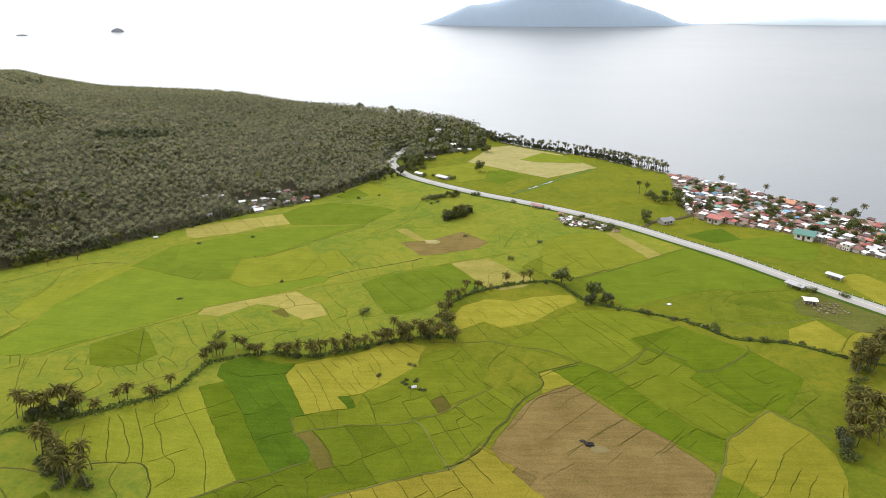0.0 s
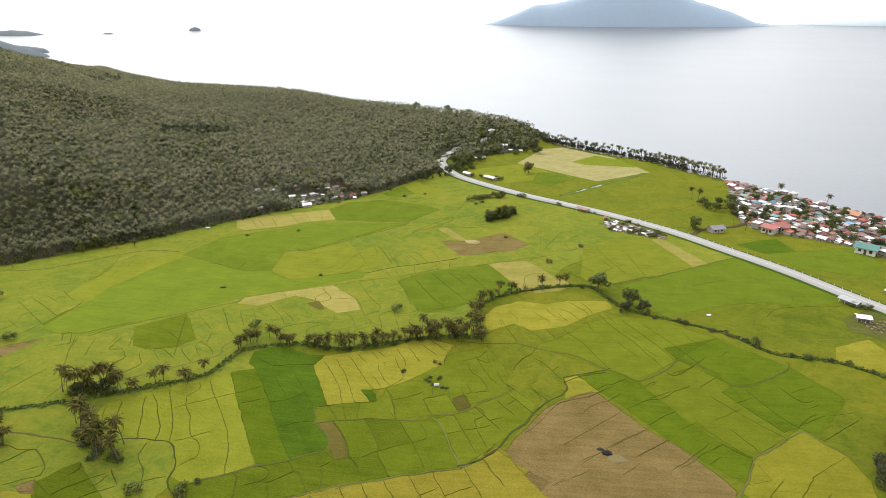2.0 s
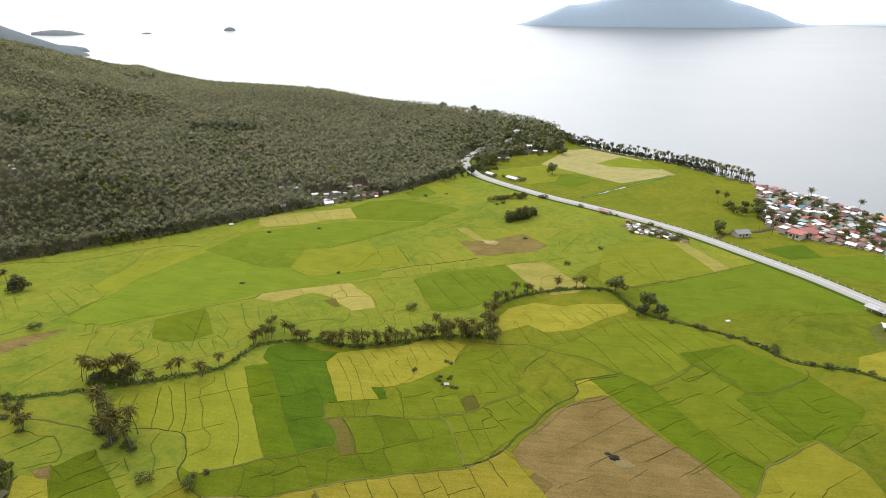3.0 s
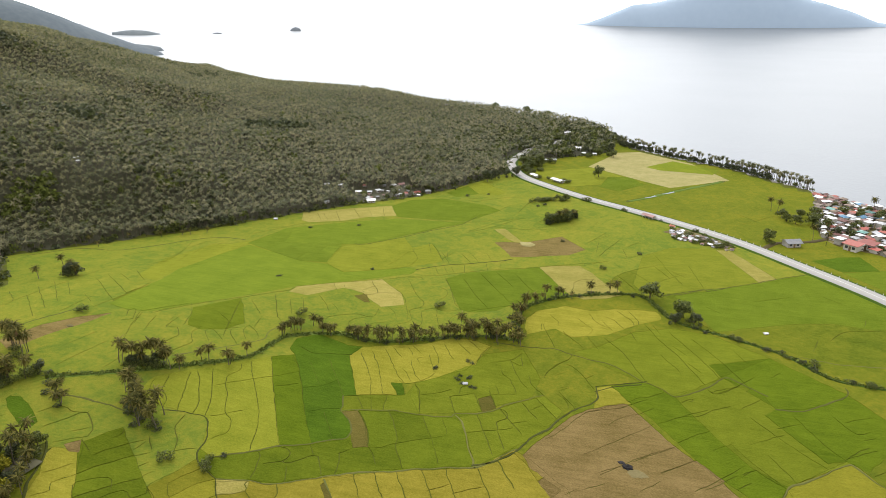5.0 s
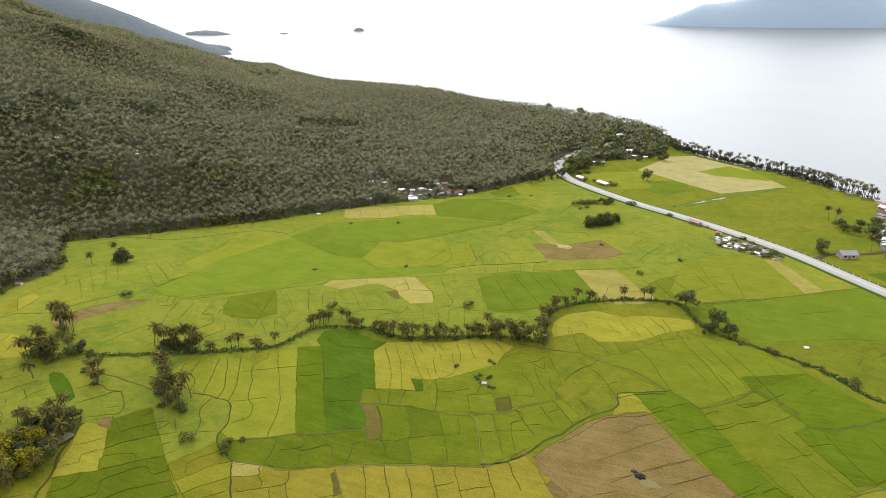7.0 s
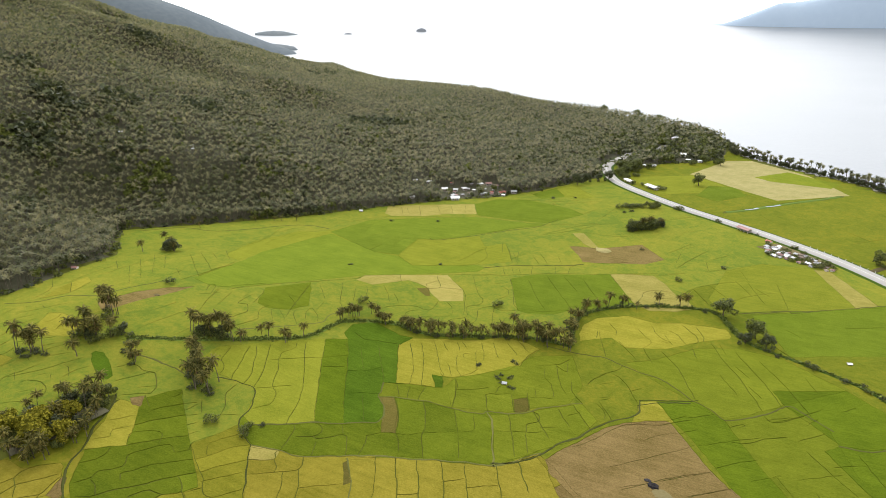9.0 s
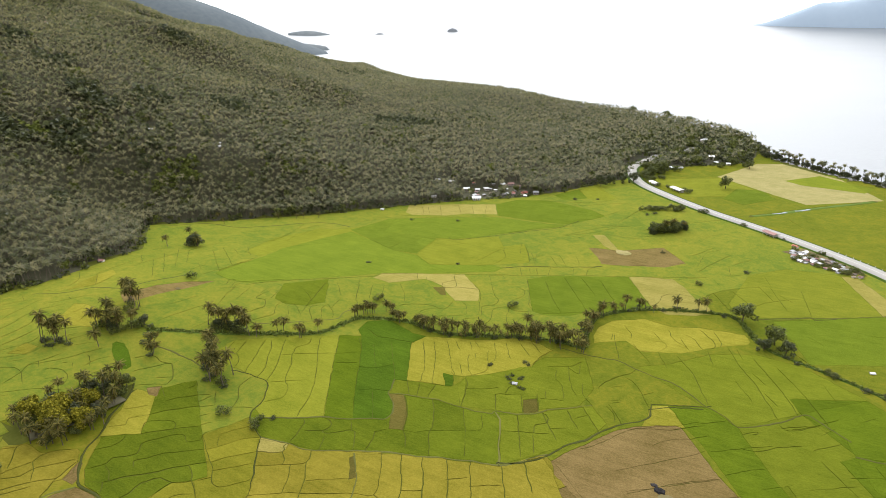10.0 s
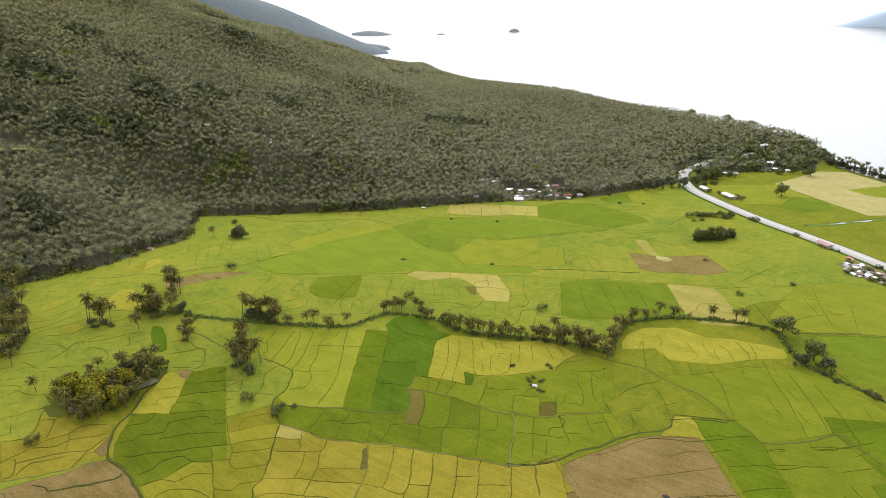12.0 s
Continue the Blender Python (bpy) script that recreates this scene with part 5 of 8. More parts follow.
crop_patch("stubble", (-101.3, 54.8), (-98.5, 61.6), (-95.1, 67.1), (-94, 72.6), (-91.8, 77), (-84.8, 77.8), (-77, 76.8), (-71, 75.3), (-87.9, 45.3), (-96.4, 38.4))
crop_patch("stubble", (-97, 76.6), (-99.4, 83), (-98.1, 83.2), (-94, 79.2), (-93.4, 77))
crop_patch("late", (-115.1, 112.4), (-107, 114.2), (-99.9, 105.8), (-95.7, 99.6), (-103.6, 92.6), (-106.4, 96.3), (-109.1, 103.3))
crop_patch("stubble", (-112.2, 114.6), (-109.2, 117.8), (-106, 113.5), (-108.7, 112.6))
crop_patch("mid", (-95.6, 99.7), (-100.5, 106.4), (-108.1, 117.5), (-102.8, 126.8), (-66.8, 98), (-69, 95.1), (-73.1, 91.5), (-73.8, 83), (-76.3, 77.3), (-84.7, 78.7), (-90.6, 78.6), (-95.7, 82.2), (-103.4, 92.5))
crop_patch("ripe_green", (-76.1, 77.5), (-73.8, 83), (-73.1, 91.5), (-68.7, 95), (-59.2, 88.1), (-45.3, 77.6), (-54.1, 71.3), (-67.6, 74.3))
crop_patch("mid", (-123.3, 187.1), (-131, 202.1), (-119.6, 219), (-114.6, 213.2), (-105.1, 198.2), (-108.3, 190.8), (-116.5, 186.1))
crop_patch("green_far", (-162.5, 190.6), (-164.3, 227.7), (-167, 241), (-163.6, 270), (-158.1, 290.8), (-118, 274.2), (-103.1, 274.2), (-90.1, 265.9), (-60.9, 281.3), (-55.6, 280.2), (-57.2, 273.7), (-90.3, 251.7), (-104.1, 241.7), (-127.8, 212.1), (-143.5, 190.9), (-152.2, 188.5))
crop_patch("lime", (-177.5, 224.1), (-184.7, 254.5), (-177.6, 286.3), (-159.4, 291.3), (-163.6, 270), (-167, 241), (-164.9, 222.2))
crop_patch("ripe", (-150.7, 341.1), (-157, 356.3), (-129.5, 372.6), (-105.2, 385.3), (-94.8, 364.2), (-112.5, 357.1), (-123.6, 346.8), (-144.1, 337.8))
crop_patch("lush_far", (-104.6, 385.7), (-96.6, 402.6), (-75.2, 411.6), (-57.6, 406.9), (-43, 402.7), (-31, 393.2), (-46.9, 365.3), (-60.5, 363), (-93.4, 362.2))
crop_patch("stubble_green", (-115.1, 292.8), (-114.9, 301.7), (-107.6, 304.3), (-106.7, 292.8), (-106.2, 289.5))
crop_patch("lime", (-103.6, 275), (-106.5, 302.5), (-76.7, 324.6), (-67.7, 310.1), (-58.6, 319.4), (-46.1, 294), (-61.2, 282), (-90.1, 265.9), (-97.4, 269.7))
crop_patch("ripe", (-104, 234.6), (-103.6, 241.1), (-89.9, 251.1), (-68.9, 262.7), (-62.2, 256.3), (-54.7, 249.6), (-49.9, 238.7), (-59.2, 233.4), (-66.5, 239.3), (-71.9, 244.8), (-77.2, 246.6), (-82.7, 247.6), (-94.8, 233.5))
crop_patch("stubble_green", (-74.7, 241), (-70.2, 244.5), (-65.3, 236.3), (-68, 235.7))
crop_patch("lush_far", (-38.9, 272.4), (-29.4, 282.8), (-2.6, 294.7), (3.6, 299.6), (12.5, 283.1), (21, 268.1), (10.6, 257.4), (-2.3, 252.1), (-9.1, 243.2), (-19.9, 238.6), (-24.9, 240.5))
crop_patch("stubble", (-24.4, 330), (-19.5, 332.2), (-9.1, 333), (11.9, 349.8), (26.6, 330.9), (18.1, 320), (-7.1, 310.5), (-11.9, 309.1), (-16.7, 318.1))
crop_patch("ripe", (-28.5, 352.8), (-22.4, 355.6), (-8.3, 333.5), (-11.6, 331.3), (-18, 337.4))
crop_patch("ripe", (4.5, 298.5), (24.1, 305.8), (31.7, 295.7), (37, 285.3), (42.1, 282), (45.5, 273.7), (37.8, 268), (27.4, 264.2), (21.1, 267.6), (12.5, 283.1))
crop_patch("late", (4.9, 230.3), (4.8, 239.1), (8.7, 247.6), (20.4, 255.3), (32, 253.1), (41.7, 257.8), (53.7, 259.2), (58.7, 259.3), (61.1, 254.7), (60.1, 251.6), (49.9, 243.9), (37.9, 232.1), (29.1, 228.7), (22.5, 228.3), (17.5, 232.7), (6.7, 225))
crop_patch("late", (34.3, 189.4), (38.8, 191.6), (42.5, 190.6), (46.2, 185.4), (42, 181.4), (33.8, 177.8), (34.9, 185.2))
crop_patch("late", (-56.7, 190.5), (-55.9, 196.8), (-43.5, 202.6), (-30.7, 207.3), (-21.9, 214.7), (-12.1, 214.2), (-5.7, 211.2), (-7.9, 204.3), (-8.9, 196.5), (-12.4, 194.2), (-19.4, 185.5), (-27.7, 179.6), (-31.6, 178.3), (-28.4, 172.1), (-31.2, 170.7), (-35.8, 169.8), (-44.5, 167.3))
crop_patch("lush", (-35.5, 177.6), (-31.8, 178.2), (-30, 174.9), (-28.5, 171.6), (-31.2, 170.7))
crop_patch("stubble_green", (-4.2, 175.4), (-0.1, 178.1), (2.7, 171.3), (-1, 168.2))
crop_patch("lime", (-110.4, 143.2), (-111, 152), (-97.5, 165.9), (-82.7, 179.4), (-76.9, 169.2), (-71.9, 160.7), (-61.9, 144.2), (-56.6, 136.1), (-72.3, 125), (-76.9, 126.9), (-81.3, 137.2), (-84.6, 140), (-92.5, 139.4), (-103.2, 139.7))
crop_patch("lush_mid", (-82.7, 179.4), (-75.7, 184), (-68.6, 173.7), (-62.7, 163.5), (-56.4, 152.7), (-48.2, 139.8), (-56.6, 136.1), (-61.9, 144.2), (-71.9, 160.7), (-76.9, 169.2))
crop_patch("lush", (-75.7, 184), (-79.6, 187.2), (-80.4, 194.9), (-73.8, 202.1), (-60.5, 197.4), (-54.1, 198.2), (-56.4, 190.2), (-44.5, 167.3), (-48.7, 165.5), (-46.1, 159.6), (-45.9, 157.2), (-41.7, 153.3), (-39, 148.6), (-39.4, 144.9), (-42.6, 143.1), (-48.4, 140), (-56.4, 152.7), (-62.7, 163.5), (-68.6, 173.7))
crop_patch("stubble_green", (-44.5, 157.4), (-40.9, 159.1), (-35.2, 151.9), (-34.3, 148.8), (-31.6, 143.4), (-35.3, 140.9), (-38, 146.3), (-39.7, 150.8))
crop_patch("straw_green", (-66.3, 117.1), (-56.4, 120.1), (-49.4, 121.4), (-40.2, 126.3), (-24.9, 132.7), (-14.4, 136.6), (1.7, 141.4), (9.4, 149.4), (11.7, 152.1), (16.6, 148.8), (27.7, 139.4), (32.8, 129.5), (-36.8, 83.4), (-48.9, 93.2), (-53.7, 96.1), (-52.7, 98.7), (-55.7, 104.2), (-60.5, 109.5))
crop_patch("straw_green", (-37.5, 126.2), (-24.8, 132.5), (-14.3, 136.4), (1.8, 141.2), (11.3, 151), (17.3, 145.2), (26.4, 138.6), (19, 126.8), (-20.3, 103), (-27.1, 107.5), (-29, 113.2), (-31.4, 118.4))
crop_patch("ripe", (-65.9, 117.4), (-57.3, 119.7), (-56.4, 116.5), (-62.7, 112.9))
crop_patch("stubble_green", (-38, 124.4), (-37.2, 125.8), (-33.7, 121.2), (-32.1, 118), (-33, 116.8), (-35.9, 121.2))
crop_patch("ripe_green", (-81.1, 109.4), (-78.1, 116.1), (-75.5, 123.1), (-71.3, 120.3), (-66.3, 118), (-63.5, 113.6), (-57.2, 105.5), (-52.7, 98.7), (-53.3, 96.2), (-46.6, 89.9), (-54.3, 84.4), (-68.7, 95), (-66.8, 98))
crop_patch("stubble", (32.3, 178.3), (42.7, 184.5), (45.1, 184.5), (57.5, 166.3), (65.6, 157.7), (72.7, 148), (77.1, 140.1), (71.3, 129.9), (71.3, 115.7), (29.9, 115.7), (27.4, 130.4), (23.5, 135.1), (18.7, 141.9), (14.2, 150.4), (16.6, 155.7), (21.8, 164.2), (26.4, 171.8))
crop_patch("late", (34.5, 192), (39.5, 194.2), (43.3, 190.1), (45.1, 185.6), (38.9, 182), (34.8, 181.7))
crop_patch("lush_mid", (40, 194.4), (51.7, 200.5), (57.9, 194.5), (60.5, 192.9), (65.7, 182.3), (72.5, 170.2), (78.6, 160.8), (86.1, 154.2), (87.9, 145.4), (81, 143.3), (72.6, 150.6), (63.8, 160.4), (56.7, 170.8), (51.2, 179.4), (45.5, 185.7))
crop_patch("green", (60.5, 192.9), (67.2, 199.1), (75.2, 206.9), (79.1, 209.2), (90.2, 200.9), (92.1, 193.4), (95.6, 179.9), (105.6, 170.7), (97.6, 164), (86.7, 155.1), (78.6, 160.8), (72.5, 170.2), (65.7, 182.3))
crop_patch("lush_mid", (88, 189.1), (92, 193.1), (100.5, 194.8), (110.3, 201.8), (118.1, 208.5), (128, 189.8), (127, 186.8), (110.4, 167), (105.6, 170.7), (100.1, 168.5), (94.9, 177))
crop_patch("ripe_green", (86.6, 155.2), (103.8, 168.1), (107.4, 170), (110.7, 164), (114, 158.5), (115.5, 148), (112.3, 137.4), (100.4, 115.7), (74.1, 115.7), (85.4, 130.5), (80.7, 136.9), (78, 139.6), (83.2, 147.2))
crop_patch("mid", (78, 139.6), (80.7, 136.9), (86.1, 131.9), (78.7, 121.1), (67.3, 121.1), (73.2, 133))
crop_patch("late", (142.4, 225.9), (158.7, 234.1), (161.8, 217.8), (152.5, 208), (142.3, 211), (137.6, 215.5))
crop_patch("late", (152.1, 205.5), (161.8, 217.8), (168.2, 222.6), (177.4, 222.6), (166.2, 212.4), (153.7, 204.6))
crop_patch("ripe", (96.7, 348.1), (103.8, 349.2), (119.6, 311.5), (110.1, 304.8))
crop_patch("lime", (56.6, 328.3), (72.7, 346), (96.3, 349.2), (110.1, 304.8), (82, 288.3), (55.5, 276), (50.5, 288.2))
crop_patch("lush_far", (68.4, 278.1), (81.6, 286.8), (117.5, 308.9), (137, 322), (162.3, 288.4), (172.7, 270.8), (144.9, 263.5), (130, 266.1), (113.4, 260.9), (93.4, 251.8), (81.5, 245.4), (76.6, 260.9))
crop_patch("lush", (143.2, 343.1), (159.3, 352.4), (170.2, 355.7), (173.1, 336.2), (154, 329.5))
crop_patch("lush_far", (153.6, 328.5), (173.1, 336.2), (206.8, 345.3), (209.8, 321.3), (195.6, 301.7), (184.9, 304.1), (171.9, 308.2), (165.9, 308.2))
crop_patch("late", (194.8, 280.5), (210.2, 287), (214.9, 270.8), (198.5, 237.8), (194.3, 266.2))
crop_patch("rough", (157.3, 251.9), (174.1, 263.6), (191.4, 234.6), (184.5, 217.9), (168.3, 224.5), (161.5, 236.2), (154.9, 240.5))
crop_patch("lime", (-64.8, 451.3), (-56.3, 463.1), (-34.1, 440), (-38.4, 430.7), (-53.7, 429.1))
crop_patch("mid", (-71.7, 124.8), (-57, 134.7), (-47.8, 139.3), (-42.4, 142.8), (-38.8, 144.7), (-35.1, 141), (-31.2, 142.9), (-34.6, 151.5), (-40.8, 159.2), (-36.3, 159.8), (-30.4, 161.3), (-22.6, 161.4), (-15.3, 161.7), (-9.8, 163.1), (-6.4, 160.7), (-4, 155.5), (1.2, 142), (-6.8, 139.9), (-14.8, 137.3), (-25.4, 133.4), (-40.7, 126.9), (-50, 121.9), (-57, 120.6), (-66.2, 118.4), (-72.2, 121.1), (-74.4, 124.1))
crop_patch("green", (-8, 164.3), (-2.4, 166.5), (3.6, 170.5), (5.4, 173.1), (14.2, 180.1), (17.6, 182.3), (24.2, 175.1), (19.1, 162.1), (9, 150.3), (1.7, 142), (-3.7, 155.7))
crop_patch("green", (-27, 171.7), (-27.3, 178.9), (-20.4, 185.3), (-11.6, 192.5), (-7, 204.9), (6.6, 212.4), (15.4, 193.1), (13.8, 181.2), (4.9, 174.3), (-3, 167.6), (-10.1, 165.5), (-21, 162.4))
crop_patch("stubble_green", (-4.2, 175.4), (-0.1, 178.1), (2.7, 171.3), (-1, 168.2))
crop_patch("stubble_green", (-44.5, 157.4), (-40.9, 159.1), (-35.2, 151.9), (-34.3, 148.8), (-31.6, 143.4), (-35.3, 140.9), (-38, 146.3), (-39.7, 150.8))
crop_patch("green_far", (-160.8, 293.2), (-152.3, 323.6), (-124.9, 341.6), (-92.8, 358.3), (-59.7, 360.8), (-46.6, 364.2), (-66.2, 341.2), (-97.8, 308.4), (-108.1, 305.1), (-104.6, 276.5), (-118, 274.2))
crop_patch("green", (48.2, 200.4), (58.7, 193.3), (68.8, 200.4), (78.1, 210.1), (97.8, 228.4), (78.3, 243.1), (63.7, 244.2), (48.9, 237.6), (35.9, 222.4), (26, 215.4), (38.1, 206.6))
crop_patch("lush_mid", (97.8, 228.4), (118.1, 208.8), (115.1, 204.6), (100.6, 195.7), (92.6, 193.7), (78.1, 210.1), (74.8, 217.7))
crop_patch("green", (-45.7, 157), (-48.3, 165), (-44.1, 166.7), (-35.6, 169.5), (-30.2, 170.5), (-28.2, 171.8), (-27.3, 178.9), (-23.5, 171.5), (-20.7, 162.2), (-30.5, 161.6), (-36.5, 160.1), (-42.1, 158.7))
bank_line(1, (-198.9, 141.1), (-202.8, 151.1), (-213.4, 158.8))
bank_line(1, (-191.6, 152), (-200.9, 159.1), (-203.8, 162.1), (-205.4, 174.4), (-206, 184.3))
bank_line(1, (-197.4, 141.3), (-192.2, 151.5), (-195.1, 164.7))
bank_line(1.6, (-205.3, 133), (-194.9, 139.9), (-189, 149.5), (-177.2, 155.7), (-176.4, 163.7), (-170, 180.3))
bank_line(1, (-199.8, 170.7), (-200.2, 180.2), (-212.5, 189.7))
bank_line(1, (-191.7, 105.8), (-191.6, 112.1), (-194.3, 120.2), (-197.2, 132.4))
bank_line(1, (-184.5, 104.6), (-185, 113.3), (-188.4, 124.1), (-184.2, 133.8))
bank_line(1, (-177.8, 104.5), (-178, 112), (-181.4, 127.4), (-180, 130.4))
bank_line(1.3, (-173.6, 95.6), (-171.8, 100.6), (-171.9, 108.9), (-172.8, 115.8))
bank_line(1, (-170.2, 95), (-167.7, 102.6), (-165.6, 109.8), (-167.3, 114.2))
bank_line(1, (-165.8, 127.4), (-168.3, 131.8), (-169.2, 137.8))
bank_line(1, (-175.2, 129.8), (-174.1, 134), (-176.3, 137.9))
bank_line(1, (-165.8, 95.8), (-159.1, 104.3), (-158.9, 108.7))
bank_line(1.2, (-148.4, 89.3), (-149.9, 97.1), (-152.4, 100.8), (-151, 106), (-149.9, 112.1))
bank_line(1, (-143.3, 93.7), (-149.9, 97.1))
bank_line(1, (-152.4, 100.8), (-146.6, 109.8), (-144.8, 115.6))
bank_line(1, (-145.5, 101), (-145, 103.7), (-140.6, 105.3), (-135, 103.2), (-133.5, 99.2))
bank_line(1, (-160.4, 93.2), (-153.9, 97.6), (-149.9, 97.1))
bank_line(1, (-138, 110), (-137.8, 115.1), (-135.5, 119.7))
bank_line(1, (-131.9, 108.3), (-130.9, 113), (-129.3, 116.5))
bank_line(1, (-144.6, 87.4), (-139.2, 93.8), (-131.4, 99))
bank_line(1.3, (-129.2, 122.5), (-125.8, 127.6), (-120, 127), (-116.7, 128.1))
bank_line(1.3, (-122.5, 117.4), (-121.7, 120), (-119, 125), (-116.7, 128.1), (-110.2, 123.6), (-108.6, 119.6))
bank_line(1, (-145.3, 74.1), (-142.5, 76.9), (-138.8, 77.1), (-138.9, 71.3))
bank_line(1.2, (-129, 67), (-127.3, 70.8), (-126.3, 75.1), (-124.7, 77.6), (-125.6, 81.1))
bank_line(1.4, (-119.1, 62.7), (-115.6, 68.1), (-118.4, 72), (-121.7, 74.7), (-124.5, 77.8))
bank_line(1.3, (-111.1, 70.5), (-114.3, 73.9), (-117.6, 76.9), (-116.5, 79.3))
bank_line(1, (-119.9, 73.9), (-117.6, 76.9))
bank_line(1.4, (-115.6, 68.1), (-111.1, 67.5), (-110.9, 70.7), (-109, 76), (-109.6, 78.7), (-108, 82), (-104.9, 85.4))
bank_line(1.3, (-110.7, 66.1), (-108.8, 68.9), (-106.4, 71.5), (-106.4, 74.6), (-104, 78.1), (-100.7, 83.2))
bank_line(1, (-109, 76), (-105.7, 74.5), (-102.6, 71.8))
bank_line(1.3, (-108, 61.6), (-104.8, 67.6), (-102.1, 72.3), (-98.5, 75.9), (-98.9, 78.5), (-99.9, 83.3))
bank_line(1.3, (-103.8, 59.3), (-104.2, 61), (-105.1, 64.1), (-103.5, 66.2), (-100.8, 71.6))
bank_line(1.2, (-110.6, 58.9), (-111, 61.9), (-110.8, 63.9), (-111.1, 66))
bank_line(1.2, (-105.2, 56.5), (-104.3, 58.8), (-107.9, 61.7), (-110.5, 61.9))
bank_line(1.2, (-98.5, 75.9), (-97.9, 74.7), (-96.7, 72.5), (-95.8, 69.7))
bank_line(1.8, (-104.2, 56.1), (-101.2, 60.1), (-98.3, 64.4), (-95.9, 69.1), (-94.4, 72.8), (-91.8, 77))
bank_line(1.6, (-97.1, 60.3), (-94.1, 62.3), (-92.4, 62.2), (-90.3, 64.6), (-83.6, 74.5), (-83.7, 77.1))
bank_line(1, (-105.7, 95.8), (-102.4, 99.5), (-104.1, 102), (-101.3, 105.7))
bank_line(1, (-108.7, 103.7), (-103.9, 110))
bank_line(1, (-95.5, 82.4), (-92.9, 86.8), (-93.4, 88.9), (-89.6, 93.7), (-91.5, 96.3), (-91.4, 98.8), (-86, 105.9), (-82.2, 105), (-79.4, 108))
bank_line(1.3, (-103.6, 92.6), (-95.6, 99.7), (-90.1, 105.9), (-84.3, 112))
bank_line(1, (-100.4, 87.6), (-97.7, 91.7), (-97.5, 95.2), (-98.3, 96.9))
bank_line(1, (-85.6, 89.2), (-87.7, 91.1), (-86.3, 93.3), (-84, 97.4), (-75.9, 105.2))
bank_line(1, (-86.7, 82.9), (-90.4, 85.2), (-92.8, 86.2))
bank_line(1.3, (-87.5, 81.7), (-84.4, 86.6), (-79.2, 92.1), (-76.8, 95.9), (-74.1, 98.8), (-71.1, 102.4))
bank_line(1, (-84.9, 78.8), (-87.5, 81.7))
bank_line(1.3, (-80.2, 78.8), (-79, 83.1), (-79.5, 86.9), (-76.7, 91.2), (-73.3, 91.7), (-69.3, 95.1), (-74.4, 98.5))
bank_line(1.3, (-73.3, 91.7), (-73.8, 83), (-75, 80.4), (-76.4, 77.7))
bank_line(1, (-74, 82.3), (-70.4, 84.1), (-69, 88.4), (-65.1, 92))
bank_line(1.2, (-69.3, 95.1), (-59.3, 88), (-55.2, 83.7))
bank_line(1.3, (-69.8, 77), (-69.6, 79.3), (-68.1, 82.5), (-62.6, 85.5), (-57.7, 85.7))
bank_line(1, (-94.9, 99.2), (-97.7, 102.2), (-98.6, 104.2), (-92.4, 108.6), (-87.7, 104.4))
bank_line(1, (-101.3, 105.7), (-97.7, 111.5), (-91.8, 118.4))
bank_line(1, (-102.1, 113.7), (-100, 117.6), (-93.2, 124.9))
bank_line(1, (-109.2, 117.8), (-103.3, 114.6))
bank_line(3, (-116.8, 114), (-111.9, 106.8), (-109.5, 100.2), (-104.8, 93.4), (-101.5, 86), (-95.8, 80.6), (-91.5, 77.8), (-84, 78.2), (-75.6, 76.4), (-71, 75.3), (-65.3, 73.8))
bank_line(1.2, (-165.6, 184.9), (-164.5, 201), (-164.9, 208.8), (-161.4, 215.7))
bank_line(0.9, (-192.5, 216.6), (-162.3, 193.2))
bank_line(0.9, (-187.2, 225.7), (-175.7, 217.8))
bank_line(0.9, (-184.1, 232.6), (-169.4, 220.1))
bank_line(0.9, (-180.7, 197.1), (-169.5, 189.1))
bank_line(0.9, (-191.6, 222.8), (-164.7, 203.4))
bank_line(1, (-134.1, 163.4), (-142.1, 179.7), (-146.2, 188.9))
bank_line(1, (-140.6, 178.6), (-142.6, 182), (-145.3, 189.9))
bank_line(1, (-134.2, 175.2), (-138.9, 189.1))
bank_line(1.2, (-122, 171), (-121.9, 174.1), (-121.4, 178.5), (-125.5, 183.8), (-128.6, 182.1), (-130, 185), (-130.4, 194.8))
bank_line(1, (-128.1, 155.4), (-129.2, 158.4), (-122.3, 171.3))
bank_line(1.2, (-116.9, 166.3), (-113.8, 175.9), (-118, 182.1), (-117.8, 188.8))
bank_line(1, (-108.7, 179.1), (-114.6, 185.8), (-112.4, 188.1), (-104.9, 182.2))
bank_line(1, (-98.4, 181.8), (-104.2, 187.4), (-107, 192.2), (-104, 193.7))
bank_line(1, (-97.6, 186.1), (-102.3, 193.2), (-102.3, 197), (-95.7, 192.2), (-93.9, 188.3))
bank_line(1.6, (-114.1, 165.1), (-105.4, 174), (-96, 184.2), (-91.5, 189.9), (-92.8, 195.1), (-91.2, 201.7))
bank_line(1.4, (-142, 189.6), (-138.5, 196.7), (-127.3, 211.5), (-119.1, 220.5), (-109.9, 230.9), (-104.9, 235.8), (-104, 240.7))
bank_line(1, (-92.6, 205.8), (-97.1, 210.3), (-103.6, 221.5), (-108.8, 230))
bank_line(1, (-89.7, 219.7), (-95.4, 231.1))
bank_line(1, (-89.9, 236.1), (-82.6, 227.7), (-77.5, 219.4))
bank_line(1, (-92.1, 213.4), (-99.8, 227.1))
bank_line(0.9, (-137.3, 342.3), (-149, 359.8))
bank_line(0.9, (-134.2, 344.3), (-145.8, 362))
bank_line(0.9, (-126.1, 345.2), (-138.3, 366.9))
bank_line(0.9, (-116.2, 354.6), (-128.2, 373.5))
bank_line(0.9, (-108.8, 358), (-119.7, 377.4))
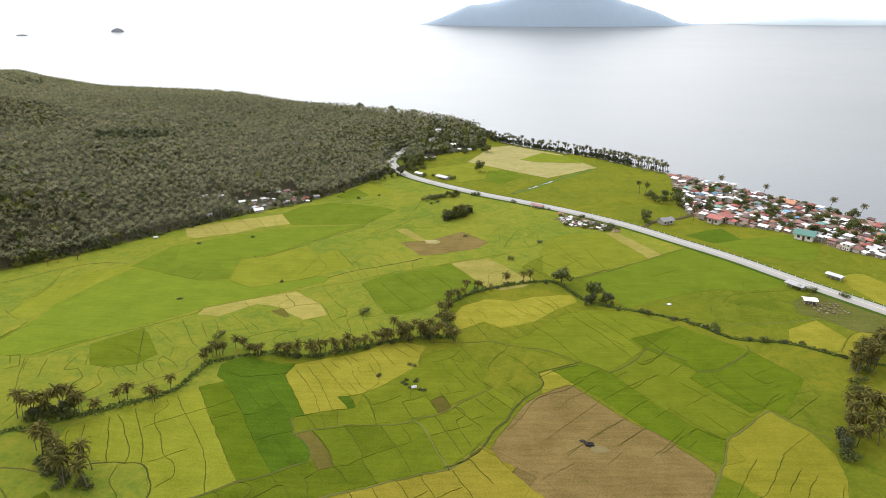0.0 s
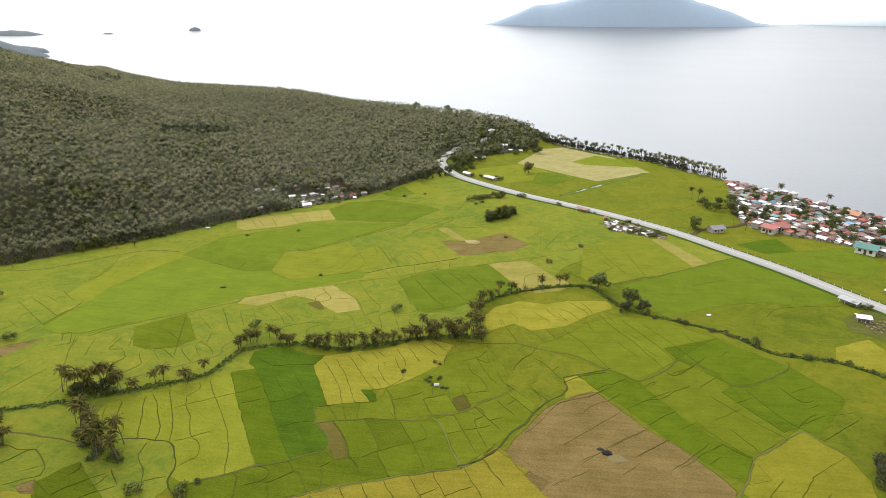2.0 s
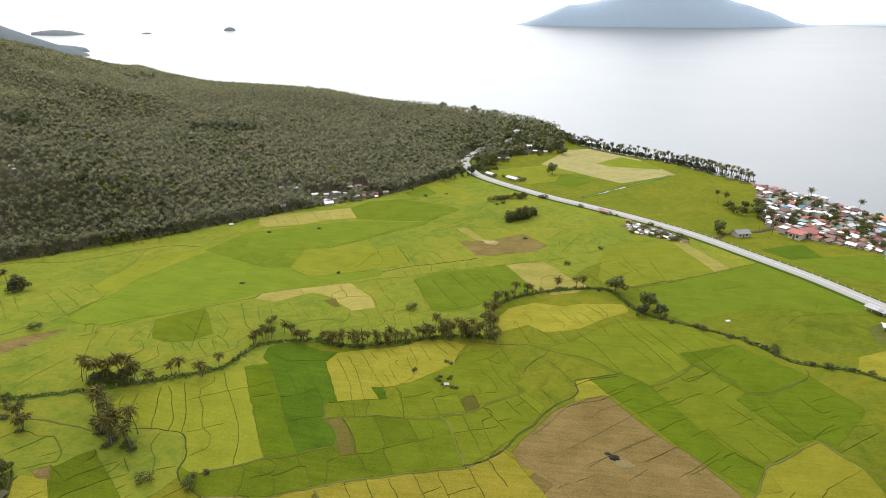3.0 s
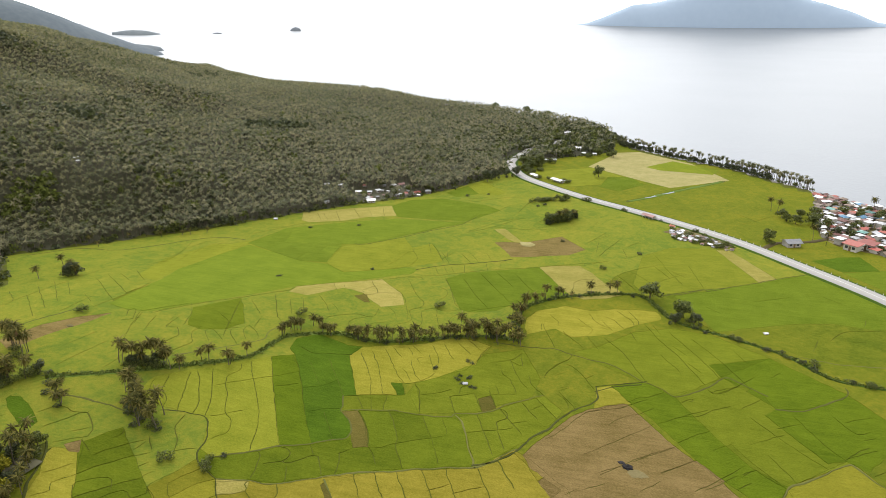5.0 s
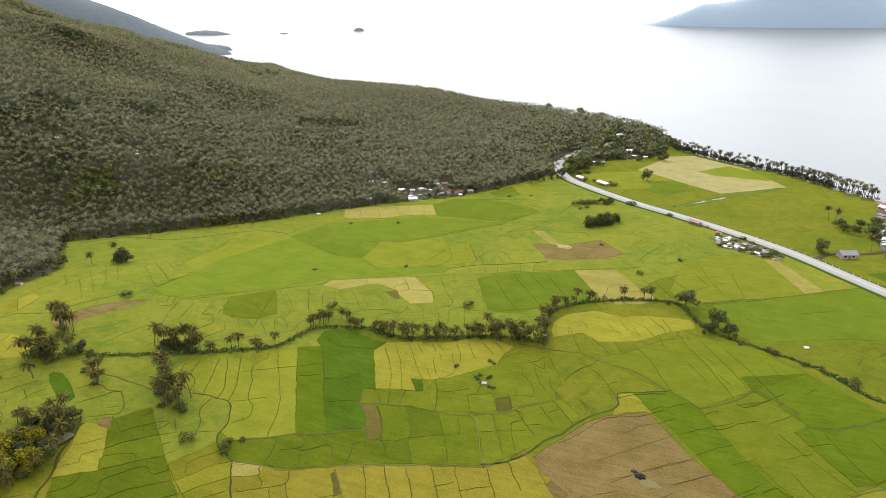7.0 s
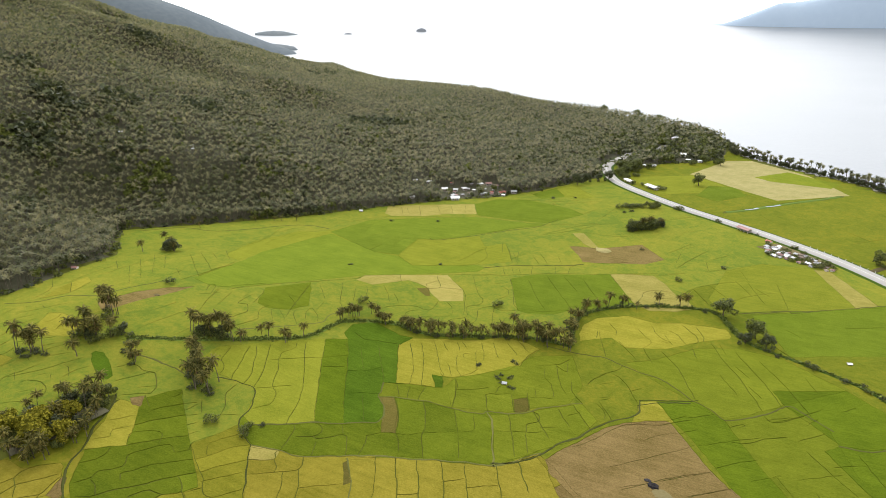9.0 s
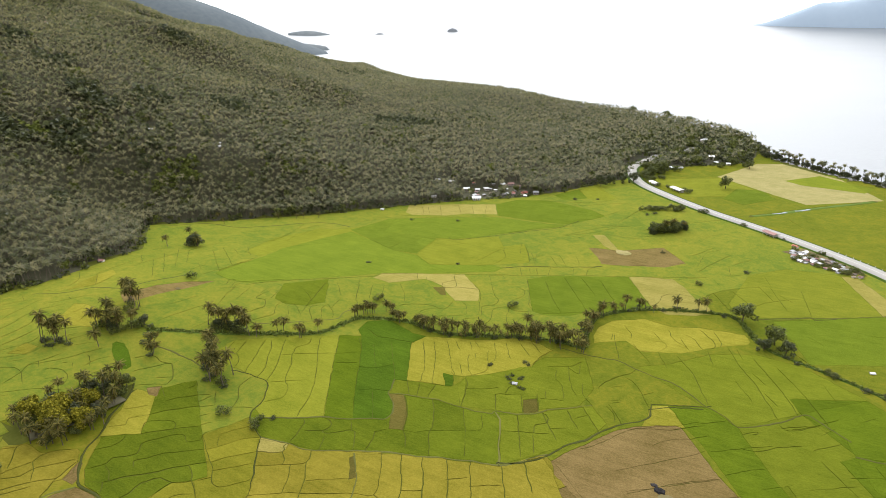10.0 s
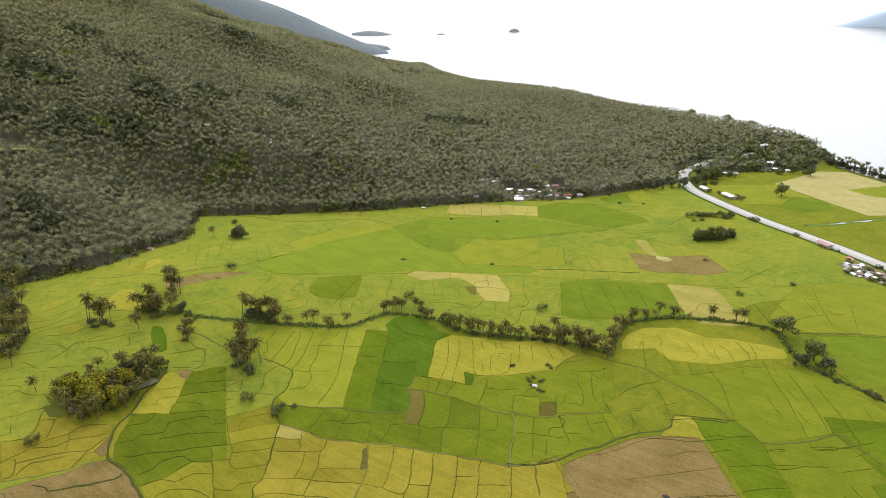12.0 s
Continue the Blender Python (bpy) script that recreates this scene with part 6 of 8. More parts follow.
bank_line(0.9, (-102.1, 360.9), (-110.4, 381.9))
bank_line(1, (-169.9, 304.7), (-153.7, 325.6), (-146.5, 334.7), (-126.1, 343.7), (-92.9, 361.1), (-60.1, 361.9))
bank_line(1.5, (-102, 309.2), (-96, 308.4), (-77.6, 326.4), (-65.8, 340.3), (-50.8, 356.3), (-46.2, 368.4), (-43.3, 375.6))
bank_line(1.2, (-43.9, 345), (-38.8, 351.9), (-27.4, 369.2), (-10.8, 381.4))
bank_line(1, (-72.3, 281.1), (-70, 289.7), (-67.9, 302.5), (-65.3, 304.2), (-60.3, 294.2), (-61.9, 283.4), (-68.4, 277))
bank_line(1, (-66.7, 310.8), (-65.3, 304.2))
bank_line(1.1, (-58.2, 318.5), (-53.1, 309.1), (-45.2, 292.7))
bank_line(1, (-83.9, 242.9), (-89.9, 252.1))
bank_line(1, (-81.9, 247.3), (-84.1, 252))
bank_line(1, (-73, 259.7), (-68.4, 251.7))
bank_line(1, (-73.2, 248), (-69.5, 253.5), (-65.8, 247), (-70.5, 243.4), (-73.2, 248))
bank_line(1, (-65.8, 247), (-55, 250.1))
bank_line(1.2, (-103.6, 241.1), (-89.9, 251.1), (-68.9, 262.7), (-59.4, 268.7), (-51.8, 272.2), (-43.9, 274.9), (-29.7, 283.4), (-17.6, 289.7), (-2.8, 295.4))
bank_line(1, (-62.2, 256.3), (-53.6, 248), (-46.9, 233.1), (-44, 225.1))
bank_line(1.2, (-76.2, 213.9), (-76.8, 217.1), (-67.4, 223.4), (-61, 222.7), (-59, 224.2), (-59.6, 233.1))
bank_line(1, (-56.4, 234.7), (-51.4, 229.9), (-49.5, 222.5), (-57.6, 217.1), (-55.1, 210.7))
bank_line(1.2, (-47.6, 211.9), (-47.7, 219.3), (-42.5, 224.9), (-45.9, 233.8), (-40.8, 238.7))
bank_line(1, (-60.8, 202), (-66.8, 216), (-63.4, 220.8), (-60.3, 222.5))
bank_line(1.3, (-41.6, 213.2), (-37.6, 223.2), (-40.5, 234.2), (-34.7, 239.3), (-33.9, 234.6), (-29.3, 219.6))
bank_line(1.2, (-34.5, 238.8), (-31, 237.1), (-24.7, 240.6), (-28.2, 245.7), (-33.6, 260.1), (-39.1, 272.2))
bank_line(1, (-45.3, 261.6), (-40.4, 265.7))
bank_line(1, (-36.5, 247.2), (-33.9, 252.5), (-35.4, 258.9), (-39.1, 261))
bank_line(1, (-57.5, 268.2), (-47.8, 250.5), (-42.2, 243.3), (-42.3, 236.3))
bank_line(1, (-57.5, 268.2), (-51.1, 270.9), (-49.2, 265.5))
bank_line(2.2, (-56.8, 279.4), (-43.9, 289), (-31.1, 294.7), (-18.6, 301.1), (-11, 306.2))
bank_line(0.9, (-47.9, 285.4), (-43.2, 275.4))
bank_line(0.9, (-43.8, 287.2), (-39.2, 278))
bank_line(0.9, (-40.6, 288.4), (-36.5, 279.8))
bank_line(0.9, (-37.8, 290.3), (-34.4, 292.5), (-31.8, 282.1))
bank_line(0.9, (-21.1, 287.4), (-23.4, 298))
bank_line(0.9, (-15.1, 290.5), (-16, 297.6), (-13.6, 304.4))
bank_line(0.9, (-39.3, 308.1), (-31.6, 296.2))
bank_line(0.9, (-36.4, 313), (-27.8, 298.7))
bank_line(0.9, (-30.5, 273.8), (-19.8, 254.6), (-13.4, 245.4))
bank_line(0.9, (-23.6, 282.5), (-11.4, 263.7), (-4.7, 253.2))
bank_line(0.9, (-16.7, 287), (-5.1, 270))
bank_line(0.9, (-7, 286.9), (4.8, 266.7))
bank_line(0.9, (-50.7, 308.7), (-41.5, 290.6))
bank_line(0.9, (-22.1, 237.8), (-16.3, 242.3), (-1.6, 251.3))
bank_line(0.9, (-24.4, 219.9), (-26.7, 231.6), (-21.3, 238.3))
bank_line(0.9, (-51.6, 207.2), (-55.3, 217))
bank_line(1, (12.5, 285.3), (17.5, 288.5))
bank_line(1, (20.8, 268), (22.7, 277.2), (22.5, 282.5), (27.2, 287.7), (35, 288.7))
bank_line(1, (29.1, 272.2), (29.1, 278.1), (37.7, 283.7))
bank_line(1, (-2.8, 295.4), (13.9, 303.1), (24.1, 305.8), (39.2, 316.5))
bank_line(1, (46.4, 336.9), (48.2, 325.7), (47, 320.1))
bank_line(1, (43.1, 297.5), (51.4, 280.6))
bank_line(1, (50.3, 304.4), (58.8, 291.8))
bank_line(1, (66.1, 316.9), (73.7, 292.3))
bank_line(1, (79.1, 319.8), (82.9, 290.7))
bank_line(1, (37.2, 284.1), (46.1, 301.6), (64.9, 317.6))
bank_line(1.5, (60.9, 276.2), (69.5, 281.8), (82.9, 289.5), (83.9, 287.4), (92.1, 293.3))
bank_line(1.1, (12.3, 229.7), (10.9, 236.4))
bank_line(1.1, (14, 245.2), (17.9, 239.3), (18.7, 234.5))
bank_line(1.1, (20.7, 230.6), (23.2, 227.3), (29.1, 228.7), (32.1, 233.1), (31.8, 236.4), (29.9, 238.2), (26.3, 235.9))
bank_line(1.1, (30.4, 250.4), (34.2, 242.1), (39.5, 238), (35.1, 238.1))
bank_line(1.1, (25.9, 244.6), (30, 238.8))
bank_line(1.1, (37.2, 248.3), (40.3, 247.2), (45.2, 239.3))
bank_line(1.1, (41.9, 256.3), (47.8, 248), (49.1, 243.3), (47.3, 240.7))
bank_line(1.1, (47.2, 257), (50.9, 248), (50.9, 244.1))
bank_line(1.1, (36.2, 244.5), (40.5, 236.2))
bank_line(1.9, (-5.4, 214.9), (8.1, 214.4), (17.8, 215.5), (25, 213), (31.5, 210.8), (40.4, 208.4), (49.7, 200.6), (51.6, 199.7), (56.1, 197.2), (59.8, 193.1), (62.1, 193.4), (67.7, 197.7), (73.3, 202.7), (77.4, 208), (80.3, 210.2), (83.3, 207.7), (86.2, 205), (91.4, 200.8))
bank_line(1.6, (34.1, 189.6), (40.8, 194), (50.2, 198.1))
bank_line(1.4, (30.5, 174.4), (33, 177.6), (42, 181.4), (46.2, 184.8), (51.1, 188.6))
bank_line(1, (37.3, 229.3), (43.5, 220), (46.9, 211.9), (51.4, 201))
bank_line(1, (53.7, 244.9), (58.9, 232.3), (64.5, 221.6), (67.8, 212.6), (72.1, 202.5))
bank_line(1, (62.5, 241.3), (71.8, 222.6), (77.6, 208.1))
bank_line(1, (70.7, 238), (79.9, 220.6), (85.9, 206))
bank_line(1, (57.7, 221.1), (64.2, 209.9))
bank_line(1, (23.2, 205.3), (28.1, 201.6), (34.1, 190.3))
bank_line(1, (18.4, 201.7), (24.2, 208.9), (25.4, 213.2))
bank_line(1, (71.9, 200.8), (74.8, 198), (83.6, 205.7))
bank_line(1, (20.3, 231.9), (29, 219.2))
bank_line(1, (47, 238.1), (49.9, 229.4))
bank_line(1, (29.9, 229.3), (35.4, 218.1))
bank_line(1, (-53.4, 194.2), (-44.4, 179.9), (-41.3, 172.7), (-39.9, 168.7))
bank_line(1, (-50, 196.7), (-43.1, 185.8), (-39, 176.6), (-35.8, 169.8))
bank_line(1, (-45.4, 199.6), (-36.4, 185.5), (-31.3, 178.5))
bank_line(1, (-42.4, 201.1), (-37.2, 195))
bank_line(1, (-37.4, 203.4), (-33.4, 197.5))
bank_line(1, (-35.8, 204.5), (-31.1, 200.1))
bank_line(1, (-25.8, 181.2), (-28.2, 183.8), (-32.1, 190.7), (-32.9, 195.2))
bank_line(1, (-29.4, 192), (-31.1, 195.9), (-28.9, 197.4))
bank_line(1, (-22.3, 187.6), (-26.5, 196.9), (-27.6, 201.3))
bank_line(1, (-28.6, 207.1), (-23.8, 198.7), (-22.5, 193.7))
bank_line(1, (-24.1, 208.9), (-17.6, 197.9))
bank_line(1, (-19.1, 211.2), (-11.9, 203.1))
bank_line(1, (-15.7, 214.4), (-9, 207.5))
bank_line(1, (-33.9, 187.1), (-28.5, 179.4))
bank_line(1.3, (-48.7, 165.5), (-44.3, 167), (-39.9, 168.7), (-35.8, 169.8), (-30.4, 170.8))
bank_line(1.3, (-33.9, 180.5), (-31.6, 178.3), (-28, 179.3), (-24, 183.4), (-22, 188.3))
bank_line(1.3, (-8.8, 196.1), (-8.2, 205.1), (-5.9, 211.6))
bank_line(1.5, (-45.9, 157.2), (-42.3, 159), (-36.6, 160.4), (-30.7, 161.9), (-22.9, 161.9), (-15.6, 162.2), (-10.1, 163.6), (-9.5, 165.2), (-2.7, 167.1), (3.4, 171.1), (5.2, 173.7), (9.6, 177), (14, 180.6), (17.3, 182.9))
bank_line(1, (-33, 161.2), (-33.9, 166.8), (-34.4, 169.8))
bank_line(1, (-36.6, 160.4), (-39.6, 167.6))
bank_line(1, (-20.7, 161.8), (-22.3, 168.3), (-24.6, 175), (-27.5, 179.2))
bank_line(1, (-31.2, 161.6), (-27.9, 156.7), (-23.8, 148.5), (-23.3, 145.4), (-17.6, 135.4))
bank_line(1, (-31.2, 142.9), (-27.3, 143.5), (-23, 146.6), (-13.7, 151.7), (-9.8, 154.4), (-13.1, 161.6))
bank_line(1, (-19.5, 161.5), (-14, 151.6), (-8.4, 140))
bank_line(1, (-23.7, 172.7), (-18.3, 175), (-13.6, 179.3))
bank_line(1, (-9.2, 165), (-13.3, 173.8), (-10, 175.6), (-6, 178.2))
bank_line(1, (-6, 178.2), (-1.2, 168.1))
bank_line(1, (-1.5, 182), (2.9, 171.2))
bank_line(1, (-0.1, 178.9), (2.5, 179.9), (0.4, 184.9))
bank_line(1, (-0.1, 198.7), (1.8, 192.5), (4.5, 190), (8.2, 181.7))
bank_line(1, (3, 203), (7.4, 191.9), (11.3, 185.7))
bank_line(1, (10.7, 195), (13, 187.6), (17.4, 182.6))
bank_line(1, (2.7, 179.6), (8.3, 181.4))
bank_line(1, (-2.7, 167.1), (1.2, 158.2), (6.1, 147.6))
bank_line(1, (-4.4, 156.6), (1.2, 158.9), (5.3, 160.3), (9.9, 163))
bank_line(1, (5.3, 160.3), (4.4, 164.4), (7.4, 167.4), (5.8, 170.9), (3.4, 171.1))
bank_line(1, (5.1, 159.9), (8.9, 150.9))
bank_line(1, (10.7, 176.7), (17.1, 168.2))
bank_line(1, (15, 180.6), (24.1, 168.5))
bank_line(1, (21.7, 186.5), (25.2, 189.2), (24.6, 191))
bank_line(1, (21.9, 186.6), (28.4, 177.3))
bank_line(1, (16.4, 193), (17.5, 198.6), (21.4, 205))
bank_line(1, (11.6, 236.3), (18.5, 216))
bank_line(1, (6.5, 206.7), (7.9, 199.9), (3.3, 202.2))
bank_line(1, (-11.1, 175.7), (-10.6, 181.3), (-7.7, 181.9))
bank_line(1, (4.1, 171.6), (13, 159.6))
bank_line(1, (-4.6, 199.3), (3, 203), (6.7, 209.1))
bank_line(2.2, (-9.3, 164.5), (-6.6, 161.6), (-4.3, 156.3), (-1.8, 149.8), (1.7, 141.4))
bank_line(2, (-131.3, 131.6), (-125.8, 132.9), (-117.4, 133.5), (-111.3, 133.6), (-101.4, 131.8))
bank_line(1.8, (-98.2, 137.5), (-92.5, 139.4), (-88.5, 139.7), (-84.6, 140), (-81.3, 137.2), (-77.8, 131), (-77.4, 127.3), (-76.1, 123.7), (-71.9, 120.6), (-66.3, 118))
bank_line(1.1, (-93.5, 139), (-97.2, 147.8), (-99.9, 153.2), (-102.5, 159.3))
bank_line(1.1, (-88.5, 139.7), (-89.6, 144.8), (-92.8, 149.3), (-96.9, 156.1), (-100.8, 160.9))
bank_line(1.1, (-84.3, 140.3), (-86.1, 145.6), (-89.8, 152.1), (-97.2, 164.4))
bank_line(1.1, (-104.6, 140.9), (-108.1, 145.3), (-110.5, 151.9))
bank_line(1.1, (-98.3, 139.3), (-100.9, 144.3), (-104.2, 146.5), (-107.5, 154.9))
bank_line(1.1, (-91.2, 155), (-82.8, 162.8), (-74.3, 169.4), (-69.1, 173.9))
bank_line(1.1, (-88.2, 157.8), (-89.9, 162.7), (-88.2, 167.2), (-90.4, 171.6))
bank_line(1.1, (-88.2, 157.8), (-84.2, 152.2), (-79.8, 144.3), (-75.8, 141.1), (-74, 136.3), (-77.4, 130.5))
bank_line(1.1, (-87.9, 174), (-83.1, 166.4), (-75.1, 155.4), (-67.8, 143.6), (-65.6, 137.1), (-63.6, 131))
bank_line(1.1, (-82.7, 179.4), (-76.9, 169.2), (-71.9, 160.7), (-67, 153), (-61.9, 144.2), (-56.6, 136.1))
bank_line(1.1, (-83.4, 140.2), (-74.2, 148.2))
bank_line(1.1, (-72.6, 162.5), (-65.4, 167.6))
bank_line(1.1, (-83.3, 123.4), (-85.7, 128.2), (-89.6, 133.4), (-89.9, 138.9))
bank_line(1.1, (-83.3, 123.4), (-77.9, 127.3))
bank_line(0.8, (-68.5, 182.1), (-58.7, 168.6))
bank_line(0.8, (-63.3, 186.4), (-53.7, 173.1), (-48.7, 165.5))
bank_line(0.8, (-64.1, 165.3), (-58.5, 168.3), (-54, 173.8))
bank_line(0.8, (-56.5, 153.4), (-51, 156.9), (-46.2, 159.1))
bank_line(0.8, (-51.5, 156), (-42.6, 143.1))
bank_line(0.8, (-75.8, 182.7), (-68.6, 173.7), (-62.7, 163.5), (-56.4, 152.7), (-48.2, 139.8))
bank_line(1.2, (-76.2, 189.6), (-70.3, 187.5), (-63.2, 189.3), (-56.1, 191))
bank_line(2, (-72.3, 125), (-66.4, 128.8), (-57.4, 135.1), (-49, 139.3), (-42.8, 143.3), (-39.3, 144.7), (-38.8, 148.7), (-41.6, 153.4), (-45.9, 157.2), (-46.5, 160.1), (-48.7, 165.5))
bank_line(1.1, (-44.3, 167), (-39.3, 160.2))
bank_line(1.1, (-38.6, 138), (-31.5, 142.7), (-25.9, 135.5))
bank_line(1.1, (-38.3, 138.2), (-37.1, 134.6), (-35.8, 128.3))
bank_line(1.1, (-57.4, 135.1), (-53.4, 135.2), (-51.7, 132.8), (-52.9, 130.2), (-57.5, 127.4))
bank_line(1.2, (-52.8, 130.6), (-50.8, 130), (-45.2, 134.8), (-42.7, 133.5), (-38.9, 126.9))
bank_line(1.1, (-61.7, 131.7), (-59.7, 130.4), (-58.5, 125.9), (-57.4, 120.6))
bank_line(1, (-50.6, 129.2), (-48, 122.4))
bank_line(1, (-48.5, 139.3), (-45, 134.9))
bank_line(1, (-40.4, 159), (-34.6, 151.5), (-31.3, 143.6))
bank_line(2.4, (-66.3, 118), (-61.7, 119.3), (-56.6, 120.2), (-49.6, 121.5), (-40.4, 126.5), (-31.1, 131.1), (-25.1, 132.9), (-20.8, 134.2), (-14.6, 136.8), (-6.5, 139.5), (1.5, 141.6), (5.9, 145.4), (9.3, 149.6), (12.4, 152.6))
bank_line(1.2, (-62.8, 112.5), (-62.3, 112.9), (-56.4, 116.5), (-58, 118.5), (-57.6, 120.1))
bank_line(1.2, (-56.4, 116.5), (-53.9, 114.6), (-53.1, 112.1))
bank_line(1.2, (-59.5, 107.8), (-53.1, 112.1), (-47.7, 116.7), (-49.9, 121.3))
bank_line(1.2, (-51.1, 113.6), (-48.3, 109.7), (-45.7, 104))
bank_line(1.2, (-52.7, 98.7), (-45.7, 104), (-41.4, 106.2), (-29, 113.2))
bank_line(1.2, (-47.7, 116.7), (-43.4, 110.4), (-41.4, 106.2), (-38.9, 100.9))
bank_line(1.2, (-43.4, 110.4), (-41.7, 112.1), (-32.6, 117.6))
bank_line(1.2, (-31.4, 131), (-26, 122), (-23.5, 115), (-29, 113.2))
bank_line(1.2, (-23.5, 115), (-20.5, 114.9), (-16.9, 116.5), (-18.6, 121.4), (-22.4, 127.3), (-25.3, 132.5))
bank_line(1.2, (-19.6, 134.7), (-14.7, 126.7), (-12.8, 122.6), (-9.5, 117.2))
bank_line(1.2, (-18.2, 119.5), (-12.5, 122.8))
bank_line(1.2, (-48.9, 93.2), (-46.6, 96.6), (-38.5, 101.2), (-27.4, 106.8))
bank_line(1.2, (-12.9, 137.3), (-8, 128.4), (-4.2, 120.7))
bank_line(1.2, (-6.5, 139.5), (-1.7, 130), (1, 124.2))
bank_line(1.2, (2.3, 141.9), (8.9, 129.4))
bank_line(1.2, (7.1, 146.7), (14.2, 135.4))
bank_line(1.2, (-2.4, 130), (5.9, 135))
bank_line(1.2, (-9.4, 128.8), (-3.7, 133.4))
bank_line(1.2, (-38.5, 101.2), (-34.3, 96))
bank_line(1.2, (-16.9, 116.5), (-13.9, 111.9))
bank_line(2, (-37.9, 126.6), (-31.4, 118.4), (-29, 113.2), (-26.8, 107.2), (-24.5, 101.4))
bank_line(1.6, (-49, 92.1), (-52.3, 95.8), (-52.7, 98.7), (-54.9, 102), (-57.2, 105.5), (-60.5, 109.5), (-63.5, 113.6), (-66.3, 118))
bank_line(1.1, (-78.5, 107.3), (-80.8, 109.6), (-80.6, 111.5), (-78.1, 116.1))
bank_line(1.1, (-81.5, 109.7), (-78.7, 107.9), (-74.2, 104.9), (-67.9, 100.7), (-62.6, 96.7), (-56.8, 102), (-56.6, 103.5))
bank_line(1.1, (-73.3, 108.3), (-76.5, 111.4), (-76.2, 114.1), (-71.6, 121.5))
bank_line(1.1, (-75.6, 105.4), (-73.3, 108.3), (-70.7, 113.8), (-66.3, 118))
bank_line(1.1, (-70.7, 102.1), (-67.8, 106.9), (-62.8, 112.5))
bank_line(1.1, (-67.9, 99.8), (-64.4, 104), (-60.2, 108.8))
bank_line(1.1, (-68.2, 95.2), (-65.4, 98.8))
bank_line(1.1, (-60.4, 88.5), (-55.9, 91.1), (-56.3, 93.4), (-53.3, 97))
bank_line(1.1, (-102.2, 121.6), (-101.1, 124.3), (-102.5, 127))
bank_line(1.1, (-93.7, 119.5), (-92.5, 124.3))
bank_line(1.1, (-91.8, 118), (-88.6, 120.8))
bank_line(1.1, (-84.7, 112.3), (-83, 114.9))
bank_line(1.1, (-88.1, 115), (-86.4, 117.6))
bank_line(1.1, (-88.4, 121), (-93.5, 126.4))
bank_line(1.1, (-79.6, 107.1), (-80.8, 109.6))
bank_line(0.8, (38.4, 171.2), (43.1, 176.6), (48.7, 179.7))
bank_line(0.8, (30.6, 154.4), (35.2, 158.5), (40.5, 163.3), (49.8, 172.4), (53.1, 176))
bank_line(0.8, (45.3, 155.2), (51.3, 159.9), (58.6, 165.7))
bank_line(0.8, (52.2, 151.8), (59.5, 157.7), (63.2, 160.7))
bank_line(0.8, (35.9, 147.9), (38.3, 150), (42.2, 152.5))
bank_line(0.8, (64.1, 148), (70.1, 153.1), (74.2, 156.9))
bank_line(0.8, (19.5, 159), (23.6, 163.6), (26.9, 168.7), (31.6, 176), (39.2, 181.7), (45.1, 184.9))
bank_line(0.8, (36.3, 147.2), (39.2, 150), (43.8, 154.3), (48.4, 158.2), (57.2, 165))
bank_line(0.8, (52.8, 151.8), (55.9, 154.6), (63.9, 160.9))
bank_line(0.8, (46.8, 143.2), (50.5, 146.5), (53.8, 149.5))
bank_line(0.8, (27.3, 136.8), (30.3, 140.1))
bank_line(0.8, (31.9, 140.1), (38.2, 144.5))
bank_line(0.8, (19.5, 140.4), (21.5, 142.9))
bank_line(0.8, (61.2, 146.7), (70.6, 155.3), (75.7, 160.6))
bank_line(0.8, (72.9, 150.6), (77.6, 154.7))
bank_line(1.5, (34.4, 192.7), (48.8, 198.9), (52.1, 201))
bank_line(2.8, (34.4, 192.7), (35.3, 185.9), (33.7, 182.1), (29.2, 178.1), (23.6, 171), (20.8, 165), (16.3, 159.9), (12.4, 151.9), (6.2, 145.3), (0.6, 142.1))
bank_line(1, (45.1, 185.9), (48.7, 189.3), (51.4, 190.2), (57.4, 194.7))
bank_line(1, (48.3, 179.2), (53.4, 184.5))
bank_line(1, (53.6, 175.7), (62.4, 181.9), (65.7, 182.3), (73, 188.3), (78.7, 191.9))
bank_line(1, (80.9, 190.7), (89.2, 198.7))
bank_line(1, (59, 167.4), (64.1, 172.2), (70.2, 176.4))
bank_line(1, (84.3, 168.6), (89.2, 157.6))
bank_line(1, (82.8, 186.9), (89.1, 177.9), (94.9, 170.6), (99.6, 165.5))
bank_line(1, (88, 189.1), (94.9, 177), (100.3, 168.1))
bank_line(1, (96.6, 191.7), (102.2, 176.6), (105.9, 170.8))
bank_line(1, (108.4, 194.7), (113.4, 185.4), (118, 188.1))
bank_line(1, (106.2, 171.8), (110.7, 176.2), (115.3, 179.6))
bank_line(1, (75, 156.2), (77.6, 158.8), (80.5, 160.9))
bank_line(1, (74.2, 171.2), (79, 163.3), (85, 155.4))
bank_line(1, (21.8, 188.1), (24.9, 190.1))
bank_line(1, (23, 185.6), (25.9, 178.4))
bank_line(1, (64.7, 190.9), (66.1, 191.9), (65.8, 193.2), (62, 189.1))
bank_line(1, (75.1, 198.7), (82.1, 204.7), (89, 212.2))
bank_line(2, (92.1, 193.4), (100.5, 194.8), (110.3, 201.8), (118.1, 208.5), (118.4, 213.3))
bank_line(2.6, (70.9, 128.8), (73.7, 133.4), (78, 139.6), (82.6, 146.7), (86.3, 154.4), (92.1, 158.5), (97.6, 162.8), (103.6, 167.8), (106.6, 169.4), (108.9, 165.7), (110.4, 163.4), (114.8, 158.5), (118.5, 154.5))
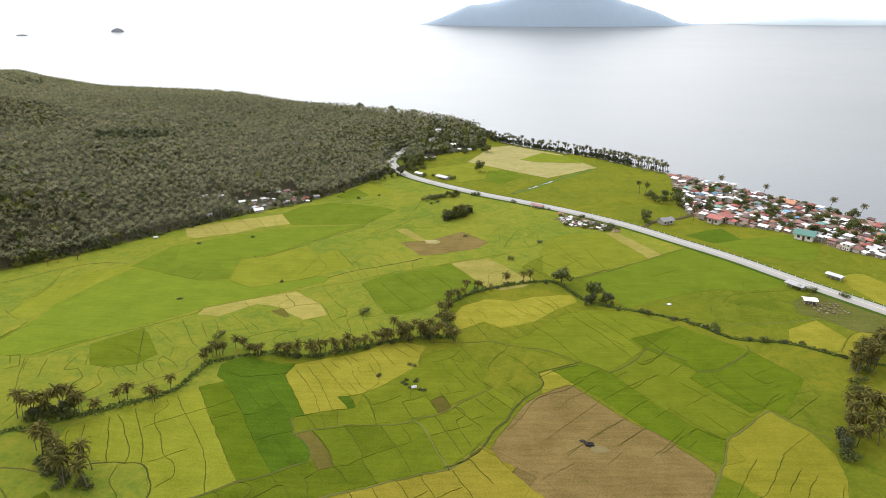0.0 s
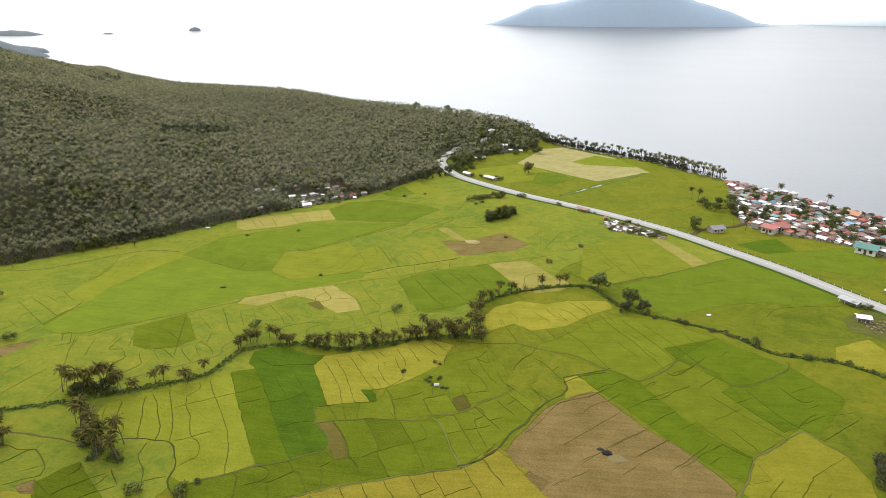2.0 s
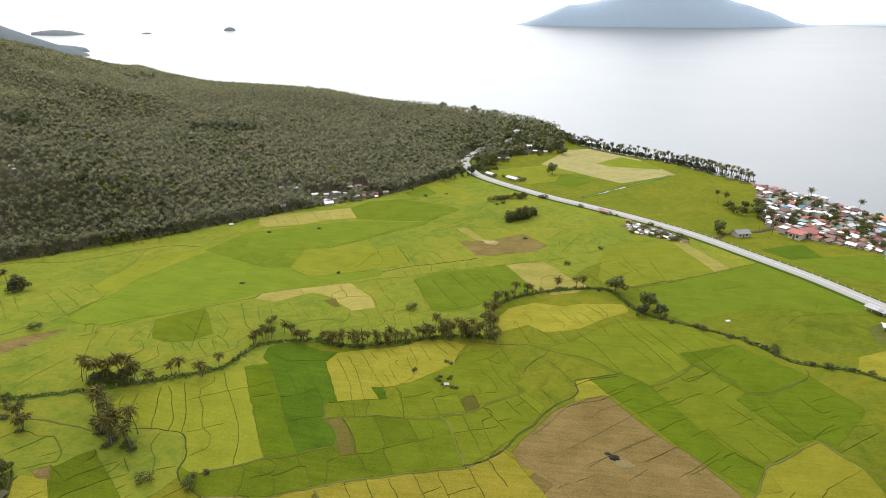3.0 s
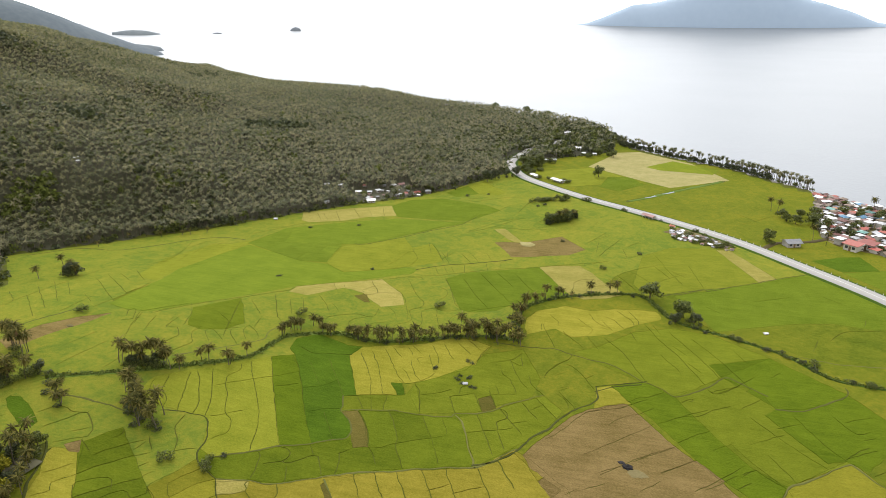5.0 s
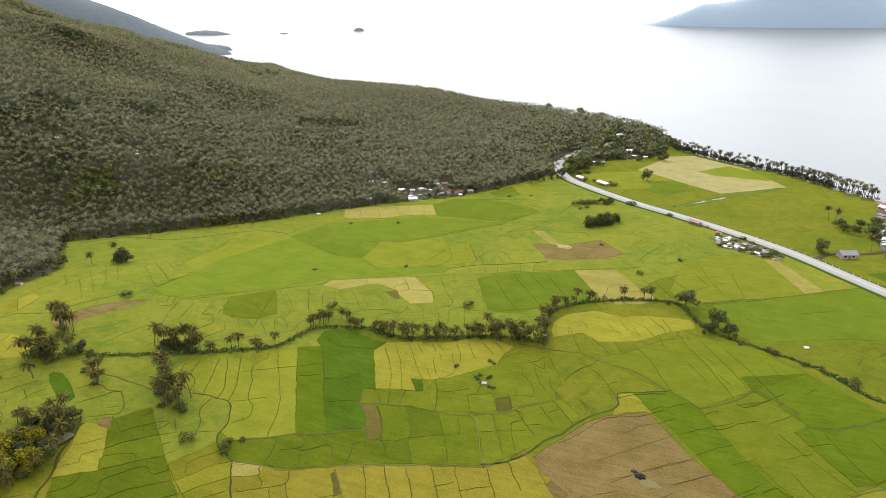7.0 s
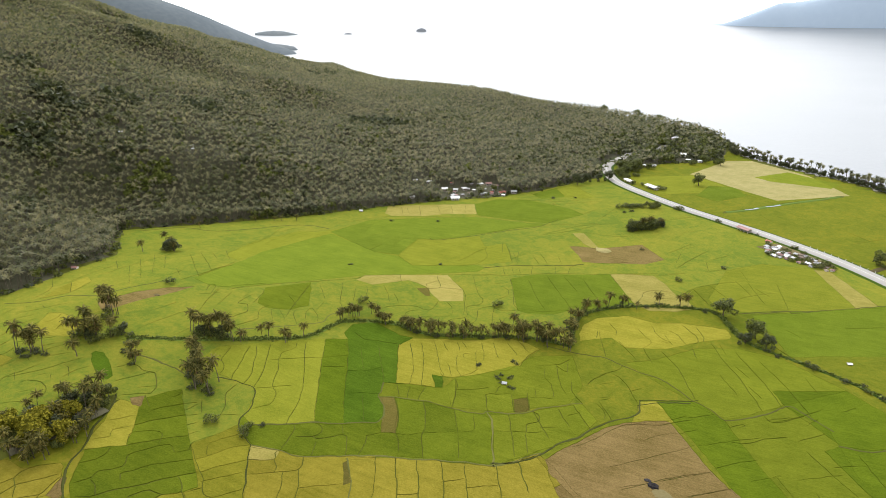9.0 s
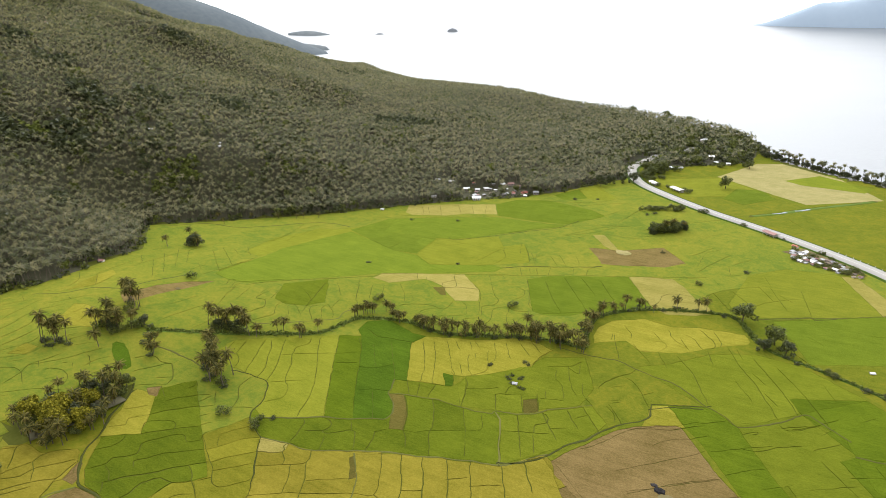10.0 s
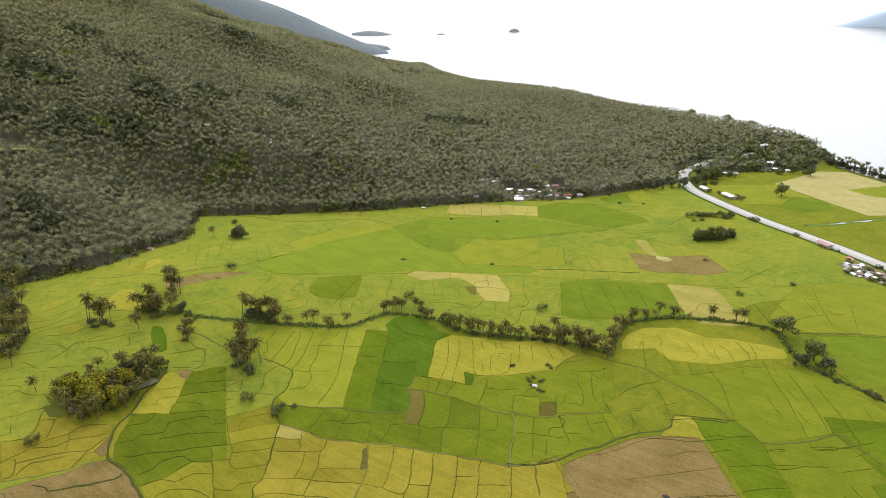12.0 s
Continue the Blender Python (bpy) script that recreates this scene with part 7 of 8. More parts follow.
bank_line(0.9, (91.5, 146.2), (86.9, 140.8), (83.5, 136.7), (78.2, 130.1))
bank_line(0.9, (114, 158.5), (106.7, 153.1), (101.6, 149.2), (98.5, 145.5), (93.8, 139.6), (90, 135.2), (86.7, 131.5), (83.7, 130.1))
bank_line(0.9, (102.5, 142.4), (96.8, 136.3), (93.9, 132.2))
bank_line(0.9, (105.3, 139.6), (100.3, 134.1), (97.3, 130.1))
bank_line(0.9, (110.7, 135.6), (106.6, 130.1))
bank_line(0.9, (110.4, 165.1), (117.8, 170.3), (127.2, 177.7))
bank_line(0.9, (105.3, 171.2), (112.2, 175.7), (116.8, 178.4))
bank_line(0.9, (79.5, 159.9), (83.9, 155.8), (86.2, 155))
bank_line(0.9, (75, 157.1), (76.7, 158.5), (79.9, 160.5))
bank_line(0.9, (119, 185.3), (113.3, 181.8))
bank_line(0.9, (124.4, 186), (127.6, 188.2))
bank_line(1.5, (108.8, 232.4), (115.3, 230.9), (122, 229.9), (134.3, 230.9), (152.4, 233.5), (161.5, 236.2))
bank_line(1.6, (137.1, 214.6), (143.2, 208.9), (152.1, 205.5))
bank_line(1.4, (152.4, 206.7), (161.3, 216.9), (167.5, 222.6), (174.6, 223.5), (178.3, 219.7))
bank_line(1.6, (53.8, 273.9), (72, 281.7), (78.8, 286.8), (95.6, 295.9), (114.2, 308.1), (124.2, 314.9), (139, 323.9))
bank_line(1, (112.1, 260.9), (119.4, 262.8), (130.3, 265.4))
bank_line(1, (146, 274.1), (142.1, 265.5))
bank_line(1, (124.4, 248.9), (131.8, 257.9), (138.4, 261), (144.3, 262.3), (164.7, 264.8))
bank_line(1, (74.7, 258.4), (76.9, 251.7), (82, 245.4))
bank_line(1, (115.3, 237.7), (120.3, 248.9))
bank_line(1.3, (186, 284.8), (194.8, 280.5), (204, 286.3), (211.7, 284.1))
bank_line(1, (188.3, 296.1), (193.6, 302.5))
bank_line(1.2, (-73, 334.7), (-62, 347.8), (-49.9, 358.5), (-45.2, 362.9), (-33.4, 369.7), (-18.8, 378))
bank_line(1.2, (-44.5, 341.7), (-29.1, 358.5), (-18.7, 374.4))
bank_line(1.2, (-29, 357.4), (-8.2, 357.5), (2.9, 360.8))
bank_line(1.2, (-20, 386.6), (-15.3, 413.2), (-10.8, 423.3), (6.6, 432.3), (23.4, 440.2))
bank_line(1.2, (-4.9, 372.1), (0.8, 385.4))
bank_line(1.2, (-13.9, 309.5), (-1.1, 312.1), (9.5, 319.1))
bank_line(1.2, (4.8, 299.7), (13.9, 303.8), (37.5, 314.8))
bank_line(1.2, (-52, 424.7), (-55.9, 407.5), (-33.8, 424.7), (-15.9, 432.3))
bank_line(1.2, (-75.8, 410.2), (-53.2, 417.4), (-34.4, 432.2))
bank_line(1.2, (13.8, 396.9), (25.9, 410.5), (38.6, 421.9))
bank_line(1.2, (46.9, 355.4), (40.1, 339.9), (33.4, 320.9))
bank_line(1.1, (-165, 203.2), (-164.4, 211.6), (-165.4, 220.6))
bank_line(1.1, (-146.5, 190), (-140.7, 197.4), (-134.6, 205.3))
bank_line(1.1, (-147.6, 182.8), (-151.5, 188.7), (-149.1, 190), (-144, 181.4))
bank_line(1.1, (-134.6, 205.3), (-128.6, 197.1), (-124.2, 185.7))
bank_line(1.1, (-131.3, 185.6), (-132.8, 194.5))
bank_line(1.1, (-184.5, 241.7), (-183.3, 249.2), (-178.1, 249.3))
bank_line(1.1, (-183.3, 257), (-185.6, 269.2), (-192.5, 288.7))
bank_line(1.1, (-175.7, 253.2), (-180, 267.6))
bank_line(1.1, (-185.8, 283.6), (-183.4, 293))
bank_line(1.1, (-121.9, 275.1), (-121.4, 289.4))
bank_line(1.1, (-160.6, 318.8), (-155.8, 329.8))
bank_line(1.1, (-148.2, 178.7), (-141.6, 185.9))
bank_line(1.1, (-106.3, 184.3), (-118, 216.5))
bank_line(2.2, (-253.1, 236.2), (-239.9, 255.6), (-218.9, 259.7), (-205.1, 275), (-191.8, 291.8), (-178.7, 298.5), (-164.6, 298))
bank_line(0.9, (-178.7, 169.8), (-201.6, 188.4))
bank_line(0.9, (-180.3, 177.1), (-206.6, 198.7))
bank_line(0.9, (-182.2, 184.9), (-206.5, 207.1))
bank_line(0.9, (-183, 192.1), (-200.3, 208.4))
bank_line(0.9, (-200.2, 180.2), (-200.1, 203.6), (-200.3, 230.3))
bank_line(0.9, (-184.7, 254.5), (-186.2, 275.3), (-182.7, 292.2))
bank_line(0.9, (-173.5, 176.7), (-174.9, 197.6))
bank_line(0.9, (-180.7, 243.8), (-184.1, 268.1))
bank_line(0.9, (-177.3, 265.6), (-179.8, 280.9))
bank_line(0.9, (-174.2, 282.3), (-175.2, 291.5))
bank_line(0.9, (-208.1, 249.9), (-201.8, 264.5))
bank_line(0.9, (-150.9, 153.8), (-147.9, 168.9))
bank_line(0.9, (-143.1, 144), (-141.1, 157.6), (-139.7, 165.2))
bank_line(0.9, (-129.1, 148), (-128.4, 158.6))
bank_line(0.9, (-118.2, 201.6), (-108.5, 194.7))
bank_line(0.9, (-114, 218.7), (-103.5, 208.1))
bank_line(0.9, (-99.7, 195.8), (-101.6, 205.8))
bank_line(0.9, (-85.7, 201.8), (-92.6, 206.6))
bank_line(0.9, (-81.6, 231), (-74.5, 222.7))
bank_line(0.9, (-43.6, 295.6), (-47.9, 310.5))
bank_line(0.9, (-27.4, 314), (-21.5, 302.8))
bank_line(0.9, (38.1, 292.8), (43.1, 282.7))
bank_line(0.9, (42, 313.7), (45.9, 306.5))
bank_line(0.9, (60.3, 318.2), (68.4, 299.4))
bank_line(0.9, (55.2, 281.3), (66.3, 298), (78.4, 308.6))
bank_line(0.9, (-35.6, 342.3), (-31.7, 350.6))
bank_line(0.9, (-8.6, 360), (10.6, 370.4))
bank_line(0.9, (27.3, 342.3), (37.7, 363.8))
bank_line(0.9, (32.4, 327.7), (33.4, 346.3))
bank_line(0.9, (28.7, 368.1), (33.1, 387.5))
bank_line(1, (-140.7, 75.4), (-133, 78.3), (-130.1, 82.7))
bank_line(1, (-134.8, 69.5), (-132, 76.2))
bank_line(1, (-144.7, 83.9), (-141, 89.2))
bank_line(1, (-153.9, 84.7), (-144.9, 85.8))
bank_line(1, (-149.9, 79.5), (-150.5, 84))
bank_line(1, (-137.1, 92.6), (-132.5, 88.4))
bank_line(1, (-157, 115.8), (-155.8, 120.7), (-152.3, 126.6))
bank_line(1, (-152.4, 115.3), (-148.2, 121.7))
bank_line(1, (-152.4, 104.8), (-147.9, 101.3))
bank_line(1, (-144.8, 115.6), (-141.6, 122.1))
bank_line(1, (-142.7, 132.3), (-139.9, 137.8))
bank_line(1, (-211.6, 122.9), (-208.4, 127.2))
bank_line(1, (-206.1, 112.4), (-207.1, 117.3))
bank_line(1, (-140.9, 114.9), (-136.2, 111.6))
bank_line(1, (-131.6, 104), (-131.9, 108.3))
bank_line(1, (-185.5, 101), (-185.1, 105.9))
bank_line(1, (-173.5, 118.4), (-172.3, 122.3))
bank_line(1, (-114.6, 119.5), (-110.5, 123.4))
bank_line(1, (-115.7, 114.1), (-108.6, 119.6))
bank_line(0.9, (66.9, 217.7), (71.8, 210.9))
bank_line(0.9, (85, 232.4), (88.8, 222.5))
bank_line(0.9, (62.9, 229.8), (68.1, 222.4))
bank_line(0.9, (94.6, 213.2), (100, 218.7))
bank_line(0.9, (83.6, 200.4), (87.9, 206.6))
bank_line(0.9, (72.5, 198.4), (80.5, 203.7))
bank_line(0.9, (89, 181.8), (98, 187.1))
bank_line(0.9, (110.7, 190.7), (121.7, 196.5))
bank_line(0.9, (118.4, 178.4), (128, 181.8))
bank_line(0.9, (61.7, 181.7), (71.4, 188.1))
bank_line(0.9, (68.2, 165.7), (75.7, 171.8))
bank_line(0.9, (79.5, 171.8), (92.1, 180))
bank_line(0.9, (20, 196.4), (24.5, 200.3))
bank_line(0.9, (30.4, 196.4), (34, 200.4))
bank_line(0.9, (21.1, 185.2), (24.6, 181.7), (26, 176.6))
bank_line(0.9, (14.3, 173.4), (18.5, 178.3))
bank_line(0.9, (8.4, 164.2), (13.9, 167.1))
bank_line(0.9, (59.8, 237.6), (56.6, 245.9))
bank_line(0.9, (130.4, 248.9), (139.4, 251.8))
bank_line(0.9, (102.7, 281), (119.8, 289.8))
bank_line(0.9, (80.4, 270.6), (86.7, 264.1))
bank_line(0.9, (133.7, 296), (141.6, 286.9))
bank_line(0.9, (63.3, 330.2), (67.2, 316.6))
bank_line(0.9, (69.1, 310.5), (76.5, 302.2))
bank_line(0.9, (48.4, 339.9), (56.8, 352.2))
bank_line(0.9, (73.5, 440.3), (82.8, 422.1))
bank_line(0.9, (119.7, 425.1), (130.9, 408))
bank_line(0.9, (118.8, 474.3), (132.1, 456.8))
bank_line(0.9, (116.4, 397.2), (144, 425.2))
bank_line(0.9, (-11.4, 512.8), (7.8, 519.2))
bank_line(0.9, (-25, 410.4), (-31.6, 394.2))
bank_line(0.9, (-34.6, 384.1), (-45, 378))
bank_line(0.9, (27.7, 378.1), (39.8, 390.5))
bank_line(0.9, (46, 321), (56.8, 330.2))
bank_line(0.9, (32.7, 350.1), (40.6, 360.9))
bank_line(0.9, (-83.6, 432.1), (-70.2, 424.6))
bank_line(0.9, (-89.2, 320.7), (-73, 334.7))
bank_line(0.9, (-97.6, 295.3), (-86, 307.7))
bank_line(0.9, (-60.9, 320.8), (-55.1, 303.6))
bank_line(0.9, (-47.9, 295.7), (-43.6, 307.8))

CREEKS = [
    ([(4, 218), (2, 246), (18, 264), (43, 274), (55, 273), (66, 252), (86, 242), (104, 232), (117, 218), (137, 214), (153, 203), (180, 190)], 1.0),
    ([(-139.9, 138.2), (-119.6, 151.3), (-106, 162), (-89.9, 176.2), (-84.6, 194.7), (-67, 204.3), (-49, 204), (-14, 218), (4, 219)], 1.0),
]
CREEKS.append(([(53, 438), (66, 450), (80, 466), (94, 481), (110, 497), (126, 514)], 2.2))
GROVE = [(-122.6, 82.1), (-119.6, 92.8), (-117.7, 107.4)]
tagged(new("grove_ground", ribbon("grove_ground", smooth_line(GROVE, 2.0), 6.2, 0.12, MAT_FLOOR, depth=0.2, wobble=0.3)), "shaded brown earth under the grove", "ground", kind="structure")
for line, half in CREEKS:
    tagged(new("creek_bank", ribbon("creek_bank", smooth_line(line, 2.0), half * 0.8, 0.15, MAT_VERGE, depth=0.2, wobble=0.5)), "overgrown creek bank winding through the fields", "creek", kind="structure")


def wiggle(x, y):
    """Banks are trodden by hand and never quite straight."""
    return (x + 0.42 * noise.noise((x * 0.3, y * 0.3, 5.1)) + 0.16 * noise.noise((x * 0.9, y * 0.9, 7.7)),
            y + 0.42 * noise.noise((x * 0.3, y * 0.3, 2.7)) + 0.16 * noise.noise((x * 0.9, y * 0.9, 1.9)))


def near_line(line, x, y):
    """Metres from places to a line."""
    best = np.full(x.shape, 1e9)
    for (ax, ay), (bx, by) in zip(line, line[1:]):
        ex, ey = bx - ax, by - ay
        u = np.clip(((x - ax) * ex + (y - ay) * ey) / (ex * ex + ey * ey + 1e-9), 0, 1)
        best = np.minimum(best, np.hypot(x - ax - u * ex, y - ay - u * ey))
    return best


def beside(line, half):
    """The two edges of a strip along a line."""
    p = np.array(line)
    d = np.gradient(p, axis=0)
    d /= np.linalg.norm(d, axis=1)[:, None] + 1e-9
    n = np.stack([-d[:, 1], d[:, 0]], -1) * half
    return [[tuple(q) for q in p + n], [tuple(q) for q in p - n]]


points, edges, breadths = [], [], []


def add_line(line, wide, fixed=False):
    first = len(points)
    for x, y in line:
        points.append(Vector((x, y) if fixed else wiggle(x, y)))
    for k in range(len(line) - 1):
        edges.append((first + k, first + k + 1))
        breadths.append(wide)


def even(line, gap):
    out = []
    for (ax, ay), (bx, by) in zip(line, line[1:]):
        n = max(1, round(math.hypot(bx - ax, by - ay) / gap))
        out += [(ax + (bx - ax) * k / n, ay + (by - ay) * k / n) for k in range(n)]
    return out + [line[-1]]


NEAR_X, NEAR_Y = -10.0, 130.0


def fineness(line):
    away = min(math.hypot(x - NEAR_X, y - NEAR_Y) for x, y in line)
    return 1.3 if away < 130 else (2.2 if away < 230 else 4.5)


for kind, corners in CROPS:
    add_line(even(corners + corners[:1], fineness(corners)), 0.35)
for wide, line in BANKS:
    add_line(smooth_line(line, fineness(line)), wide)
    if wide > 1.4:
        tagged(new("field_bank", ribbon("field_bank", [wiggle(*q) for q in smooth_line(line, 1.0)], 0.075 * wide, 0.26, MAT_BANK, depth=0.3, wobble=1.0)), "narrow raised earthen bank between the rice plots", "bank", kind="structure")
strips = [(road_line, 6.4)] + [(smooth_line(line, 3.0), half) for line, half in CREEKS] + [(smooth_line(GROVE, 3.0), 5.6)]
for line, half in strips:
    for side in beside(line, half):
        add_line(side, 0.3)
for outline in (WOOD, VILLAGE):
    add_line(even(outline + outline[:1], 6.0), 0.3)


def plain_rows():
    """Uneven rows of plots nearer than the marked ones."""
    r = random.Random(21)
    v = -110.0
    while v < 130:
        dv, u = r.uniform(8, 12), -300.0 + r.uniform(0, 20)
        while u < 420:
            du = r.uniform(8, 15)
            quad = [(0.97 * a - 0.24 * b, 0.24 * a + 0.97 * b) for a, b in ((u, v), (u + du, v), (u + du, v + dv))]
            x, y = quad[0]
            if (y < 85 if x > -45 else y < 38) or (x > 125 and y < 150):
                add_line(even(quad, 4.0), 0.9)
            u += du
        v += dv


def terraces():
    """Narrow stepped plots on the slope to the west, between the banks marked out."""
    r = random.Random(17)
    marked = [[wiggle(*q) for q in line] for _, line in BANKS]
    ca, sa = math.cos(radians(57)), math.sin(radians(57))

    def free(x, y):
        if float(signed_distance(WOOD, x, y)) > -2 or not (-214 < x < -86 and 52 < y < 176) or y > 60 - 0.9 * (x + 86):
            return False
        return all(math.hypot(x - line[0][0], y - line[0][1]) > 60 or float(near_line(line, np.array([x]), np.array([y]))[0]) > 2.4 for line in marked)

    def trace(ax, ay, bx, by):
        n = max(2, round(math.hypot(bx - ax, by - ay) / 2.0))
        run = []
        for k in range(n + 1):
            x, y = ax + (bx - ax) * k / n, ay + (by - ay) * k / n
            x += 2.2 * noise.noise((x * 0.09, y * 0.09, 4.4))
            y += 2.2 * noise.noise((x * 0.09, y * 0.09, 8.8))
            if free(x, y):
                run.append((x, y))
            else:
                if len(run) > 2:
                    add_line(run, r.uniform(0.7, 1.2))
                run = []
        if len(run) > 2:
            add_line(run, r.uniform(0.7, 1.2))

    v = 20.0
    while v < 250:
        dv = r.uniform(5.5, 8.5)
        u = -150.0
        while u < 130:
            du = r.uniform(9, 17)
            x, y = ca * u - sa * v, sa * u + ca * v
            if r.random() < 0.88:
                trace(x, y, x + ca * du, y + sa * du)
            if r.random() < 0.8:
                trace(x, y, x - sa * dv, y + ca * dv)
            u += du
        v += dv


plain_rows()
terraces()
jog = random.Random(3)
for x in range(-300, 330, 9):
    for y in range(-60, 640, 9):
        points.append(Vector((x + jog.uniform(-2, 2), y + jog.uniform(-2, 2))))
places, joins, faces, _, sources, _ = geometry.delaunay_2d_cdt(points, edges, [], 0, 0.03, True)
places = np.array([tuple(p) for p in places])
wide_of = {}
for (a, b), source in zip(joins, sources):
    if source:
        wide_of[(min(a, b), max(a, b))] = max(breadths[k] for k in source)
tri = np.array(faces)
corner = places[tri]
turned = (corner[:, 1, 0] - corner[:, 0, 0]) * (corner[:, 2, 1] - corner[:, 0, 1]) - (corner[:, 1, 1] - corner[:, 0, 1]) * (corner[:, 2, 0] - corner[:, 0, 0])
tri[turned < 0] = tri[turned < 0][:, ::-1]
size = np.abs(turned) / 2
mid = places[tri].mean(1)
mx, my = mid[:, 0], mid[:, 1]
keep = (signed_distance(LAND, mx, my) > 14) & (signed_distance(WOOD, mx, my) < 0.5) & (signed_distance(VILLAGE, mx, my) < 0) & (my > -70) & (mx < 330) & (mx > -310) & (size > 1e-4)
for line, half in strips:
    keep &= near_line(line, mx, my) > half
tri, size, mid = tri[keep], size[keep], mid[keep]


class Groups:
    def __init__(self, n):
        self.up = list(range(n))

    def top(self, i):
        while self.up[i] != i:
            self.up[i] = self.up[self.up[i]]
            i = self.up[i]
        return i

    def join(self, i, j):
        self.up[self.top(i)] = self.top(j)


plots, ends = Groups(len(tri)), Groups(3 * len(tri))
open_edge, border = {}, []
for i, (a, b, c) in enumerate(tri.tolist()):
    for k, (p, q) in enumerate(((a, b), (b, c), (c, a))):
        key = (min(p, q), max(p, q))
        if key in wide_of:
            border.append((i, k, key))
        elif key in open_edge:
            j, m = open_edge.pop(key)
            plots.join(i, j)
            ends.join(3 * i + k, 3 * j + (m + 1) % 3)
            ends.join(3 * i + (k + 1) % 3, 3 * j + m)
        else:
            open_edge[key] = (i, k)


def bank_half(x, y):
    """Half the breadth of a common bank: here broad, there overgrown."""
    n = noise.noise((x * 0.05, y * 0.05, 12.1)) + 0.7 * noise.noise((x * 0.19, y * 0.19, 3.3))
    return 0.115 * (1 + 0.6 * min(1.0, max(-1.0, n)))


pulls = {}
for i, k, key in border:
    (ax, ay), (bx, by) = places[tri[i, k]], places[tri[i, (k + 1) % 3]]
    d = math.hypot(bx - ax, by - ay) + 1e-9
    g = bank_half(ax, ay) * wide_of[key]
    for m in (k, (k + 1) % 3):
        pulls.setdefault(ends.top(3 * i + m), []).append((-(by - ay) / d, (bx - ax) / d, g))
drawn = {}
for key, normals in pulls.items():
    nx, ny = sum(n[0] for n in normals), sum(n[1] for n in normals)
    g = sum(n[2] for n in normals) / len(normals)
    d = math.hypot(nx, ny)
    if d < 0.35:
        drawn[key] = (0.0, 0.0)
    else:
        s = g * min(1.6, len(normals) / d) / d
        drawn[key] = (nx * s, ny * s)

regions = {}
for i in range(len(tri)):
    regions.setdefault(plots.top(i), []).append(i)


def default_crop(x, y):
    """What grows where no crop is marked out."""
    if x < -50 and y < 120 - 0.4 * (x + 50):
        return "mixed_west"
    if (x > 40 and y < 330) or y < 232:
        return "mixed_east"
    return "mixed"


heads = {key: max(members, key=lambda i: size[i]) for key, members in regions.items()}
hx, hy = np.array([mid[i][0] for i in heads.values()]), np.array([mid[i][1] for i in heads.values()])
grown = [default_crop(x, y) for x, y in zip(hx, hy)]
for kind, corners in CROPS:
    for k in np.nonzero(signed_distance(corners, hx, hy) > 0)[0]:
        grown[k] = kind
grown = dict(zip(heads, grown))
# a thin strip left between two crops belongs to its longest neighbour
areas = {key: float(sum(size[i] for i in members)) for key, members in regions.items()}
across = {}
for i, k, key in border:
    across.setdefault(key, []).append(i)
touch, rim = {}, {}
for key, sides in across.items():
    d = math.dist(places[key[0]], places[key[1]])
    tops = [plots.top(i) for i in sides]
    for p in tops:
        rim[p] = rim.get(p, 0) + d
    if len(tops) == 2 and tops[0] != tops[1]:
        for p, q in (tops, tops[::-1]):
            touch.setdefault(p, {})[q] = touch.setdefault(p, {}).get(q, 0) + d
thin = {key for key in regions if areas[key] < 90 and 2 * areas[key] / max(rim.get(key, 1), 0.1) < 1.1}
for key in thin:
    others = {q: d for q, d in touch.get(key, {}).items() if q not in thin}
    if others:
        grown[key] = grown[max(others, key=others.get)]

fields_thing = tagged(new("rice_field"), "patchwork of green and ripening rice plots between low banks", "rice field", kind="structure")
edge_of = {}
for i, k, key in border:
    edge_of.setdefault(plots.top(i), []).append((3 * i + k, 3 * i + (k + 1) % 3))
ranked = sorted(regions, key=lambda key: math.hypot(mid[heads[key]][0] - NEAR_X, mid[heads[key]][1] - NEAR_Y))
joined, made = {}, 0
r = random.Random(22)
for key in ranked:
    kind = grown[key]
    tall = {"stubble": 0.12, "straw": 0.14, "stubble_green": 0.14, "rough": 0.14}.get(kind, 0.17) * r.uniform(0.88, 1.12)
    slot, xy = {}, []

    def index(c):
        top = ends.top(c)
        if top not in slot:
            slot[top] = len(xy)
            x, y = places[tri[c // 3, c % 3]]
            dx, dy = drawn.get(top, (0.0, 0.0))
            xy.append((x + dx, y + dy))
        return slot[top]

    f = [tuple(index(3 * i + k) for k in range(3)) for i in regions[key]]
    sides = [(index(a), index(b)) for a, b in edge_of.get(key, [])]
    a = np.array(xy)
    z = ground(a[:, 0], a[:, 1])
    n = len(a)
    v = np.concatenate([np.column_stack([a, z + tall]), np.column_stack([a, z - 0.3])])
    f += [(q, p, p + n, q + n) for p, q in sides]
    if made < 300 and areas[key] > 6 and key not in thin:
        part("rice_plot", solid("rice_plot", v, f, [CROP[kind]]), fields_thing)
        made += 1
    else:
        vs, fs, start = joined.setdefault(kind, ([], [], [0]))
        vs += v.tolist()
        fs += [tuple(i + start[0] for i in q) for q in f]
        start[0] += len(v)
for kind, (vs, fs, _) in joined.items():
    ob = part("rice_plots_far", solid("rice_plots_far", vs, fs, [CROP[kind]]), fields_thing)
    ob["kind"] = "stuff"


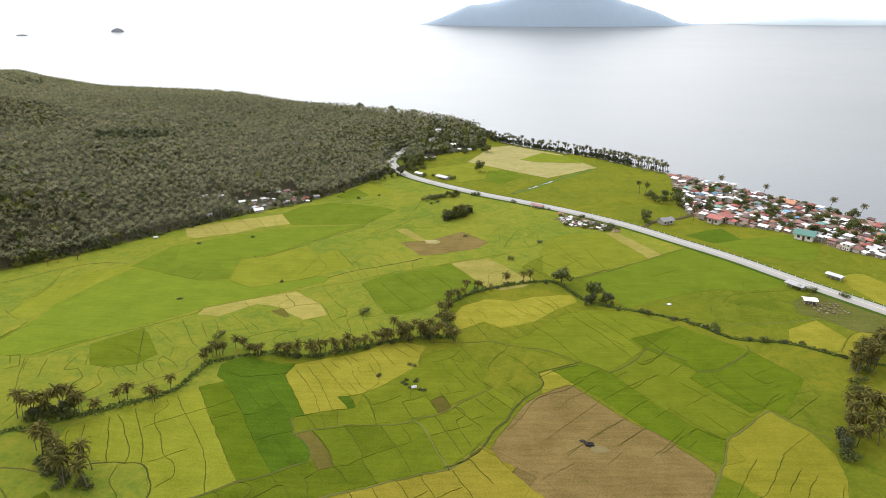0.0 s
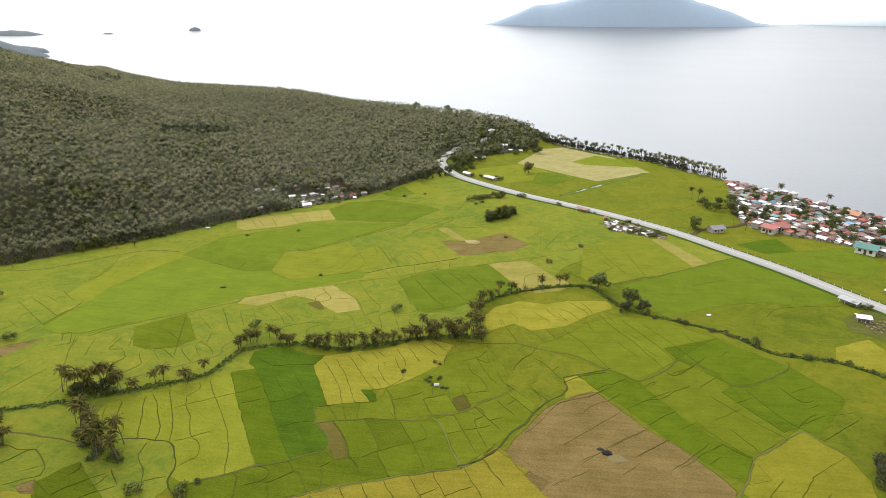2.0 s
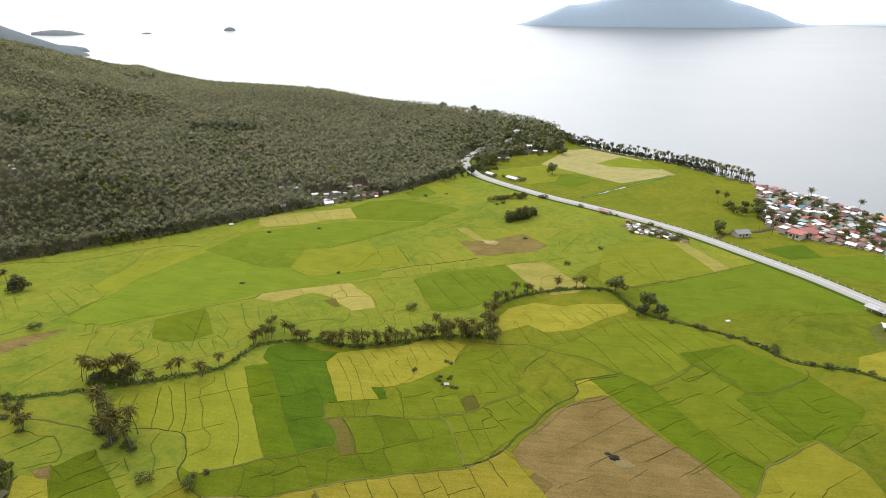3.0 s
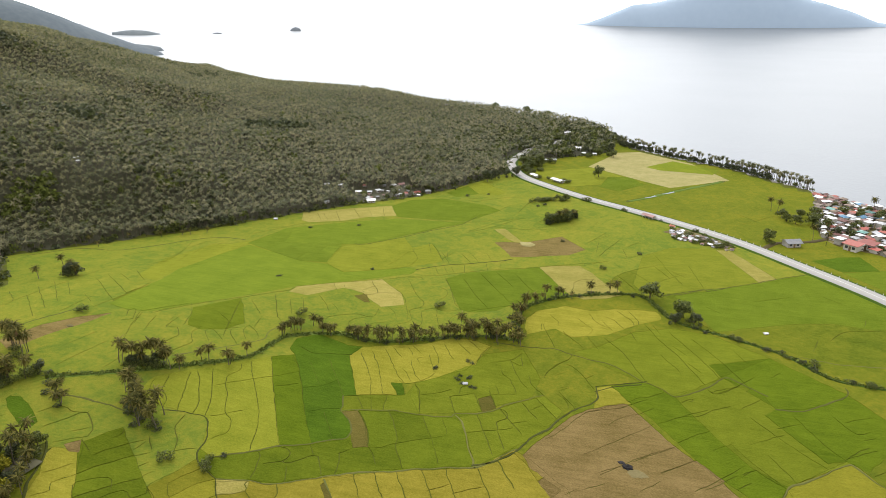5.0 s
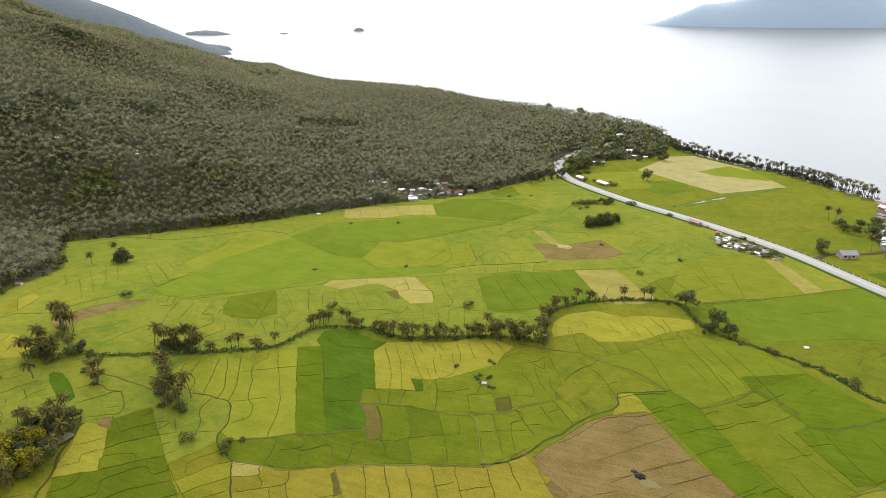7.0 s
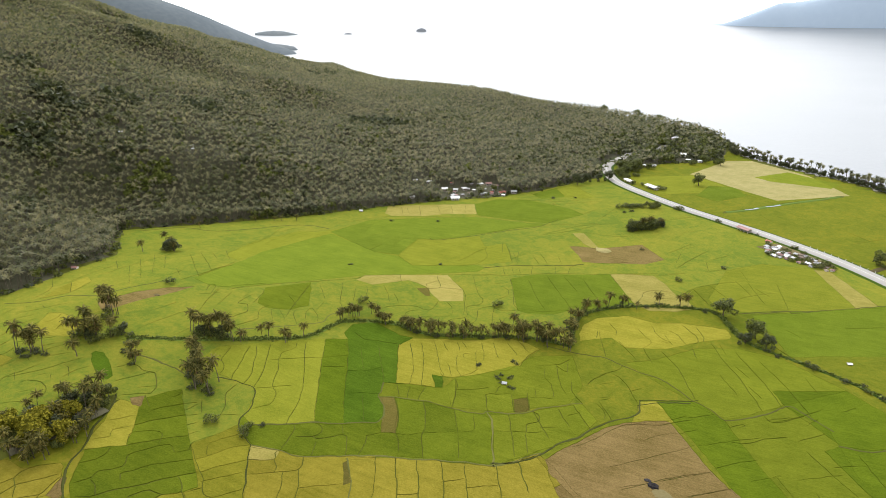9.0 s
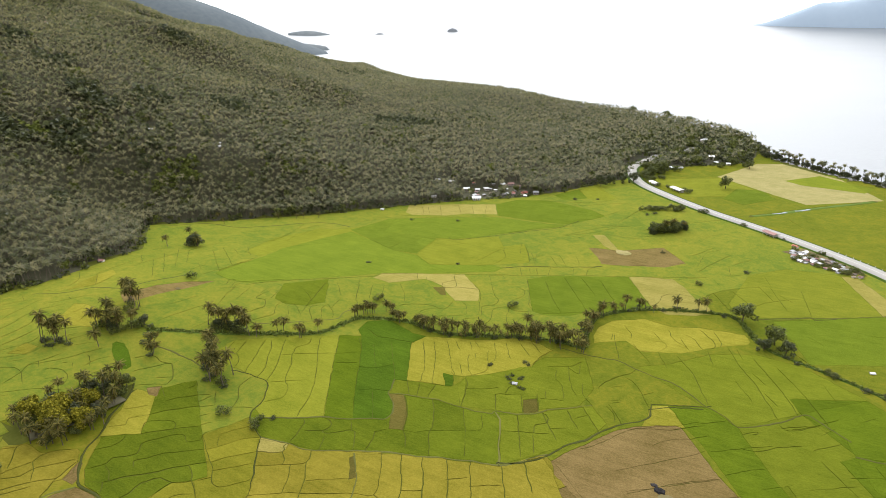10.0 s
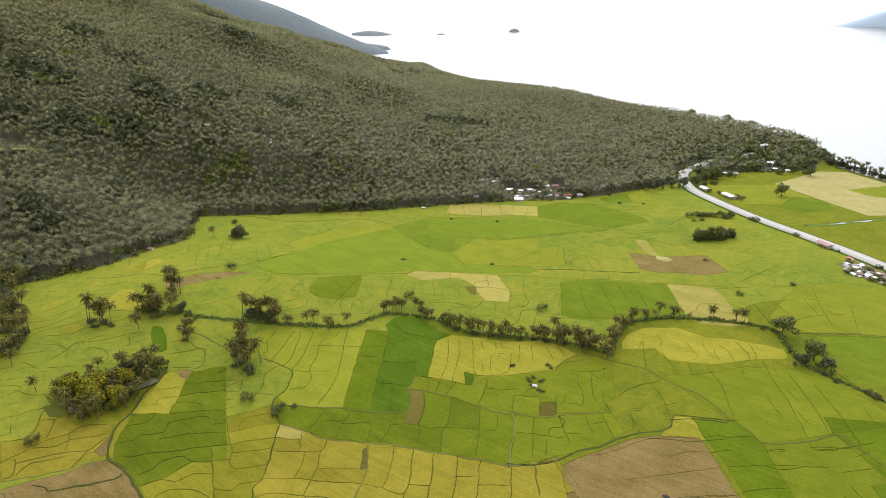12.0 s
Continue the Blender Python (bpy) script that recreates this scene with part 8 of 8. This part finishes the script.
# ---- grass along the creeks ----
def creek_grass():
    """Tufts and low weeds on the banks, past counting."""
    g = random.Random(8)
    tufts = []
    for _ in range(4):
        v, f = leaf_cloud(g, [(0, 0, 0.25, 0.55), (0.5, 0.2, 0.2, 0.4)], 16, 0.3)
        tufts.append((np.array([tuple(p) for p in v]), np.array(f)))
    vs, fs, n = [], [], 0
    for line, half in CREEKS[:2]:
        for x, y in smooth_line(line, 0.55):
            for _ in range(2 if x < 66 else 1):
                px, py = x + g.gauss(0, half * 0.55), y + g.gauss(0, half * 0.55)
                v, f = g.choice(tufts)
                a, k = g.uniform(0, 6.28), g.uniform(0.6, 1.5)
                c, s = math.cos(a) * k, math.sin(a) * k
                vs.append(v @ np.array([(c, s, 0), (-s, c, 0), (0, 0, k)]) + (px, py, height(px, py) + 0.1))
                fs.append(f + n)
                n += len(v)
    tagged(new("creek_weeds", solid("creek_weeds", np.concatenate(vs), np.concatenate(fs), [MAT_WEEDS])), "rank green weeds along the creek banks", "grass", kind="stuff")


creek_grass()
for inlet in ([(64, 449), (68, 452), (72, 457)], [(77, 463), (81, 466), (86, 472)]):
    tagged(new("inlet_water", ribbon("inlet_water", smooth_line(inlet, 0.8), 0.75, 0.2, MAT_SEA, depth=0.05, wobble=1.4)), "shallow pale water in a creek", "water", kind="structure")


# ---- small things among the fields ----
def heap(name, x, y, wide, tall, material, label, category, seed):
    """An uneven low heap."""
    bm = bmesh.new()
    bmesh.ops.create_icosphere(bm, subdivisions=3, radius=1.0)
    for p in bm.verts:
        k = 1 + 0.5 * noise.noise(p.co * 1.7 + Vector((seed, 0, 0)))
        p.co = Vector((p.co.x * wide * k, p.co.y * wide * 0.7 * k, max(-0.1, p.co.z * tall * k)))
    ob = new(name, mesh_of(name, bm, material))
    ob.location = (x, y, height(x, y) + 0.12)
    return tagged(ob, label, category)


heap("burnt_straw", 44, 152.5, 1.5, 0.5, MAT_ROCK, "blackened heap of burnt straw on brown stubble", "straw heap", 1)
heap("ash_patch", 46.8, 150.3, 2.4, 0.1, MAT_EARTH, "grey ash spread beside the burnt straw", "ash", 2)
heap("burnt_straw", 42.4, 154.2, 0.9, 0.35, MAT_ROCK, "small blackened heap of burnt straw on brown stubble", "straw heap", 7)
heap("straw_heap", -6, 331, 5.0, 0.5, CROP["straw"], "pale flattened straw heap on bare ground", "straw heap", 3)
heap("sand_heap", -160, 168, 1.3, 0.3, MAT_EARTH, "pale heap of sand on bare earth", "sand heap", 4)
